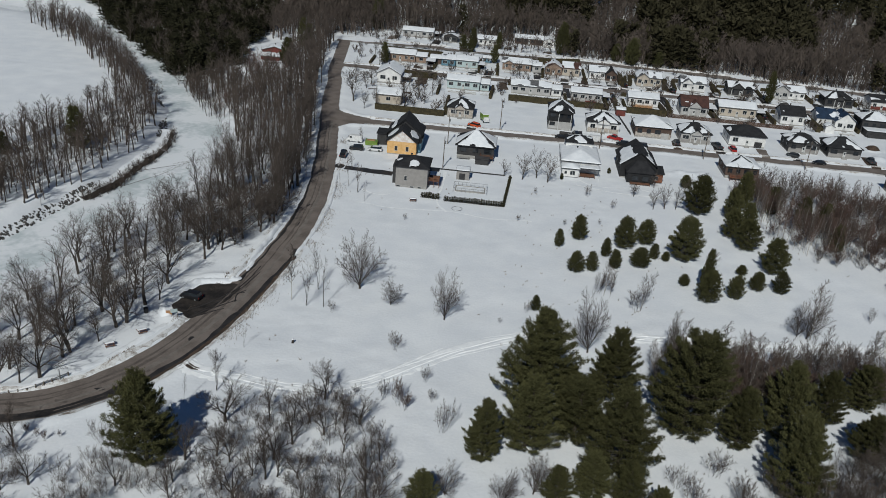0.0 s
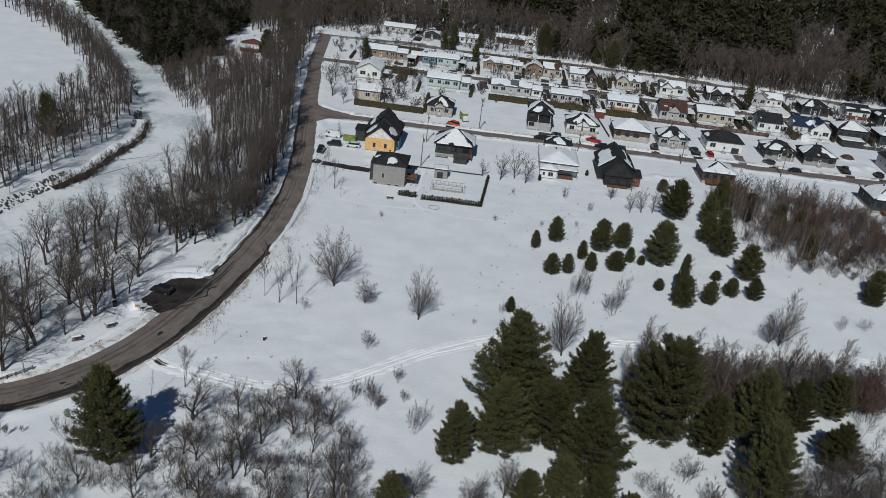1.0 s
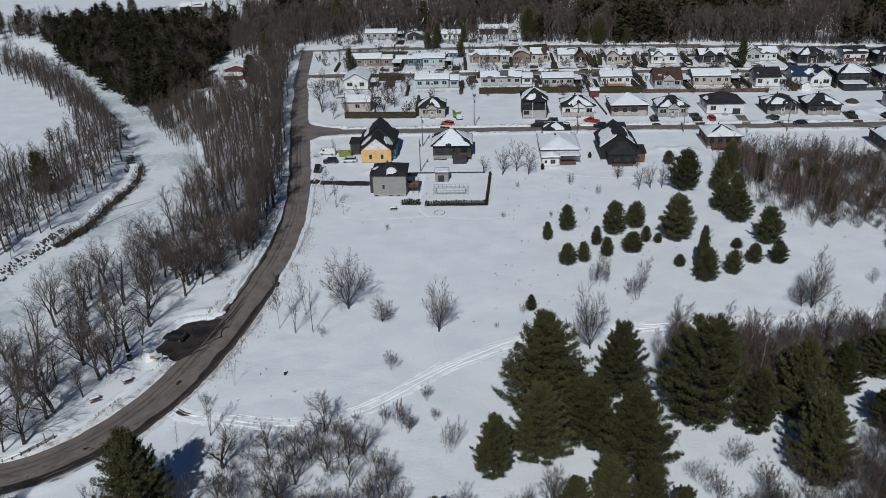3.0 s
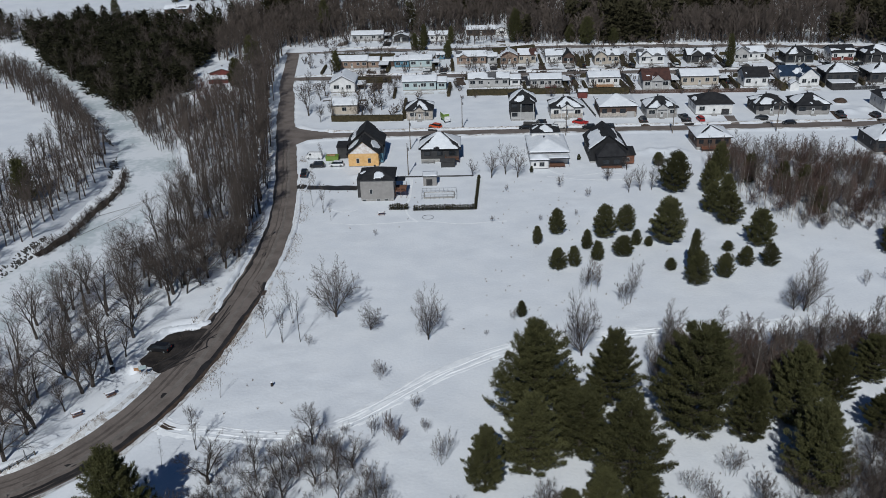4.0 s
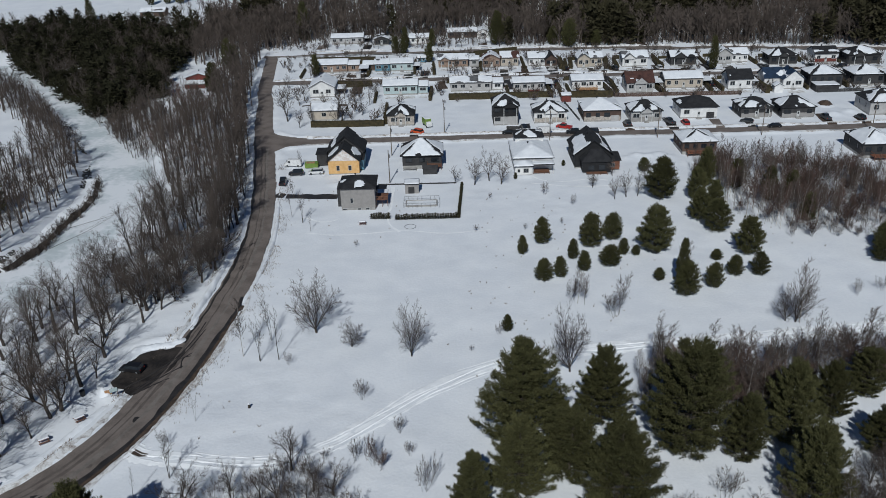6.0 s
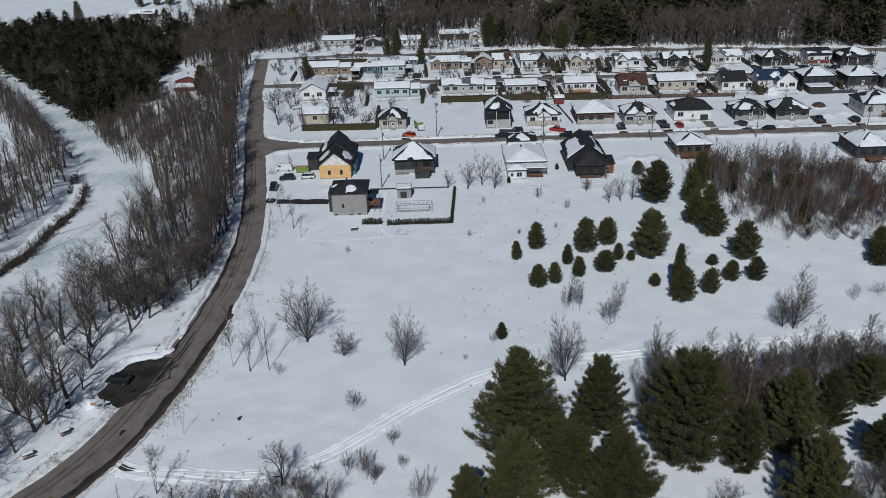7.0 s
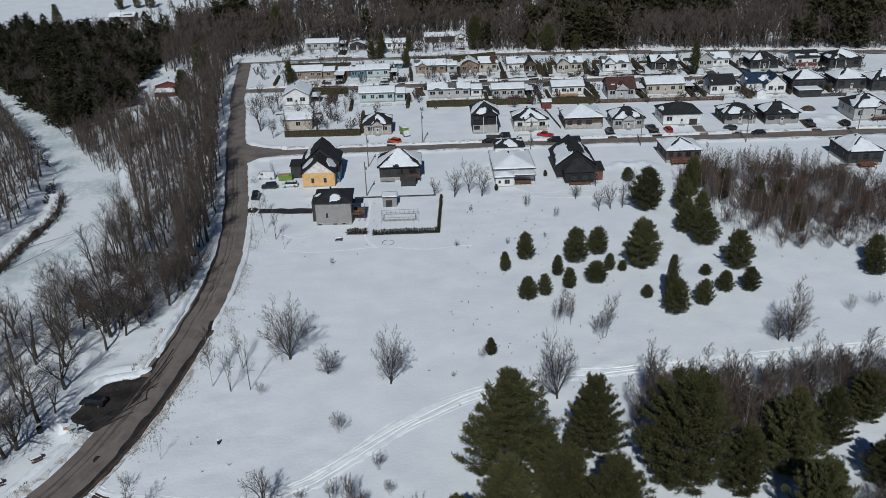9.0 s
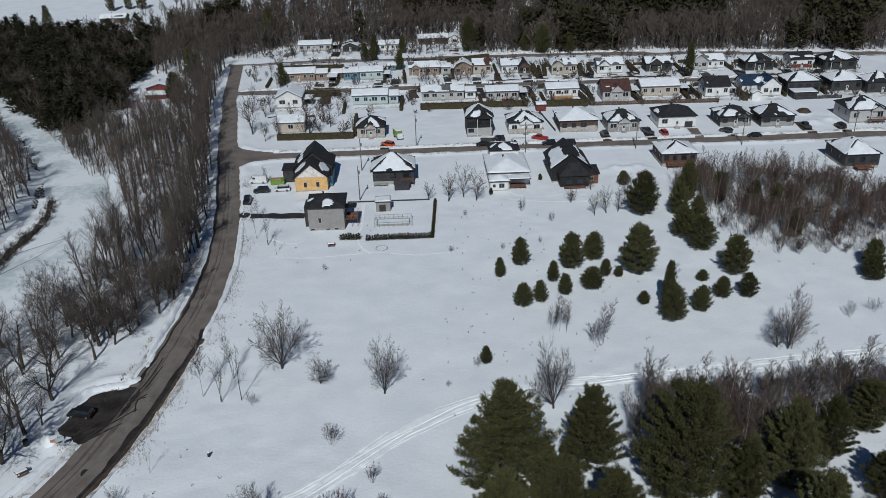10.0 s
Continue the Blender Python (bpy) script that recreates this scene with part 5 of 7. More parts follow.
picnic_table(-70.8, 130.9, 35)
picnic_table(-66.9, 136.9, 40)
picnic_table(-22.5, 220.0, 5)
bin_ = thing("waste_bin", pose(-69.4, 144.7, float(land(-69.4, 144.7))), "dark round waste bin in the snow", "waste bin")
part("drum", Shape().tube([(0, 0, -0.2), (0, 0, 1.1)], [0.45, 0.5], 10, True), BLACK, bin_)
part("lid", Shape().tube([(0, 0, 1.1), (0, 0, 1.25)], [0.53, 0.3], 10, True), BLACK, bin_)
sign = thing("notice_board", pose(-62.8, 143.4, float(land(-62.8, 143.4)), 0, 0, 30), "small green board on posts at the parking bay", "sign")
part("board", Shape().box(-0.7, -0.05, 0.8, 0.7, 0.05, 1.6), SIDING["teal"], sign)
part("post", Shape().box(-0.66, 0.06, -0.4, -0.56, 0.14, 1.6), POLE, sign)
part("post", Shape().box(0.56, 0.06, -0.4, 0.66, 0.14, 1.6), POLE, sign)
bx_ = thing("wooden_box", pose(-64.3, 144.4, float(land(-64.3, 144.4)), 0, 0, 15), "orange-brown wooden box beside the board", "box")
part("crate", Shape().box(-0.6, -0.5, -0.2, 0.6, 0.5, 0.9), TIMBER, bx_)
part("lid", Shape().box(-0.65, -0.55, 0.9, 0.65, 0.55, 0.98), ROOF_SNOW, bx_)

heap = thing("earth_mound", pose(143.5, 317.5, float(land(143.5, 317.5))), "bare brown earth heap half covered by snow", "earth mound")
for nm, mt, r, hh in (("earth", EARTH, 3.0, 2.0), ("snow", ROOF_SNOW, 4.4, 0.7)):
    n = 15
    v = [(0, 0, hh)] + [(r * k * math.cos(2 * math.pi * i / n) * (1 + 0.2 * math.sin(i * 2.3)), r * k * math.sin(2 * math.pi * i / n), hh * (1 - k * k) - 0.2 * (k > 0.9)) for k in (0.5, 1.0) for i in range(n)]
    s = Shape()
    s.v = v
    s.f = [(0, 1 + i, 1 + (i + 1) % n) for i in range(n)] + [(1 + i, 1 + n + i, 1 + n + (i + 1) % n, 1 + (i + 1) % n) for i in range(n)]
    part(nm, s, mt, heap, smooth=True)


# ---- trees ----
def spike(s, p, q, r):
    """A three-sided twig that runs out to a point."""
    d = (q - p).normalized()
    a = d.cross(Vector((0.3, 0.2, 0.93))).normalized() * r
    b = d.cross(a)
    i = len(s.v)
    s.v += [tuple(p + a), tuple(p - a * 0.5 + b * 0.87), tuple(p - a * 0.5 - b * 0.87), tuple(q)]
    s.f += [(i, i + 1, i + 3), (i + 1, i + 2, i + 3), (i + 2, i, i + 3)]


def blade(s, p, q, r, rng):
    """The thinnest twigs: one sliver each."""
    a = (q - p).cross(Vector((rng.gauss(0, 1), rng.gauss(0, 1), rng.gauss(0, 1)))).normalized() * r
    i = len(s.v)
    s.v += [tuple(p + a), tuple(p - a), tuple(q)]
    s.f.append((i, i + 1, i + 2))


def around(rng, d, angle):
    """A direction that leans off d by that angle, to a chance side."""
    a = d.orthogonal().normalized()
    a = (Matrix.Rotation(rng.random() * 2 * math.pi, 3, d) @ a).normalized()
    return (d * math.cos(angle) + a * math.sin(angle)).normalized()


def side_of(d, angle, turn):
    """A direction that leans off d by that angle, to the side that the turn names."""
    a = d.orthogonal().normalized()
    return d * math.cos(angle) + (a * math.cos(turn) + d.cross(a) * math.sin(turn)) * math.sin(angle)


def grown_tree(seed, high, wide, trunks=1, fork=0.25, leaders=3, spread=0.4, limbs=8, angle=0.8, boughs=6, twigs=6, tips=2, r0=0.16, twig_r=0.012, up=0.2, wob=0.1, pale=False, base=0.12, lean=0.1, long_=0.5, sides=5):
    """A leafless tree: stems fork into leaders, these bear limbs, boughs, twigs and tips; its size is set at the end."""
    rng = random.Random(seed)
    wood, crown = Shape(), Shape()

    def line(p, d, length, n, wobble, lift):
        pts = [p.copy()]
        for _ in range(n):
            d = (d + Vector((rng.gauss(0, wobble), rng.gauss(0, wobble), lift))).normalized()
            p = p + d * (length / n)
            pts.append(p)
        return pts

    def at(pts, u):
        k = min(int(u * (len(pts) - 1)), len(pts) - 2)
        return pts[k].lerp(pts[k + 1], u * (len(pts) - 1) - k), (pts[k + 1] - pts[k]).normalized()

    stems = []
    for t in range(trunks):
        o = Vector((rng.gauss(0, 0.05), rng.gauss(0, 0.05), 0)) * (trunks - 1)
        d = side_of(Vector((0, 0, 1)), lean * rng.uniform(0.4, 1.3), t * 2.4 + rng.random())
        trunk = line(o - Vector((0, 0, 0.4)), d, high * fork * rng.uniform(0.75, 1.1) + 0.4, 3, wob * 0.4, 0.03)
        r1 = r0 / trunks ** 0.4
        wood.tube(trunk, [r1 * 1.25, r1, r1 * 0.93, r1 * 0.86], sides)
        for k in range(leaders):
            off = (0.1 + 1.1 * k / leaders) * spread * rng.uniform(0.85, 1.15) if leaders > 1 else 0.04
            d2 = side_of((trunk[-1] - trunk[-2]).normalized(), off, k * 2.4 + rng.random() * 1.2)
            ln = high * (1 - fork) * rng.uniform(0.85, 1.05) * (1 - 0.38 * min(1, off))
            pts = line(trunk[-1], d2, ln, 5, wob, up * 0.35)
            r2 = r1 * 0.86 / leaders ** 0.42
            wood.tube(pts, [r2 * f for f in (1, 0.82, 0.64, 0.46, 0.29, 0.1)], sides)
            stems.append((pts, r2, ln))
    for pts, r2, ln in stems:
        for j in range(limbs):
            u = base + (0.97 - base) * (j + rng.random()) / limbs
            q, d = at(pts, u)
            l1 = ln * long_ * rng.uniform(0.7, 1.15) * (1.12 - 0.75 * u)
            lp = line(q, side_of(d, angle * rng.uniform(0.7, 1.2), j * 2.4 + rng.random()), l1, 3, wob * 1.3, up)
            r3 = max(r2 * 0.5 * (1.05 - 0.75 * u), twig_r * 1.6)
            (crown if pale else wood).tube(lp, [r3, r3 * 0.75, r3 * 0.5, twig_r * 0.5], 3)
            for b in range(boughs):
                v = 0.15 + 0.85 * (b + rng.random()) / boughs
                q2, d2 = at(lp, v)
                l2 = l1 * rng.uniform(0.32, 0.55) * (1.2 - 0.6 * v)
                bp = line(q2, side_of(d2, rng.uniform(0.4, 0.85), b * 2.4 + rng.random()), l2, 2, wob * 1.5, up)
                crown.tube(bp, [twig_r * 1.6, twig_r * 1.2, twig_r * 0.4], 3)
                for w in range(twigs):
                    q3, d3 = at(bp, 0.12 + 0.88 * (w + rng.random()) / twigs)
                    d4 = (side_of(d3, rng.uniform(0.35, 0.8), w * 2.4 + rng.random()) + Vector((0, 0, up * 0.7))).normalized()
                    end = q3 + d4 * l2 * rng.uniform(0.35, 0.7)
                    blade(crown, q3, end, twig_r * 1.1, rng)
                    for x in range(tips):
                        q4 = q3.lerp(end, 0.25 + 0.6 * (x + rng.random()) / tips)
                        d5 = side_of(d4, rng.uniform(0.4, 0.8), rng.random() * 6.28)
                        blade(crown, q4, q4 + (d5 + Vector((0, 0, up * 0.5))) * l2 * rng.uniform(0.15, 0.32), twig_r * 0.85, rng)
    a = np.array(crown.v)
    kz = high / np.quantile(a[:, 2], 0.998)
    kr = wide / 2 / np.quantile(np.hypot(a[:, 0], a[:, 1]), 0.97)
    for part_ in (wood, crown):
        part_.v = [(x * kr, y * kr, z * kz) for x, y, z in part_.v]
    return wood, crown


def tree_kind(name, shapes, bark, leaf, label, category="tree", group="bare trees"):
    """The meshes of one kind of tree, to be planted again and again."""
    wood, crown = shapes
    return wood.mesh("trunk", bark), crown.mesh("crown", leaf), name, label, category, group


def plant(kind, x, y, size=1.0, wide=1.0, turn=0.0, lean=0.0, z=None):
    tr, cr, name, label, cat, group = kind
    root = thing(name, pose(x, y, float(land(x, y)) if z is None else z, lean, 0, turn) @ Matrix.Diagonal((size * wide, size * wide, size, 1)), label, cat, group)
    part("trunk", tr, None, root)
    part("crown", cr, None, root)
    return root


def needles(s, rng, p, d, size, n=6, slim=0.11):
    """A tuft of needle sprays round a shoot."""
    for _ in range(n):
        e = around(rng, d, rng.uniform(0.1, 1.25))
        q = p + e * size * rng.uniform(0.7, 1.2)
        a = e.cross(Vector((rng.gauss(0, 1), rng.gauss(0, 1), rng.gauss(0, 1)))).normalized() * size * slim
        o = p - e * size * 0.15 + Vector((rng.gauss(0, 0.42), rng.gauss(0, 0.42), rng.gauss(0, 0.35))) * size
        q = q + o - p
        i = len(s.v)
        s.v += [tuple(o + a), tuple(o - a), tuple(q)]
        s.f.append((i, i + 1, i + 2))


def pine(seed, high, radius, whorls=16, arms=7, tufts=9, size=0.5, low=0.06, droop=-0.05, ragged=0.3, shape=0.75, n=6, slim=0.11, egg=0.62):
    """A pine or spruce: whorls of boughs set with needle tufts."""
    rng = random.Random(seed)
    wood, crown = Shape(), Shape()
    tip = Vector((rng.gauss(0, 0.02), rng.gauss(0, 0.02), 1)) * high
    wood.tube([(0, 0, -0.4), (tip.x * 0.4, tip.y * 0.4, high * 0.5), tuple(tip)], [high * 0.018, high * 0.011, 0.02], 6)
    lobes = [rng.uniform(0.8, 1.1) for _ in range(5)]
    for k in range(whorls):
        u = low + (1 - low) * (k / whorls) ** 0.92
        z = high * u
        r = radius * (1 - u) ** shape * min(1, egg + 2.2 * (u - low))
        for a in range(arms if u < 0.75 else max(3, arms - 2)):
            w = 2 * math.pi * (a + rng.random() * 0.8) / arms + k * 1.1
            ln = max(0.06 * radius, r * rng.uniform(1 - ragged, 1 + ragged * 0.45) * lobes[int(w / 1.2566) % 5] * (1 + 1.1 * ragged * math.sin(k * 1.9 + 2.3 * math.sin(w * 2 + seed))))
            rise = droop * min(1, 4 * u) + 0.7 * u * u + rng.uniform(-0.08, 0.12)
            d = Vector((math.cos(w), math.sin(w), rise)).normalized()
            b = Vector((tip.x * u, tip.y * u, z + rng.uniform(-0.02, 0.02) * high))
            spike(wood, b, b + d * ln, 0.03 + ln * 0.008)
            m = max(2, int(tufts * (0.3 + 0.7 * ln / radius)))
            for j in range(m):
                v = 0.2 + 0.8 * ((j + rng.random()) / m) ** 0.65
                side = d.cross(Vector((0, 0, 1))) * rng.uniform(-1, 1) * ln * 0.46 * math.sin(math.pi * min(1, v * 0.93))
                p = b + d * ln * v + side + Vector((0, 0, 0.1 * ln * v * v + rng.uniform(-0.05, 0.12)))
                needles(crown, rng, p, (d + Vector((0, 0, 0.35)) + side * 0.4).normalized(), size * rng.uniform(0.8, 1.25), n, slim)
    needles(crown, rng, tip - Vector((0, 0, size * 0.6)), Vector((0, 0, 1)), size * 1.2, 8, slim)
    return wood, crown


def white_pine(seed, high, radius, whorls, arms, shoots, tufts, needle, n, low, rise, shape, egg, ragged):
    """A pine of layered boughs that sweep upwards, each a fan of shoots with brushes of needles."""
    rng = random.Random(seed)
    wood, crown = Shape(), Shape()
    up = Vector((0, 0, 1))
    tip = Vector((rng.gauss(0, 0.03), rng.gauss(0, 0.03), 1)) * high
    wood.tube([(0, 0, -0.4), (tip.x * 0.4, tip.y * 0.4, high * 0.5), tuple(tip * 0.98)], [high * 0.02, high * 0.012, 0.02], 6)

    def brush(p, d, size, count):
        for _ in range(count):
            e = side_of(d, rng.uniform(0.1, 1.15), rng.random() * 6.28)
            a = side_of(e, 1.57, rng.random() * 6.28) * (size * 0.15)
            o = p + Vector((rng.gauss(0, 0.4), rng.gauss(0, 0.4), rng.gauss(0, 0.4))) * size
            q = o + e * (size * rng.uniform(0.7, 1.15))
            i = len(crown.v)
            crown.v += [tuple(o + a), tuple(o - a), tuple(q)]
            crown.f.append((i, i + 1, i + 2))

    lobes = [rng.uniform(0.78, 1.12) for _ in range(6)]
    for k in range(whorls):
        u = low + (0.97 - low) * (k / whorls) ** 0.95
        r = radius * (1 - u) ** shape * min(1, egg + 1.8 * (u - low))
        many = arms if u < 0.7 else max(4, arms - 2)
        for a in range(many):
            w = 2 * math.pi * (a + rng.random() * 0.7) / many + k * 1.3
            ln = max(0.05 * radius, r * rng.uniform(1 - ragged, 1 + 0.4 * ragged) * lobes[int(w / 1.0472) % 6])
            b = Vector((tip.x * u, tip.y * u, high * (u + rng.uniform(-0.015, 0.015))))
            flat = Vector((math.cos(w), math.sin(w), 0))
            side = Vector((-flat.y, flat.x, 0))
            el = rise - 0.18 * (1 - u) + 0.75 * u * u + rng.uniform(-0.08, 0.1)
            curl = 0.28 + 0.15 * rng.random()

            def along(v):
                return b + flat * (ln * v) + up * (ln * (el * v + curl * v * v))
            wood.tube([b, along(0.5), along(0.95)], [0.02 + 0.011 * ln, 0.015 + 0.006 * ln, 0.01], 3)
            m = max(2, int(shoots * (0.3 + 0.7 * ln / radius)))
            for j in range(m):
                v = 0.22 + 0.78 * ((j + rng.random() * 0.6) / m) ** 0.8
                p = along(v)
                tangent = flat + up * (el + 2 * curl * v)
                sg = (1 if j % 2 else -1) * rng.uniform(0.5, 1.0) * (1.15 - 0.7 * v)
                d = (tangent * 0.75 + side * sg + up * rng.uniform(0.05, 0.4)).normalized()
                sl = (0.10 * radius + 0.36 * ln * (1.05 - v)) * rng.uniform(0.7, 1.15)
                for q in range(tufts):
                    brush(p + d * (sl * (q + 0.7) / tufts), (d + up * 0.35).normalized(), needle * rng.uniform(0.8, 1.2), n)
            brush(along(1.0), (flat + up * (el + 2 * curl)).normalized(), needle * 1.15, n)
    for q in range(5):
        brush(tip * (0.86 + 0.035 * q), up, needle * 1.1, n)
    return wood, crown


BROAD = [tree_kind("bare_tree", grown_tree(100 + i, 10, 8.8, 1, 0.06, 9, 0.85, 9, 0.72, 6, 6, 2, 0.24, 0.0135, 0.06, 0.09, base=0.1, long_=0.5), BARK, TWIG, "round-crowned leafless tree standing in snow") for i in range(4)]
TALL = [tree_kind("bare_tree", grown_tree(120 + i, 10, 6.2 + 0.5 * (i % 3), 1 + i % 2, 0.16 + 0.07 * (i % 3), 3 - i % 3 - i % 2, 0.3, 11, 0.6, 5, 5, 2, 0.18, 0.0112, 0.12, 0.08, base=0.14, long_=0.55), BARK, TWIG, "tall leafless tree beside the river") for i in range(5)]
SPREAD = [tree_kind("bare_tree", grown_tree(130 + i, 10, 8.8, 1, 0.18, 5, 0.75, 9, 0.72, 6, 6, 2, 0.25, 0.0115, 0.08, 0.14, base=0.14), BARK, TWIG, "spreading dark leafless tree beside the road") for i in range(3)]
THIN = [tree_kind("birch", grown_tree(140 + i, 10, 3.6, 1 + i % 2, 0.12, 1, 0.3, 18, 0.62, 5, 5, 1, 0.055, 0.0145, 0.15, 0.05, True, 0.16, 0.08, 0.32, 4), BIRCH, TWIG, "slender leafless birch with a pale trunk") for i in range(3)]
SLIM = [tree_kind("bare_tree", grown_tree(145 + i, 10, 2.6 + 0.6 * i, 1 + i, 0.15, 1, 0.3, 10, 0.5, 3, 4, 1, 0.07, 0.0125, 0.14, 0.05, False, 0.2, 0.12, 0.3, 4), BARK, TWIG, "slender dark leafless sapling beside the road") for i in range(3)]
SHRUB = [tree_kind("shrub", grown_tree(160 + i, 4, 3.8, 7, 0.08, 1, 0.3, 7, 0.6, 5, 5, 2, 0.05, 0.0105, 0.1, 0.1, base=0.15, lean=0.6, sides=3), BARK, TWIG, "dense leafless shrub in the snow", "shrub", "bare shrubs") for i in range(3)]
REDSHRUB = [tree_kind("shrub", grown_tree(170 + i, 4, 3.2, 8, 0.08, 1, 0.3, 8, 0.6, 5, 5, 2, 0.045, 0.0125, 0.13, 0.1, base=0.15, lean=0.45, sides=3), BARK, REDTWIG, "reddish brown leafless shrub thicket", "shrub", "bare shrubs") for i in range(2)]
WHITEPINE = [tree_kind("pine", white_pine(200 + i, 15, 6.2, 19, 8, 10, 4, 0.36, 14, 0.03, 0.28, (0.95, 0.78, 0.82, 0.62)[i], (0.95, 0.6, 0.75, 0.5)[i], 0.32), BARK, NEEDLE, "large dark green pine with spreading boughs", "pine", "pines") for i in range(4)]
MIDPINE = [tree_kind("pine", white_pine(210 + i, 15, 6.0, 12, 6, 6, 3, 0.95, 6, 0.04, 0.05, 0.65, 0.7, 0.3), BARK, NEEDLE, "dark green pine standing in snow", "pine", "pines") for i in range(2)]
YOUNG = [tree_kind("young_pine", white_pine(220 + i, 5, 2.4, 13, 8, 6, 3, 0.22, 13, 0.03, 0.34, 0.72, 0.68, 0.24), BARK, NEEDLE, "bushy young pine in the snow", "pine", "young pines") for i in range(4)]
YARDTREE = [tree_kind("bare_tree", grown_tree(190 + i, 10, 7.5, 1, 0.16, 4, 0.5, 8, 0.75, 4, 5, 1, 0.22, 0.024, 0.12, 0.1), BARK, TWIG, "leafless tree in a snowy village yard", "tree", "yard trees") for i in range(2)]
STANDBIRCH = [tree_kind("birch_sapling", grown_tree(150 + i, 10, 2.9, 1, 0.15, 1, 0.3, 15, 0.58, 5, 5, 1, 0.06, 0.015, 0.15, 0.05, True, 0.2, 0.07, 0.3, 4), BIRCH, (TWIG, TWIG, REDTWIG)[i], "slender leafless birch in a dense stand") for i in range(3)]
SPRIG = [tree_kind("hedge_plant", pine(240 + i, 1.5, 0.45, 6, 5, 3, 0.24, 0.02, 0.3, 0.2, 0.55, 5, 0.2), BARK, FARNEEDLE, "small dark cedar planted in a hedge row", "hedge plant", "hedge row") for i in range(2)]

rng = random.Random(11)


def turned():
    return rng.uniform(0, 360)


# single trees of the field: x, y, height, width of crown
for x, y, hgt, w in ((72.4, 163.7, 12, 8.5), (70.6, 164.4, 8, 6), (-27.8, 165, 13.5, 12), (-19.8, 159.2, 7.4, 6), (-7.4, 154.6, 12.2, 7.2), (23.1, 148, 14.6, 9.2), (11.5, 103.5, 8.5, 6), (6.5, 99.5, 7, 6), (-2.5, 101, 6.5, 5.5)):
    plant(rng.choice(BROAD), x, y, hgt / 10, w / hgt * 1.16, turned())
for x, y, hgt in ((-41.6, 156.8, 13.9), (-36.8, 162.6, 11.5), (-34.1, 155.2, 13), (-37.8, 155, 11), (28.6, 174.1, 8.5), (36.6, 168.7, 10.4), (73.2, 163.4, 15), (-45.7, 135.7, 6), (-50.5, 116.3, 6.3), (-46.1, 120.9, 8.7),
                  (-39, 222, 9), (-36, 216, 6), (-44.5, 224, 6), (-46, 268, 6), (-44, 240, 7), (-42.5, 226, 10), (28, 176, 8), (30, 173.4, 7)):
    plant(rng.choice(SLIM if x < -30 and hgt < 13.5 else THIN), x, y, hgt / 10, rng.uniform(0.9, 1.4), turned(), rng.uniform(-5, 5))
for x, y, hgt in ((-16.2, 140.9, 4.2), (-15.9, 123.8, 4.5), (-8.9, 130.9, 3.5), (-7, 125, 2.8), (-3.9, 116.6, 6.6), (-20.9, 124.4, 2.5), (-31.8, 153.1, 3.1), (-49.4, 128.8, 3.6), (90, 174, 4.1), (4.6, 156, 1.5), (96, 176, 3.5),
                  (10.5, 162, 3), (27.5, 175, 5.5), (35.5, 168.3, 6), (21, 214, 1.8), (8, 213.5, 2), (29, 238, 4), (36, 230, 3), (44, 243, 4), (31, 217, 2), (13, 236, 2), (-23, 206, 2)):
    plant(rng.choice(SHRUB), x, y, hgt / 4, rng.uniform(0.7, 0.9), turned())
for x, y, hgt in ((-68.3, 102.2, 2.2), (-70, 103, 2.0), (-72, 103.4, 2.4), (-66.5, 103.6, 1.6), (-71.1, 98.9, 2.2), (-12.8, 122.7, 6.6), (-11.5, 121.6, 4), (46.5, 134, 12), (52.5, 135, 13), (49.5, 131, 11), (44.5, 131.5, 10), (55, 133, 11)):
    plant(rng.choice(REDSHRUB), x, y, hgt / 4, rng.uniform(0.6, 0.8), turned())
# trees of the back yards
for x, y, hgt in ((-58.5, 317, 15), (-52.5, 308, 8), (-38, 316, 13), (-31, 323, 7), (9, 247, 9), (13.5, 249.5, 11), (17, 247, 10), (48.2, 233, 7), (51.7, 234, 8.5), (55, 234.5, 7.5), (43.5, 242, 5), (51, 251, 6), (60, 243.5, 8), (63.5, 240.5, 8), (66.5, 243, 7), (-27, 352, 6), (-36, 350, 8), (7, 385, 7), (52, 383, 6),
                  (-40, 372, 6), (3, 248, 6), (-63, 345, 8), (-57, 338, 7), (-66, 365, 7), (-35, 340, 8), (-29, 336, 7), (-64, 402, 7), (-69, 392, 6), (12, 395, 7), (-60, 412, 8), (-38.7, 309.5, 9), (-49, 313, 8), (-56, 344.5, 9), (-40, 346, 8), (-27.5, 343, 8), (-22.5, 318, 7), (-42.8, 369, 7), (-33, 360, 8), (-58, 378, 8), (5.6, 381, 8.5), (21.1, 383.5, 8), (31, 383, 6), (-46, 331, 8), (-34, 330, 7), (10, 446, 9), (5, 450, 8), (14, 449, 8), (-3, 452, 9), (-60, 443, 9), (44, 383, 6), (74, 381, 6), (95, 398, 8), (118, 399, 8), (142, 394, 8), (160, 392, 8)):
    plant(rng.choice(YARDTREE), x, y, hgt / 10, rng.uniform(0.8, 1.1), turned())

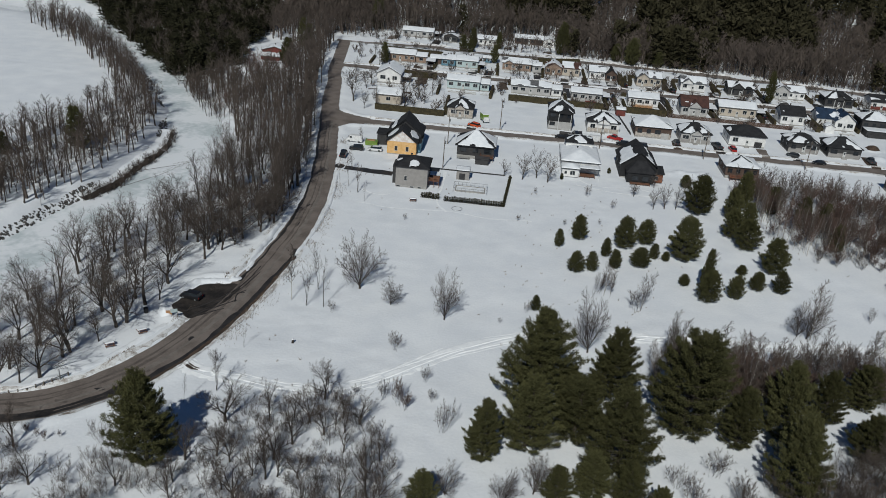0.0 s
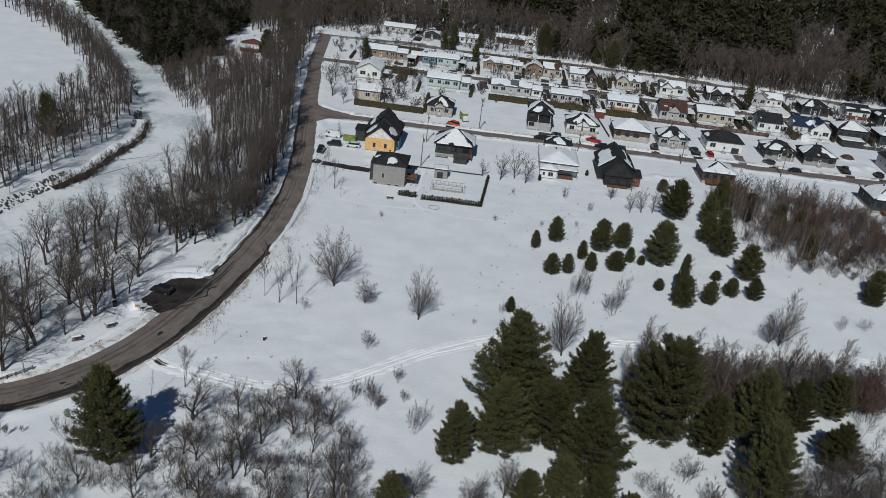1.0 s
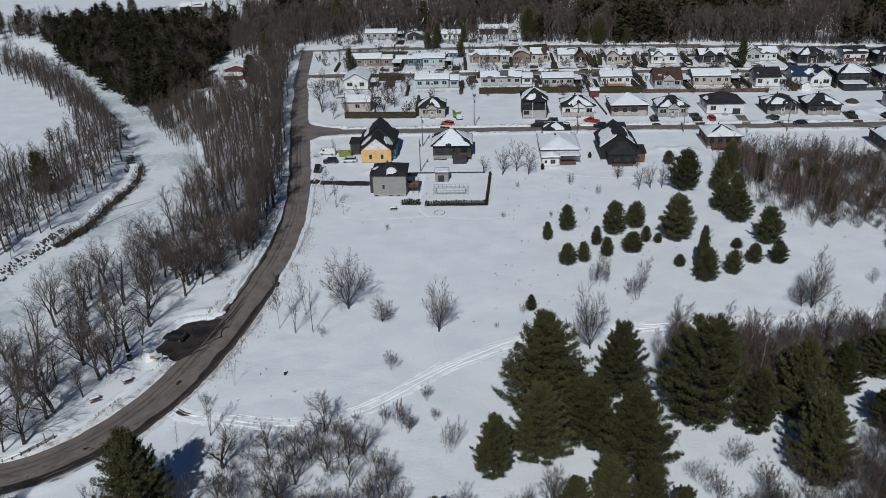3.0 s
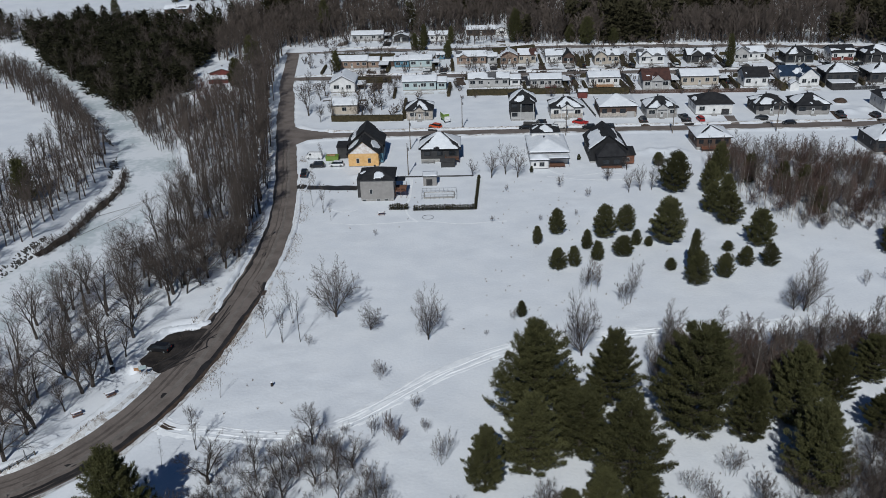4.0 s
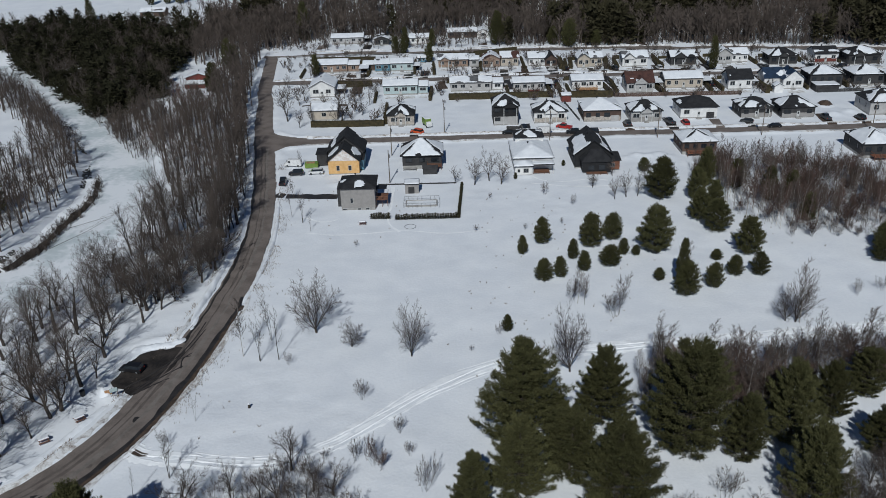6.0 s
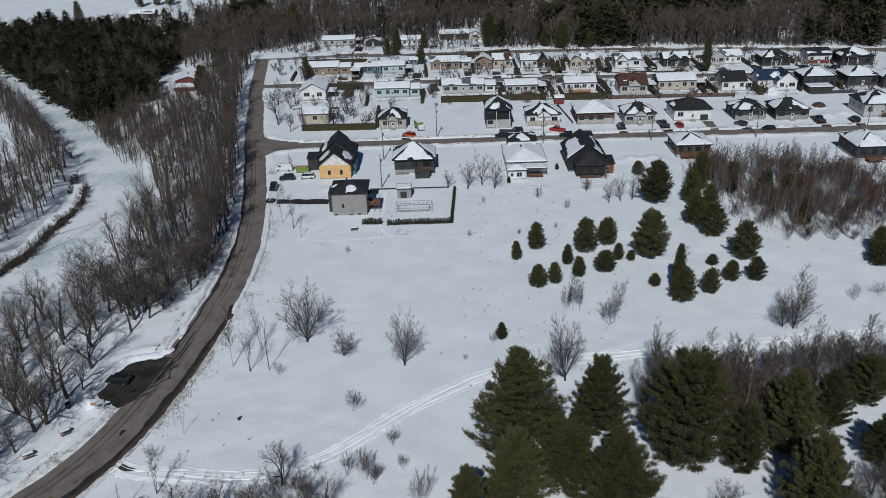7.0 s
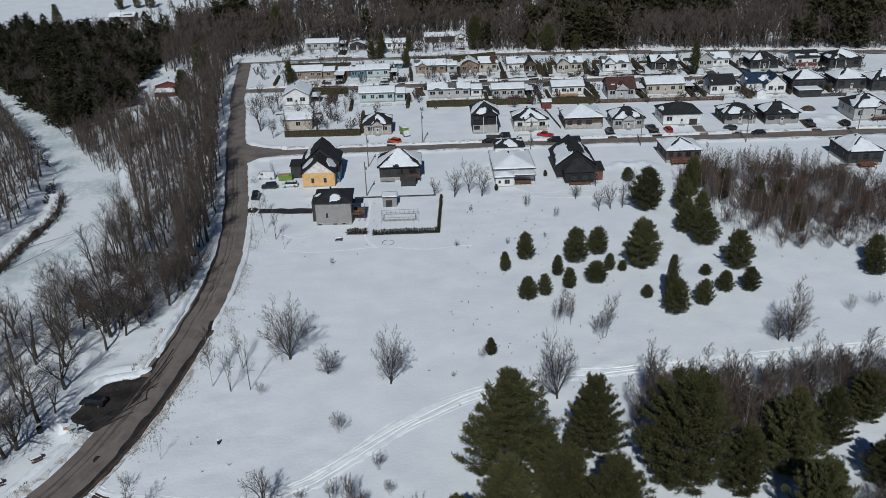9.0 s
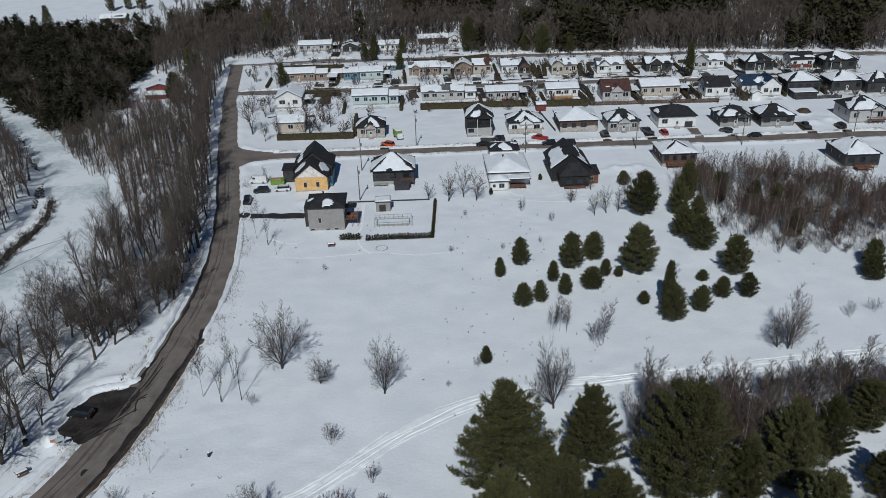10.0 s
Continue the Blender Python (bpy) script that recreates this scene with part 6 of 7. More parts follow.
# young pines on the field: x, y, height, width
for x, y, hgt, w in ((24.3, 205.2, 7.1, 5.2), (18.9, 199.7, 5, 2.9), (36.2, 202.8, 9, 7), (42.3, 206.7, 7.2, 5.8), (30.8, 196.1, 5.3, 3.3), (32.6, 189.9, 5.1, 3.8), (22.4, 185.4, 5.6, 4.7), (26.5, 186.9, 5.4, 3.5), (39.1, 192.4, 5.2, 5.8),
                     (43.4, 197.8, 4.3, 3.2), (46.4, 197.2, 2.7, 2.4), (53, 176.5, 8.4, 6.4), (49, 184, 3.1, 3.2), (60.2, 179.7, 6.2, 4.6), (66.7, 185.1, 5.1, 4.5), (72.3, 184.8, 5.9, 4.7), (64.8, 193, 2.7, 3.2)):
    plant(rng.choice(YOUNG), x, y, hgt / 5 * 0.95, w / hgt * 1.3, turned())
for x, y, hgt, w in ((53.3, 181.5, 11.5, 3.7), (61.3, 254.2, 4.3, 4), (103.5, 190.3, 6.1, 6.4), (12.4, 163.5, 3.8, 2.8), (37.5, 260.8, 2, 1.4), (-5.9, 97.9, 6.5, 5.5), (106, 196, 7, 6), (21.5, 250.5, 2.2, 1.4), (-56.5, 384.5, 10, 4.5), (-18, 436, 11, 5),
                     (-4.5, 440, 9, 4.5), (-22.4, 425.5, 9, 5), (-18.6, 425, 7.5, 4.5), (-5.7, 405.5, 9, 4.5), (63.3, 429, 14, 8.5), (76.6, 428.5, 8, 6), (28.3, 438, 17, 8), (56, 435, 9, 6), (119, 376, 15, 4.5), (72, 437, 8, 5)):
    plant(rng.choice(YOUNG), x, y, hgt / 5 * 0.95, w / hgt * 1.3, turned())
# large pines: x, y, height, width
for x, y, hgt, w, k in ((12.4, 129, 19.6, 18.5, 0), (10.1, 115.1, 14.3, 12.5, 2), (2.9, 110.9, 11.6, 8.8, 1), (26.1, 132.5, 14.8, 12, 2), (18.6, 118.8, 12.5, 13, 3), (25.6, 111.2, 16, 15, 2), (20.5, 104.5, 8.7, 9, 1), (38.2, 124, 19.5, 18, 3), (47.6, 122.2, 11.9, 10, 1),
                        (56.5, 125.6, 15.7, 12.5, 2), (65.8, 132.1, 11.2, 9, 1), (74.6, 138, 9.1, 9, 3), (54.2, 109.8, 15.8, 12.5, 2), (70.1, 122.2, 9.3, 9.5, 1), (-50.5, 100.8, 16.8, 13, 2), (18.2, 129.1, 8.5, 7.5, 1), (26.2, 103.6, 8.5, 7.5, 1), (14.8, 101.5, 7.5, 6.5, 1), (30.5, 99.8, 6.5, 6, 3)):
    plant(WHITEPINE[k], x, y, hgt / 15, w / hgt * 1.24, turned())
for x, y, hgt, w in ((51.5, 199, 12, 9), (73.3, 195.6, 9.7, 7.2), (61.3, 232.8, 12, 9), (70, 209.6, 8.6, 7), (67.2, 216.8, 8.6, 6), (75.5, 240, 12, 5.5), (84, 238, 9, 5), (95, 214, 8, 5), (73, 222, 9, 5), (70.5, 231, 9.5, 5.5), (90, 228, 10, 5), (97, 230, 8, 5), (-96.5, 362, 13, 8)):
    plant(rng.choice(YOUNG), x, y, hgt / 5 * 0.95, w / hgt * 1.45, turned())
for x, y, hgt in ((51, 199.3, 12), (54.2, 182.5, 11), (48.5, 136, 14), (52, 134.5, 13), (45, 133, 12), (56, 112, 12), (62, 113, 9), (78, 131, 10), (73.5, 196, 10), (40, 141, 9), (75, 145, 11), (80, 143, 10), (68, 146, 10), (58, 106, 12), (63, 108.5, 10), (67.5, 107, 11), (77, 124, 9), (82, 120, 9), (43.5, 129, 15), (46, 128, 14), (50, 129.5, 16), (53.5, 130, 14), (41, 134, 13), (36, 137, 10), (34, 134, 9)):
    plant(THIN[0], x, y, hgt / 10, 0.9, turned(), rng.uniform(-8, 8))


# ---- groves ----
def inside(poly, x, y):
    hit = False
    for (ax, ay), (bx, by) in zip(poly, poly[1:] + poly[:1]):
        if (ay > y) != (by > y) and x < (bx - ax) * (y - ay) / (by - ay) + ax:
            hit = not hit
    return hit


def scatter(poly, count, gap, seed):
    """Chance spots within an outline, no two nearer than the gap."""
    r, out, near_ = random.Random(seed), [], {}
    xs, ys = [p[0] for p in poly], [p[1] for p in poly]
    for _ in range(count * 8):
        x, y = r.uniform(min(xs), max(xs)), r.uniform(min(ys), max(ys))
        i, j = int(x // gap), int(y // gap)
        if inside(poly, x, y) and all((x - a) ** 2 + (y - b) ** 2 > gap * gap for u in (i - 1, i, i + 1) for v in (j - 1, j, j + 1) for a, b in near_.get((u, v), ())):
            out.append((x, y))
            near_.setdefault((i, j), []).append((x, y))
            if len(out) == count:
                break
    return out


def clear_of_roads(spots, gap):
    """Those of the spots that keep the gap from every lane."""
    x, y = np.array([p[0] for p in spots]), np.array([p[1] for p in spots])
    d = np.min([off_line(x, y, ln) - (road_half(y) if hf is None else hf) for ln, hf in LANES], axis=0)
    return [p for p, k in zip(spots, d) if k > gap]


def woods(name, spots, kinds, mat, label, lo, hi, seed, wide=(0.8, 1.2)):
    """Many trees of a wood joined into one mesh; kinds: shapes of 10 m height."""
    r = random.Random(seed)
    store = []
    for s in kinds:
        tris = []
        for f in s.f:
            tris += [(f[0], f[i], f[i + 1]) for i in range(1, len(f) - 1)]
        store.append((np.array(s.v), np.array(tris)))
    V, F, n = [], [], 0
    zs = land(np.array([p[0] for p in spots]), np.array([p[1] for p in spots]))
    for (x, y), z in zip(spots, zs):
        v, f = r.choice(store)
        a, k, w = r.uniform(0, 6.28), r.uniform(lo, hi) / 10, r.uniform(*wide)
        c, s_ = math.cos(a) * k * w, math.sin(a) * k * w
        V.append(np.column_stack([v[:, 0] * c - v[:, 1] * s_ + x, v[:, 0] * s_ + v[:, 1] * c + y, v[:, 2] * k + z - 0.1]))
        F.append(f + n)
        n += len(v)
    ob = new(name, big_mesh(name, np.concatenate(V), np.concatenate(F), mat, False))
    return tagged(ob, label, "woods", kind="stuff")


def joined(shapes):
    s = Shape()
    for o in shapes:
        n = len(s.v)
        s.v += o.v
        s.f += [tuple(i + n for i in f) for f in o.f]
    return s


# the belt between road and river, nearest trees one by one
BELT = [(-85, 172), (-82, 195), (-80, 215), (-80, 235), (-88, 262), (-100, 290), (-103, 312), (-99, 345), (-95, 370), (-100, 400), (-98, 440), (-88, 425), (-86, 400), (-82, 372), (-76, 340), (-72, 315), (-68, 292), (-63, 268), (-59, 246), (-56, 222), (-55, 202), (-57, 186), (-66, 176)]
spots = [p for p in clear_of_roads(scatter(BELT, 250, 2.5, 3), 1.6) if not (p[0] < -91 and 318 < p[1] < 425)]
edge = [(x - 5.6 - 3.2 * abs(math.sin(i * 2.1)) - 0.5 * (i % 3), y + 0.8 * math.sin(i * 5.3)) for i, (x, y) in enumerate(ROAD) if 185 < y < 400]
spots += clear_of_roads(edge, 1.5)
near = [p for p in spots if p[1] < 243]
for x, y in near:
    if y < 204:
        plant(rng.choice(SPREAD + BROAD[:1]), x, y, rng.uniform(0.85, 1.35), rng.uniform(0.85, 1.1), turned(), rng.uniform(-5, 5))
    else:
        plant(rng.choice(TALL), x, y, rng.uniform(1.0, 1.95), rng.uniform(0.6, 0.95), turned(), rng.uniform(-5, 5))
for x, y, hgt in ((-76.7, 127.3, 15), (-77.4, 125.5, 12), (-67.2, 176.5, 15), (-72.6, 137.8, 16), (-71.5, 140, 14), (-78, 118.5, 12), (-84.6, 120, 9), (-72.8, 165.8, 15), (-70, 158, 13), (-74, 150, 14), (-78, 143, 13), (-76, 156, 13), (-81, 134, 12), (-84, 128, 11),
                  (-79, 167, 12), (-85, 158, 11), (-88, 170, 12), (-90, 140, 9), (-68.5, 149.8, 9), (-74, 172, 13), (-80, 178, 13), (-66, 181, 13)):
    plant(rng.choice(SPREAD + TALL[:2]), x, y, hgt / 10, rng.uniform(0.95, 1.2), turned(), rng.uniform(-4, 4))
FOOT = [(-95, 117), (-88, 115), (-75, 128), (-71, 136), (-70, 146), (-71, 160), (-64, 166), (-60, 178), (-88, 178), (-100, 150)]
for i, (x, y) in enumerate(clear_of_roads(scatter(FOOT, 30, 3.6, 28), 2.5)):
    plant(rng.choice(SPREAD + TALL), x, y, rng.uniform(0.8, 1.4), rng.uniform(0.9, 1.15), turned(), rng.uniform(-6, 6))
LOWTREE = [joined(grown_tree(300 + i, 10, 4.6 + 0.4 * i, 1, 0.2 + 0.05 * (i % 3), 1 + i % 3, 0.3, (16, 9, 6)[i % 3], 0.7, 4, 5, 1, 0.19, 0.018, 0.14, 0.09, long_=0.45, base=0.16, sides=4)) for i in range(5)]
LOWRED = [joined(grown_tree(320 + i, 10, 5.5, 2, 0.08, 2, 0.4, 5, 0.7, 4, 5, 0, 0.14, 0.042, 0.16, 0.1, sides=3)) for i in range(3)]
woods("bare_woods", [p for p in spots if p[1] >= 243], LOWTREE, WOODS, "dense leafless woods between road and river", 13, 20, 5, (0.6, 1.0))
woods("red_brown_thicket", [p for p in scatter([(-106, 292), (-104, 330), (-112, 350), (-116, 366), (-98, 366), (-92, 340), (-95, 300)], 90, 1.7, 9)], LOWRED, REDTWIG, "reddish brown leafless thicket", 4.5, 7.5, 6)
BANK = [(-238, 400), (-191, 358), (-150, 308), (-143, 275), (-149, 240), (-166, 205), (-150, 165), (-128, 178), (-119, 195), (-116, 225), (-115, 252), (-120, 275), (-136, 305), (-160, 343), (-194, 384), (-231, 416)]
woods("bank_woods", [p for p in scatter(BANK, 560, 1.7, 4)], LOWTREE, WOODS, "leafless trees along the far river bank", 6, 12.5, 8)

woods("yard_woods", clear_of_roads(scatter([(-137, 418), (-112, 414), (-97, 402), (-87, 395), (-88, 418), (-94, 436), (-76, 446), (-72, 500), (-130, 500)], 210, 2.2, 19), 2), LOWTREE, WOODS, "leafless woods behind a snowy clearing", 9, 15, 20)
CONE = [joined(pine(400 + i, 10, 2.4, 9, 6, 4, 1.0, 0.06, 0.05, 0.35, 0.6, 4, 0.2)) for i in range(4)]
DARK = [(-186, 396), (-160, 366), (-126, 317), (-106, 290), (-104, 313), (-117, 345), (-117, 370), (-126, 396), (-124, 430), (-125, 462), (-170, 490), (-225, 500), (-240, 465), (-212, 432)]
woods("conifer_woods", [p for p in scatter(DARK, 330, 2.1, 12) if p[1] + 0.3 * p[0] > 296 and (p[1] > 352 or p[0] < -122)], CONE, SPRUCE, "dark conifer woods above the river", 8, 15, 9, (1.1, 1.7))

woods("river_thicket", scatter([(-130, 324), (-110, 292), (-102, 283), (-97, 296), (-102, 312), (-116, 346)], 85, 1.6, 16), LOWRED + LOWTREE[:3], WOODS, "brown leafless thicket at the river bend", 6, 11, 21)
woods("bank_brush", [(x + 0.9 * math.sin(i * 3.7) - 0.6 * (k - 1), y + 1.3 * math.sin(i * 1.9 + k)) for i, (x, y) in enumerate(BANK_LINE) for k in range(3)], LOWRED, WOODS, "leafless brush hanging over the river bank", 1.5, 4.5, 23)
woods("mixed_bare_woods", scatter(DARK, 260, 2.2, 13), LOWTREE + LOWRED, WOODS, "leafless trees among the conifers above the river", 9, 15, 10)
BEYOND = [(-340, 470), (-255, 462), (-222, 496), (-165, 488), (-122, 466), (-110, 495), (-165, 508), (-340, 505)]
woods("far_bank_woods", scatter(BEYOND, 230, 2.6, 14), LOWTREE + LOWRED, WOODS, "brown leafless woods on the far bank", 7, 13, 11)
woods("far_bank_conifers", scatter(BEYOND, 45, 5.0, 15), CONE, FARNEEDLE, "scattered conifers on the far bank", 8, 15, 12)

# thickets below the camera
for x, y, hgt, ln_ in ((-84, 114.5, 11, 32), (-86.5, 116, 10, -25), (-80.5, 116.3, 9, 12)):
    plant(TALL[0], x, y, hgt / 10, 1.1, 100 + ln_, ln_)
LOW = [(-54, 113), (-38, 116.5), (-24, 123), (-13, 111), (-11, 96), (-12, 84), (-80, 84), (-84, 100), (-66, 101)]
for i, (x, y) in enumerate(clear_of_roads(scatter(LOW, 205, 1.65, 21), 1.5)):
    if math.hypot(x + 50.5, y - 100.8) > 5.5 and not (-54 < x < -43 and 104 < y < 119) and (x > -57 or i % 5 < 2):
        plant(rng.choice(SPREAD if i % 3 == 0 else SHRUB), x, y, rng.uniform(0.55, 1.0) if i % 3 == 0 else rng.uniform(0.6, 1.3), rng.uniform(0.85, 1.15), turned())
LOW2 = [(30, 113), (52, 114), (60, 106), (85, 104), (85, 84), (28, 84), (27, 100)]
for i, (x, y) in enumerate(scatter(LOW2, 32, 3.0, 22)):
    plant(rng.choice(SHRUB), x, y, rng.uniform(1.1, 1.7), rng.uniform(0.9, 1.2), turned())
for x, y in scatter([(28, 98), (52, 104), (60, 104), (85, 104), (85, 84), (28, 84)], 34, 2.4, 30):
    plant(rng.choice(BROAD), x, y, rng.uniform(0.5, 0.85), rng.uniform(0.9, 1.2), turned())
for i, (x, y) in enumerate(scatter([(48, 100), (60, 100), (84, 106), (92, 124), (76, 122), (62, 114)], 40, 2.1, 27)):
    plant(rng.choice(BROAD if i % 3 == 0 else SHRUB), x, y, rng.uniform(0.6, 0.95) if i % 3 == 0 else rng.uniform(1.0, 1.8), 0.9, turned())
for i, (x, y) in enumerate(scatter([(33, 134), (36, 147), (64, 147.5), (90, 150), (90, 138), (66, 138), (50, 131), (40, 134)], 130, 1.3, 23)):
    plant(rng.choice(THIN if i % 3 else REDSHRUB), x, y, rng.uniform(0.75, 1.3) if i % 3 else rng.uniform(1.4, 2.2), rng.uniform(0.85, 1.2), turned(), rng.uniform(-5, 5))
# the birch stand beside the houses
STAND = [(73, 246), (80, 254), (100, 256), (116, 253), (124, 244), (131, 232), (140, 212), (132, 206), (118, 212), (100, 206), (91, 205), (80, 214), (76, 232)]
for i, (x, y) in enumerate(scatter(STAND, 390, 1.4, 24)):
    k = REDSHRUB if i % 4 == 0 else STANDBIRCH
    plant(rng.choice(k), x, y, rng.uniform(0.75, 1.2) if k is STANDBIRCH else rng.uniform(1.3, 2.2), rng.uniform(0.8, 1.2), turned(), rng.uniform(-3, 3))

for x, y in scatter([(88, 202), (136, 203), (142, 212), (120, 215), (100, 209), (86, 210)], 26, 2.4, 29):
    plant(rng.choice(REDSHRUB + SHRUB), x, y, rng.uniform(0.7, 1.3), rng.uniform(0.9, 1.3), turned())

# the wooded hill behind the village
HILL = [(-122, 430), (-95, 436), (-62, 460), (-10, 459), (26, 464), (34, 433), (100, 427), (160, 420), (230, 407), (300, 394), (330, 480), (200, 512), (-70, 525), (-92, 505), (-128, 500)]
spots = [p for p in clear_of_roads(scatter(HILL, 2700, 1.2, 31), 2.2) if not any(a < p[0] < b and c - 3 < p[1] < d + 1 for a, b, c, d in FOOTPRINTS)]
dens = [0.7 * float(wave(x, y, 26)) + 0.5 * float(wave(x, y, 7)) + (0.1 if x > 30 else -0.1) + (0.08 if y > 480 else -0.04) for x, y in spots]
HILLPINE = [joined(pine(430 + i, 10, 2.0, 8, 5, 3, 1.3, 0.2, -0.1, 0.3, 0.75, 3, 0.24)) for i in range(4)]
HILLBARE = [joined(grown_tree(340 + i, 10, 4.4, 1, 0.22, 1 + i % 2, 0.25, 9 - 3 * (i % 2), 0.65, 3, 3, 0, 0.18, 0.068, 0.18, 0.08, sides=3)) for i in range(4)]
woods("hill_pines", [p for p, d in zip(spots, dens) if d > 0.80], HILLPINE, FARNEEDLE, "dark pine woods on the hillside", 14, 21, 14, (0.9, 1.3))
woods("hill_bare_woods", [p for p, d in zip(spots, dens) if d <= 0.80], HILLBARE, WOODS, "leafless woods on the snowy hillside", 11, 18, 15)
EDGE = [(-94, 440), (-62, 461), (-10, 460), (26, 465), (34, 435), (100, 429), (165, 421), (165, 462), (40, 478), (-92, 488)]
woods("hill_edge_woods", [p for p in clear_of_roads(scatter(EDGE, 520, 1.6, 36), 2.5) if not any(a < p[0] < b and c - 3 < p[1] < d + 1 for a, b, c, d in FOOTPRINTS)], HILLBARE, WOODS, "dense leafless undergrowth at the foot of the hill", 5, 14, 19, (1.0, 1.6))
woods("roadside_woods", [p for p in clear_of_roads(scatter([(-92, 437), (-40, 436), (34, 433), (100, 428), (168, 420), (240, 405), (240, 413), (168, 432), (36, 447), (27, 468), (-62, 461), (-90, 456)], 330, 2.0, 37), 1.8) if not any(a - 1 < p[0] < b + 1 and c - 3 < p[1] < d + 1 for a, b, c, d in FOOTPRINTS) and float(wave(p[0], p[1], 13)) > 0.38],
      HILLBARE, WOODS, "leafless saplings along the far street", 4, 9, 22, (0.9, 1.5))
woods("hill_crest_woods", scatter([(60, 508), (200, 508), (320, 470), (430, 520), (330, 610), (60, 600)], 620, 3.2, 35), HILLPINE + HILLBARE[:2], FARNEEDLE, "dark woods higher up the hill", 12, 18, 18, (1.0, 1.5))
woods("distant_bare_trees", scatter([(-150, 508), (-78, 505), (-70, 575), (-130, 600), (-165, 560)], 110, 3.5, 33), HILLBARE, WOODS, "sparse distant leafless trees beyond the houses", 7, 12, 16)
woods("distant_trees", scatter([(-460, 560), (-460, 760), (-60, 800), (-90, 700), (-240, 660)], 140, 6, 34), HILLPINE, FARNEEDLE, "scattered distant trees beyond the fields", 8, 14, 17)
for x, y, hgt, w in ((-190, 577, 13, 7), (-180, 580, 11, 6), (-171, 578, 14, 7), (-214, 535, 12, 7), (-129.5, 236, 13, 9), (-146.5, 223.5, 7, 5), (-100, 404, 14, 8), (-96, 398, 12, 7), (-72.5, 462, 20, 9)):
    plant(rng.choice(MIDPINE), x, y, hgt / 15, w / hgt * 1.3, turned())

# bushes of the village yards and of the wood's edge
BRUSH = [joined(grown_tree(360 + i, 10, 9, 5, 0.08, 1, 0.3, 4, 0.6, 3, 3, 0, 0.25, 0.2, 0.14, 0.12, lean=0.6, sides=3)) for i in range(3)]
YARDS = [(-70, 312), (-22, 312), (-22, 334), (195, 334), (200, 372), (200, 414), (110, 430), (30, 434), (26, 462), (-62, 459), (-76, 436)]
spots = [p for p in clear_of_roads(scatter(YARDS, 800, 1.9, 41), 0.9) if not any(a - 0.3 < p[0] < b + 0.3 and c - 1.5 < p[1] < d + 0.5 for a, b, c, d in FOOTPRINTS)]
woods("yard_brush", [p for p in spots if float(wave(p[0], p[1], 9)) > 0.34], BRUSH, WOODS, "low leafless brush and bushes in the village yards", 1.4, 4.2, 42, (0.8, 1.6))
woods("edge_brush", clear_of_roads(scatter([(-64, 456), (2, 456), (2, 466), (26, 464), (34, 431), (100, 428), (165, 419), (240, 404), (240, 415), (165, 431), (40, 446), (30, 470), (-64, 470)], 260, 1.7, 43), 1.5), BRUSH, WOODS, "leafless brush at the foot of the wooded hill", 2.0, 5.0, 44, (0.7, 1.1))

# young hedge plants round the pool yard
for i in range(24):
    plant(SPRIG[i % 2], -13.4 + i * 0.71, 222.3 + 0.02 * i, 0.9 + 0.25 * rng.random(), 1.1, turned())
for i in range(8):
    plant(SPRIG[i % 2], -20.2 + i * 0.66, 223.3, 1.0 + 0.2 * rng.random(), 1.1, turned())

# river bank stones and dry grass
r_ = random.Random(5)
st = Shape()
for (ax, ay), (bx, by) in zip(RIVER, RIVER[1:]):
    for side_ in (1,):
        t_ = Vector((bx - ax, by - ay, 0)).normalized()
        nrm = Vector((-t_.y, t_.x, 0))
        for _ in range(26):
            q_ = Vector((ax, ay, 0)).lerp(Vector((bx, by, 0)), r_.random()) - nrm * (9.5 + r_.random() * 2.5)
            if wave(q_.x, q_.y, 16) > 0.45:
                s_ = r_.uniform(0.15, 0.45)
                z_ = max(float(land(q_.x, q_.y)), RIVER_Z)
                st.box(q_.x - s_, q_.y - s_ * 0.7, z_ - 0.4, q_.x + s_, q_.y + s_ * 0.7, z_ + s_ * 0.7, s_ * 0.35)
tagged(new("bank_stones", st.mesh("bank_stones", ROCK)), "dark stones along the undercut river bank", "stones", kind="stuff")
blades = []
for _ in range(2600):
    ax, ay = ROAD[r_.randrange(40, 78)]
    dd = 4.6 + abs(r_.gauss(0, 1.7))
    blades.append((ax + dd, ay + r_.uniform(-3, 3) - dd * 0.25))
weeds = []
for _ in range(520):
    x_, y_ = r_.uniform(-45, 110), r_.uniform(112, 245)
    if float(wave(x_, y_, 22)) > 0.5:
        weeds += [(x_ + r_.gauss(0, 0.12), y_ + r_.gauss(0, 0.12)) for _k in range(5)]
for _ in range(1500):
    ax, ay = ROAD[r_.randrange(26, 66)]
    blades.append((ax - 6.3 + r_.gauss(0, 0.35), ay + r_.uniform(-1.5, 1.5) + 2.2))
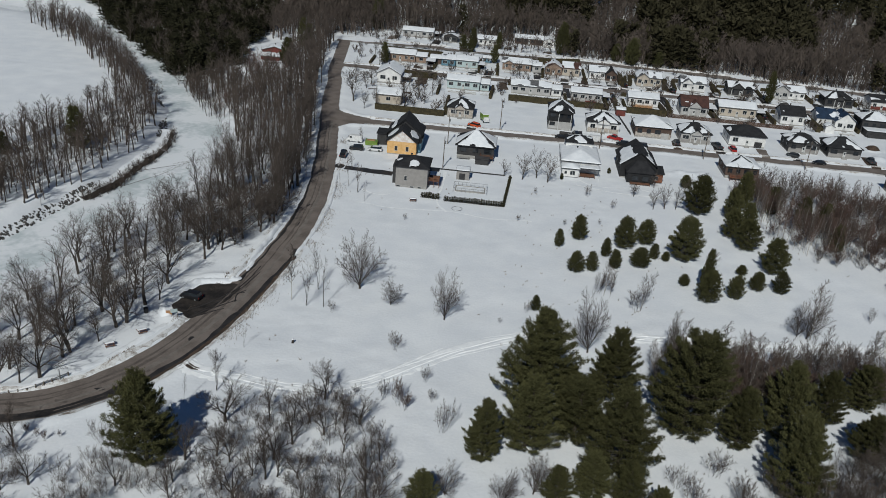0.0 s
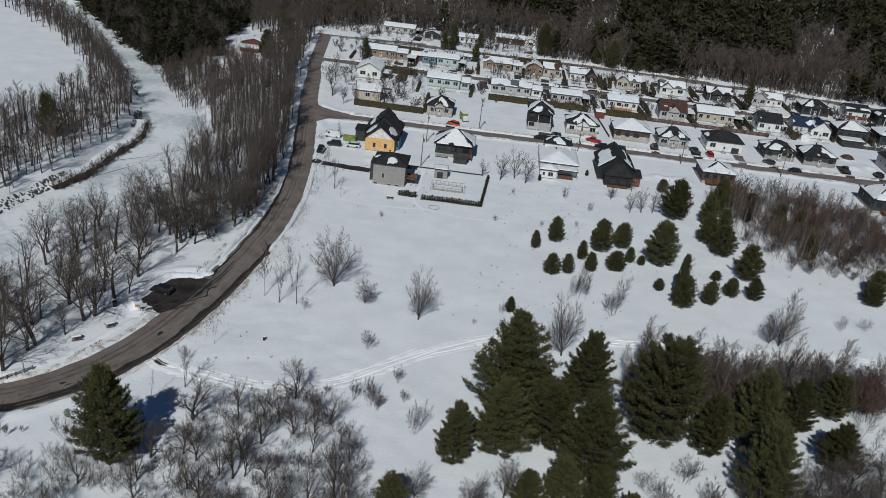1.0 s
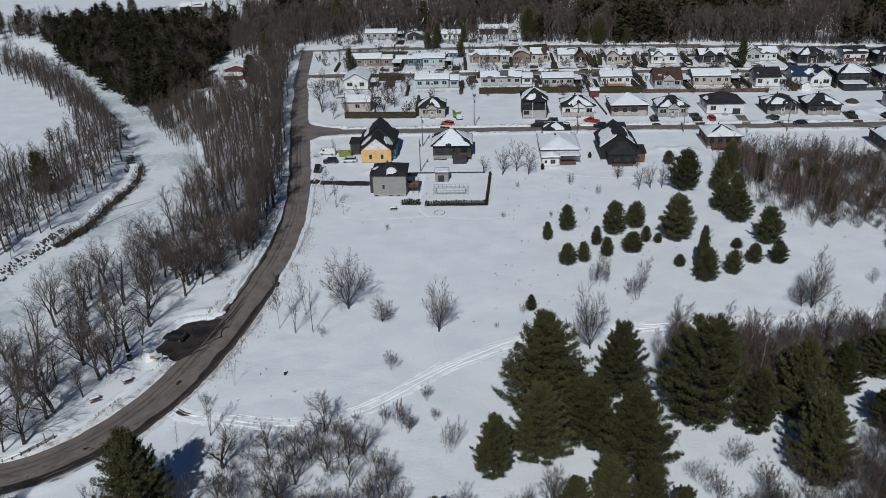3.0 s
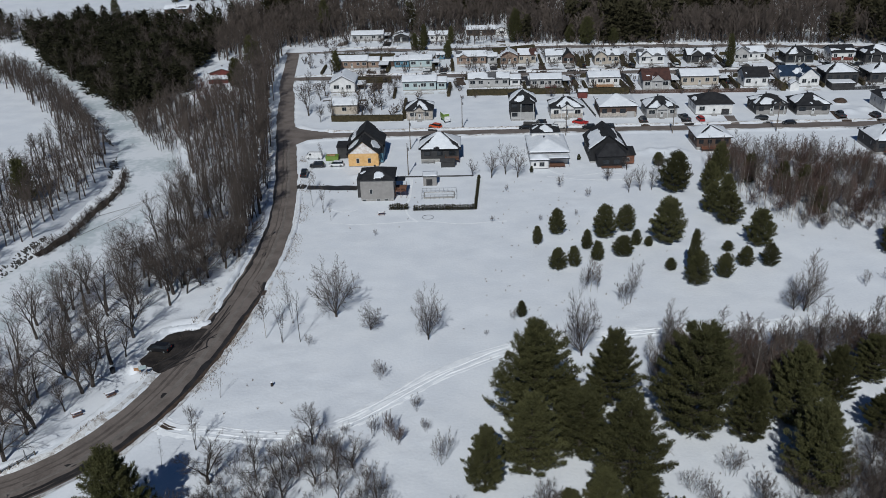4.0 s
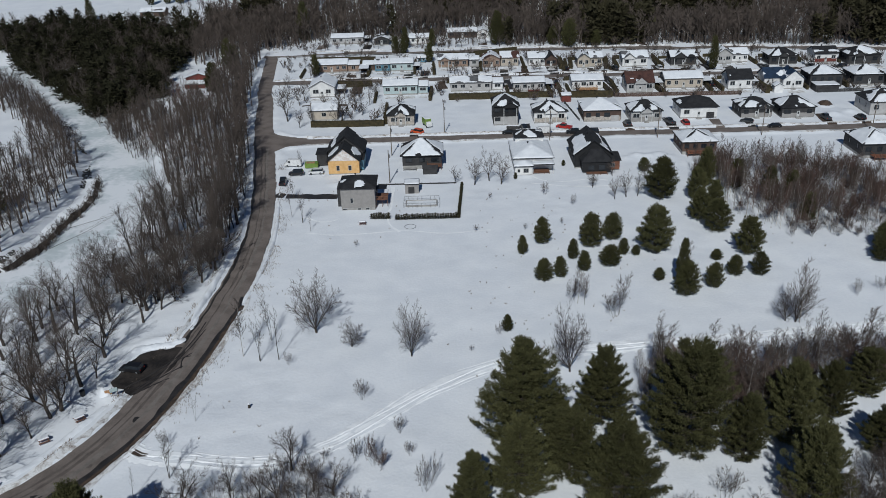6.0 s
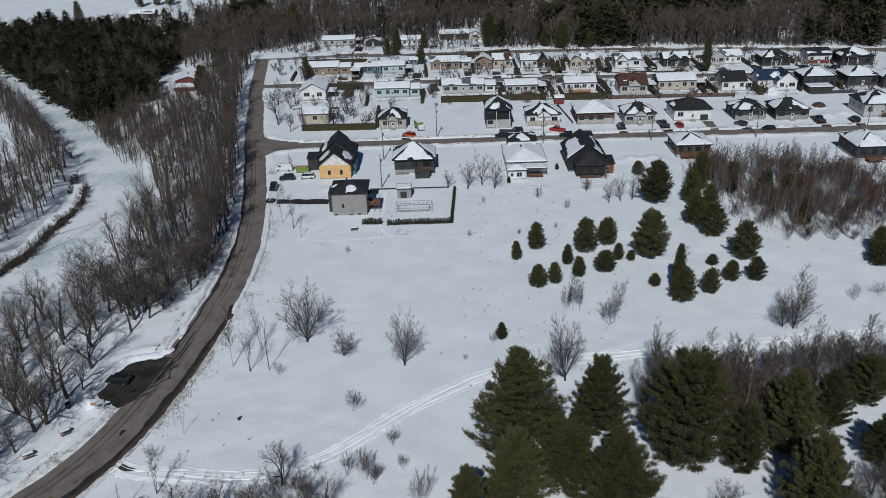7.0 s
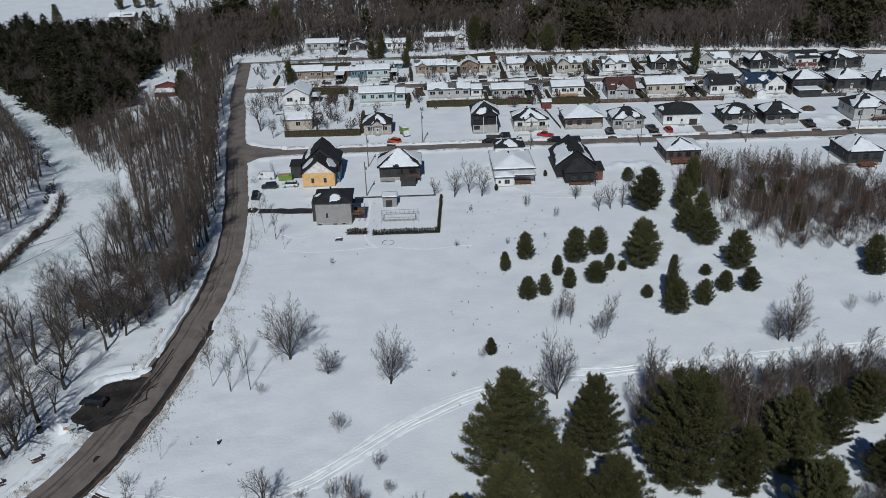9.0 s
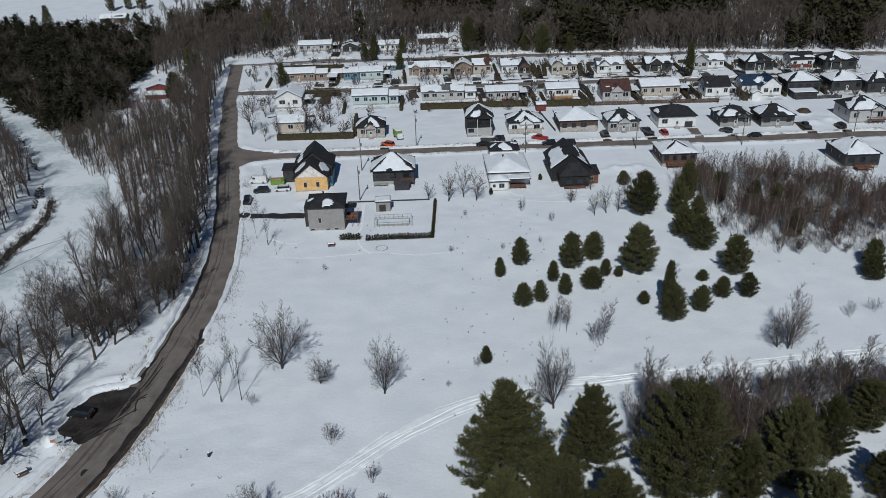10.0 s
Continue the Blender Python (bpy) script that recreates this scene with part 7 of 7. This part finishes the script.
blades = [p for p in clear_of_roads(blades, 0.6) if float(wave(p[0], p[1], 5)) > 0.42]
for name_, spots_, label_, cat_ in (("dry_grass", blades, "dry grass stalks through the snow beside the road", "grass"), ("weed_tufts", weeds, "dead weed stalks poking through the field snow", "weeds")):
    s = Shape()
    for (x_, y_), z_ in zip(spots_, land(np.array([p[0] for p in spots_]), np.array([p[1] for p in spots_]))):
        p_ = Vector((x_, y_, float(z_) - 0.05))
        spike(s, p_, p_ + Vector((r_.gauss(0, 0.15), r_.gauss(0, 0.15), r_.uniform(0.25, 0.65))), 0.045)
    tagged(new(name_, s.mesh(name_, STRAW)), label_, cat_, kind="stuff")
for path_, half_ in (([(-15.5, 247), (-15.2, 232), (-16, 226), (-15, 219), (-12, 214)], 0.35), ([(-38, 215), (-30, 213.5), (-22, 213.8), (-12, 215), (0, 213), (12, 214)], 0.22), ([(27, 252), (30, 249), (36, 247.5), (44, 249), (50, 247)], 0.3), ([(26, 247), (38, 243.5), (52, 243), (58, 245)], 0.35), ([(-40, 226), (-33, 222), (-29, 224)], 0.25)):
    ribbon("footpath", smooth_line(path_), half_, 0.05, PACKED, "trodden footpath in the snow", "footpath", 0.15, 2, True)

for (ax, ay), (bx, by) in (((-91.4, 245.7), (-107.5, 231.3)), ((-95.6, 239.9), (-107.5, 217.6))):
    a_, b_ = Vector((ax, ay, -2.6)), Vector((bx, by, -3.6))
    root = thing("fallen_tree", Matrix.Translation(b_), "thin leafless tree fallen across the frozen river", "tree", "fallen trees")
    d_ = a_ - b_
    part("trunk", Shape().tube([(0, 0, 0), tuple(d_ * 0.5 + Vector((0.5, -0.4, -0.3))), tuple(d_)], [0.07, 0.05, 0.025], 5, True), BARK, root)
    s = Shape()
    for i in range(34):
        o_ = d_ * r_.uniform(0.4, 1)
        spike(s, o_, o_ + (d_.normalized() + Vector((r_.gauss(0, 0.5), r_.gauss(0, 0.5), r_.uniform(0, 0.5)))) * r_.uniform(0.6, 2.0), 0.025)
    part("crown", s, TWIG, root)
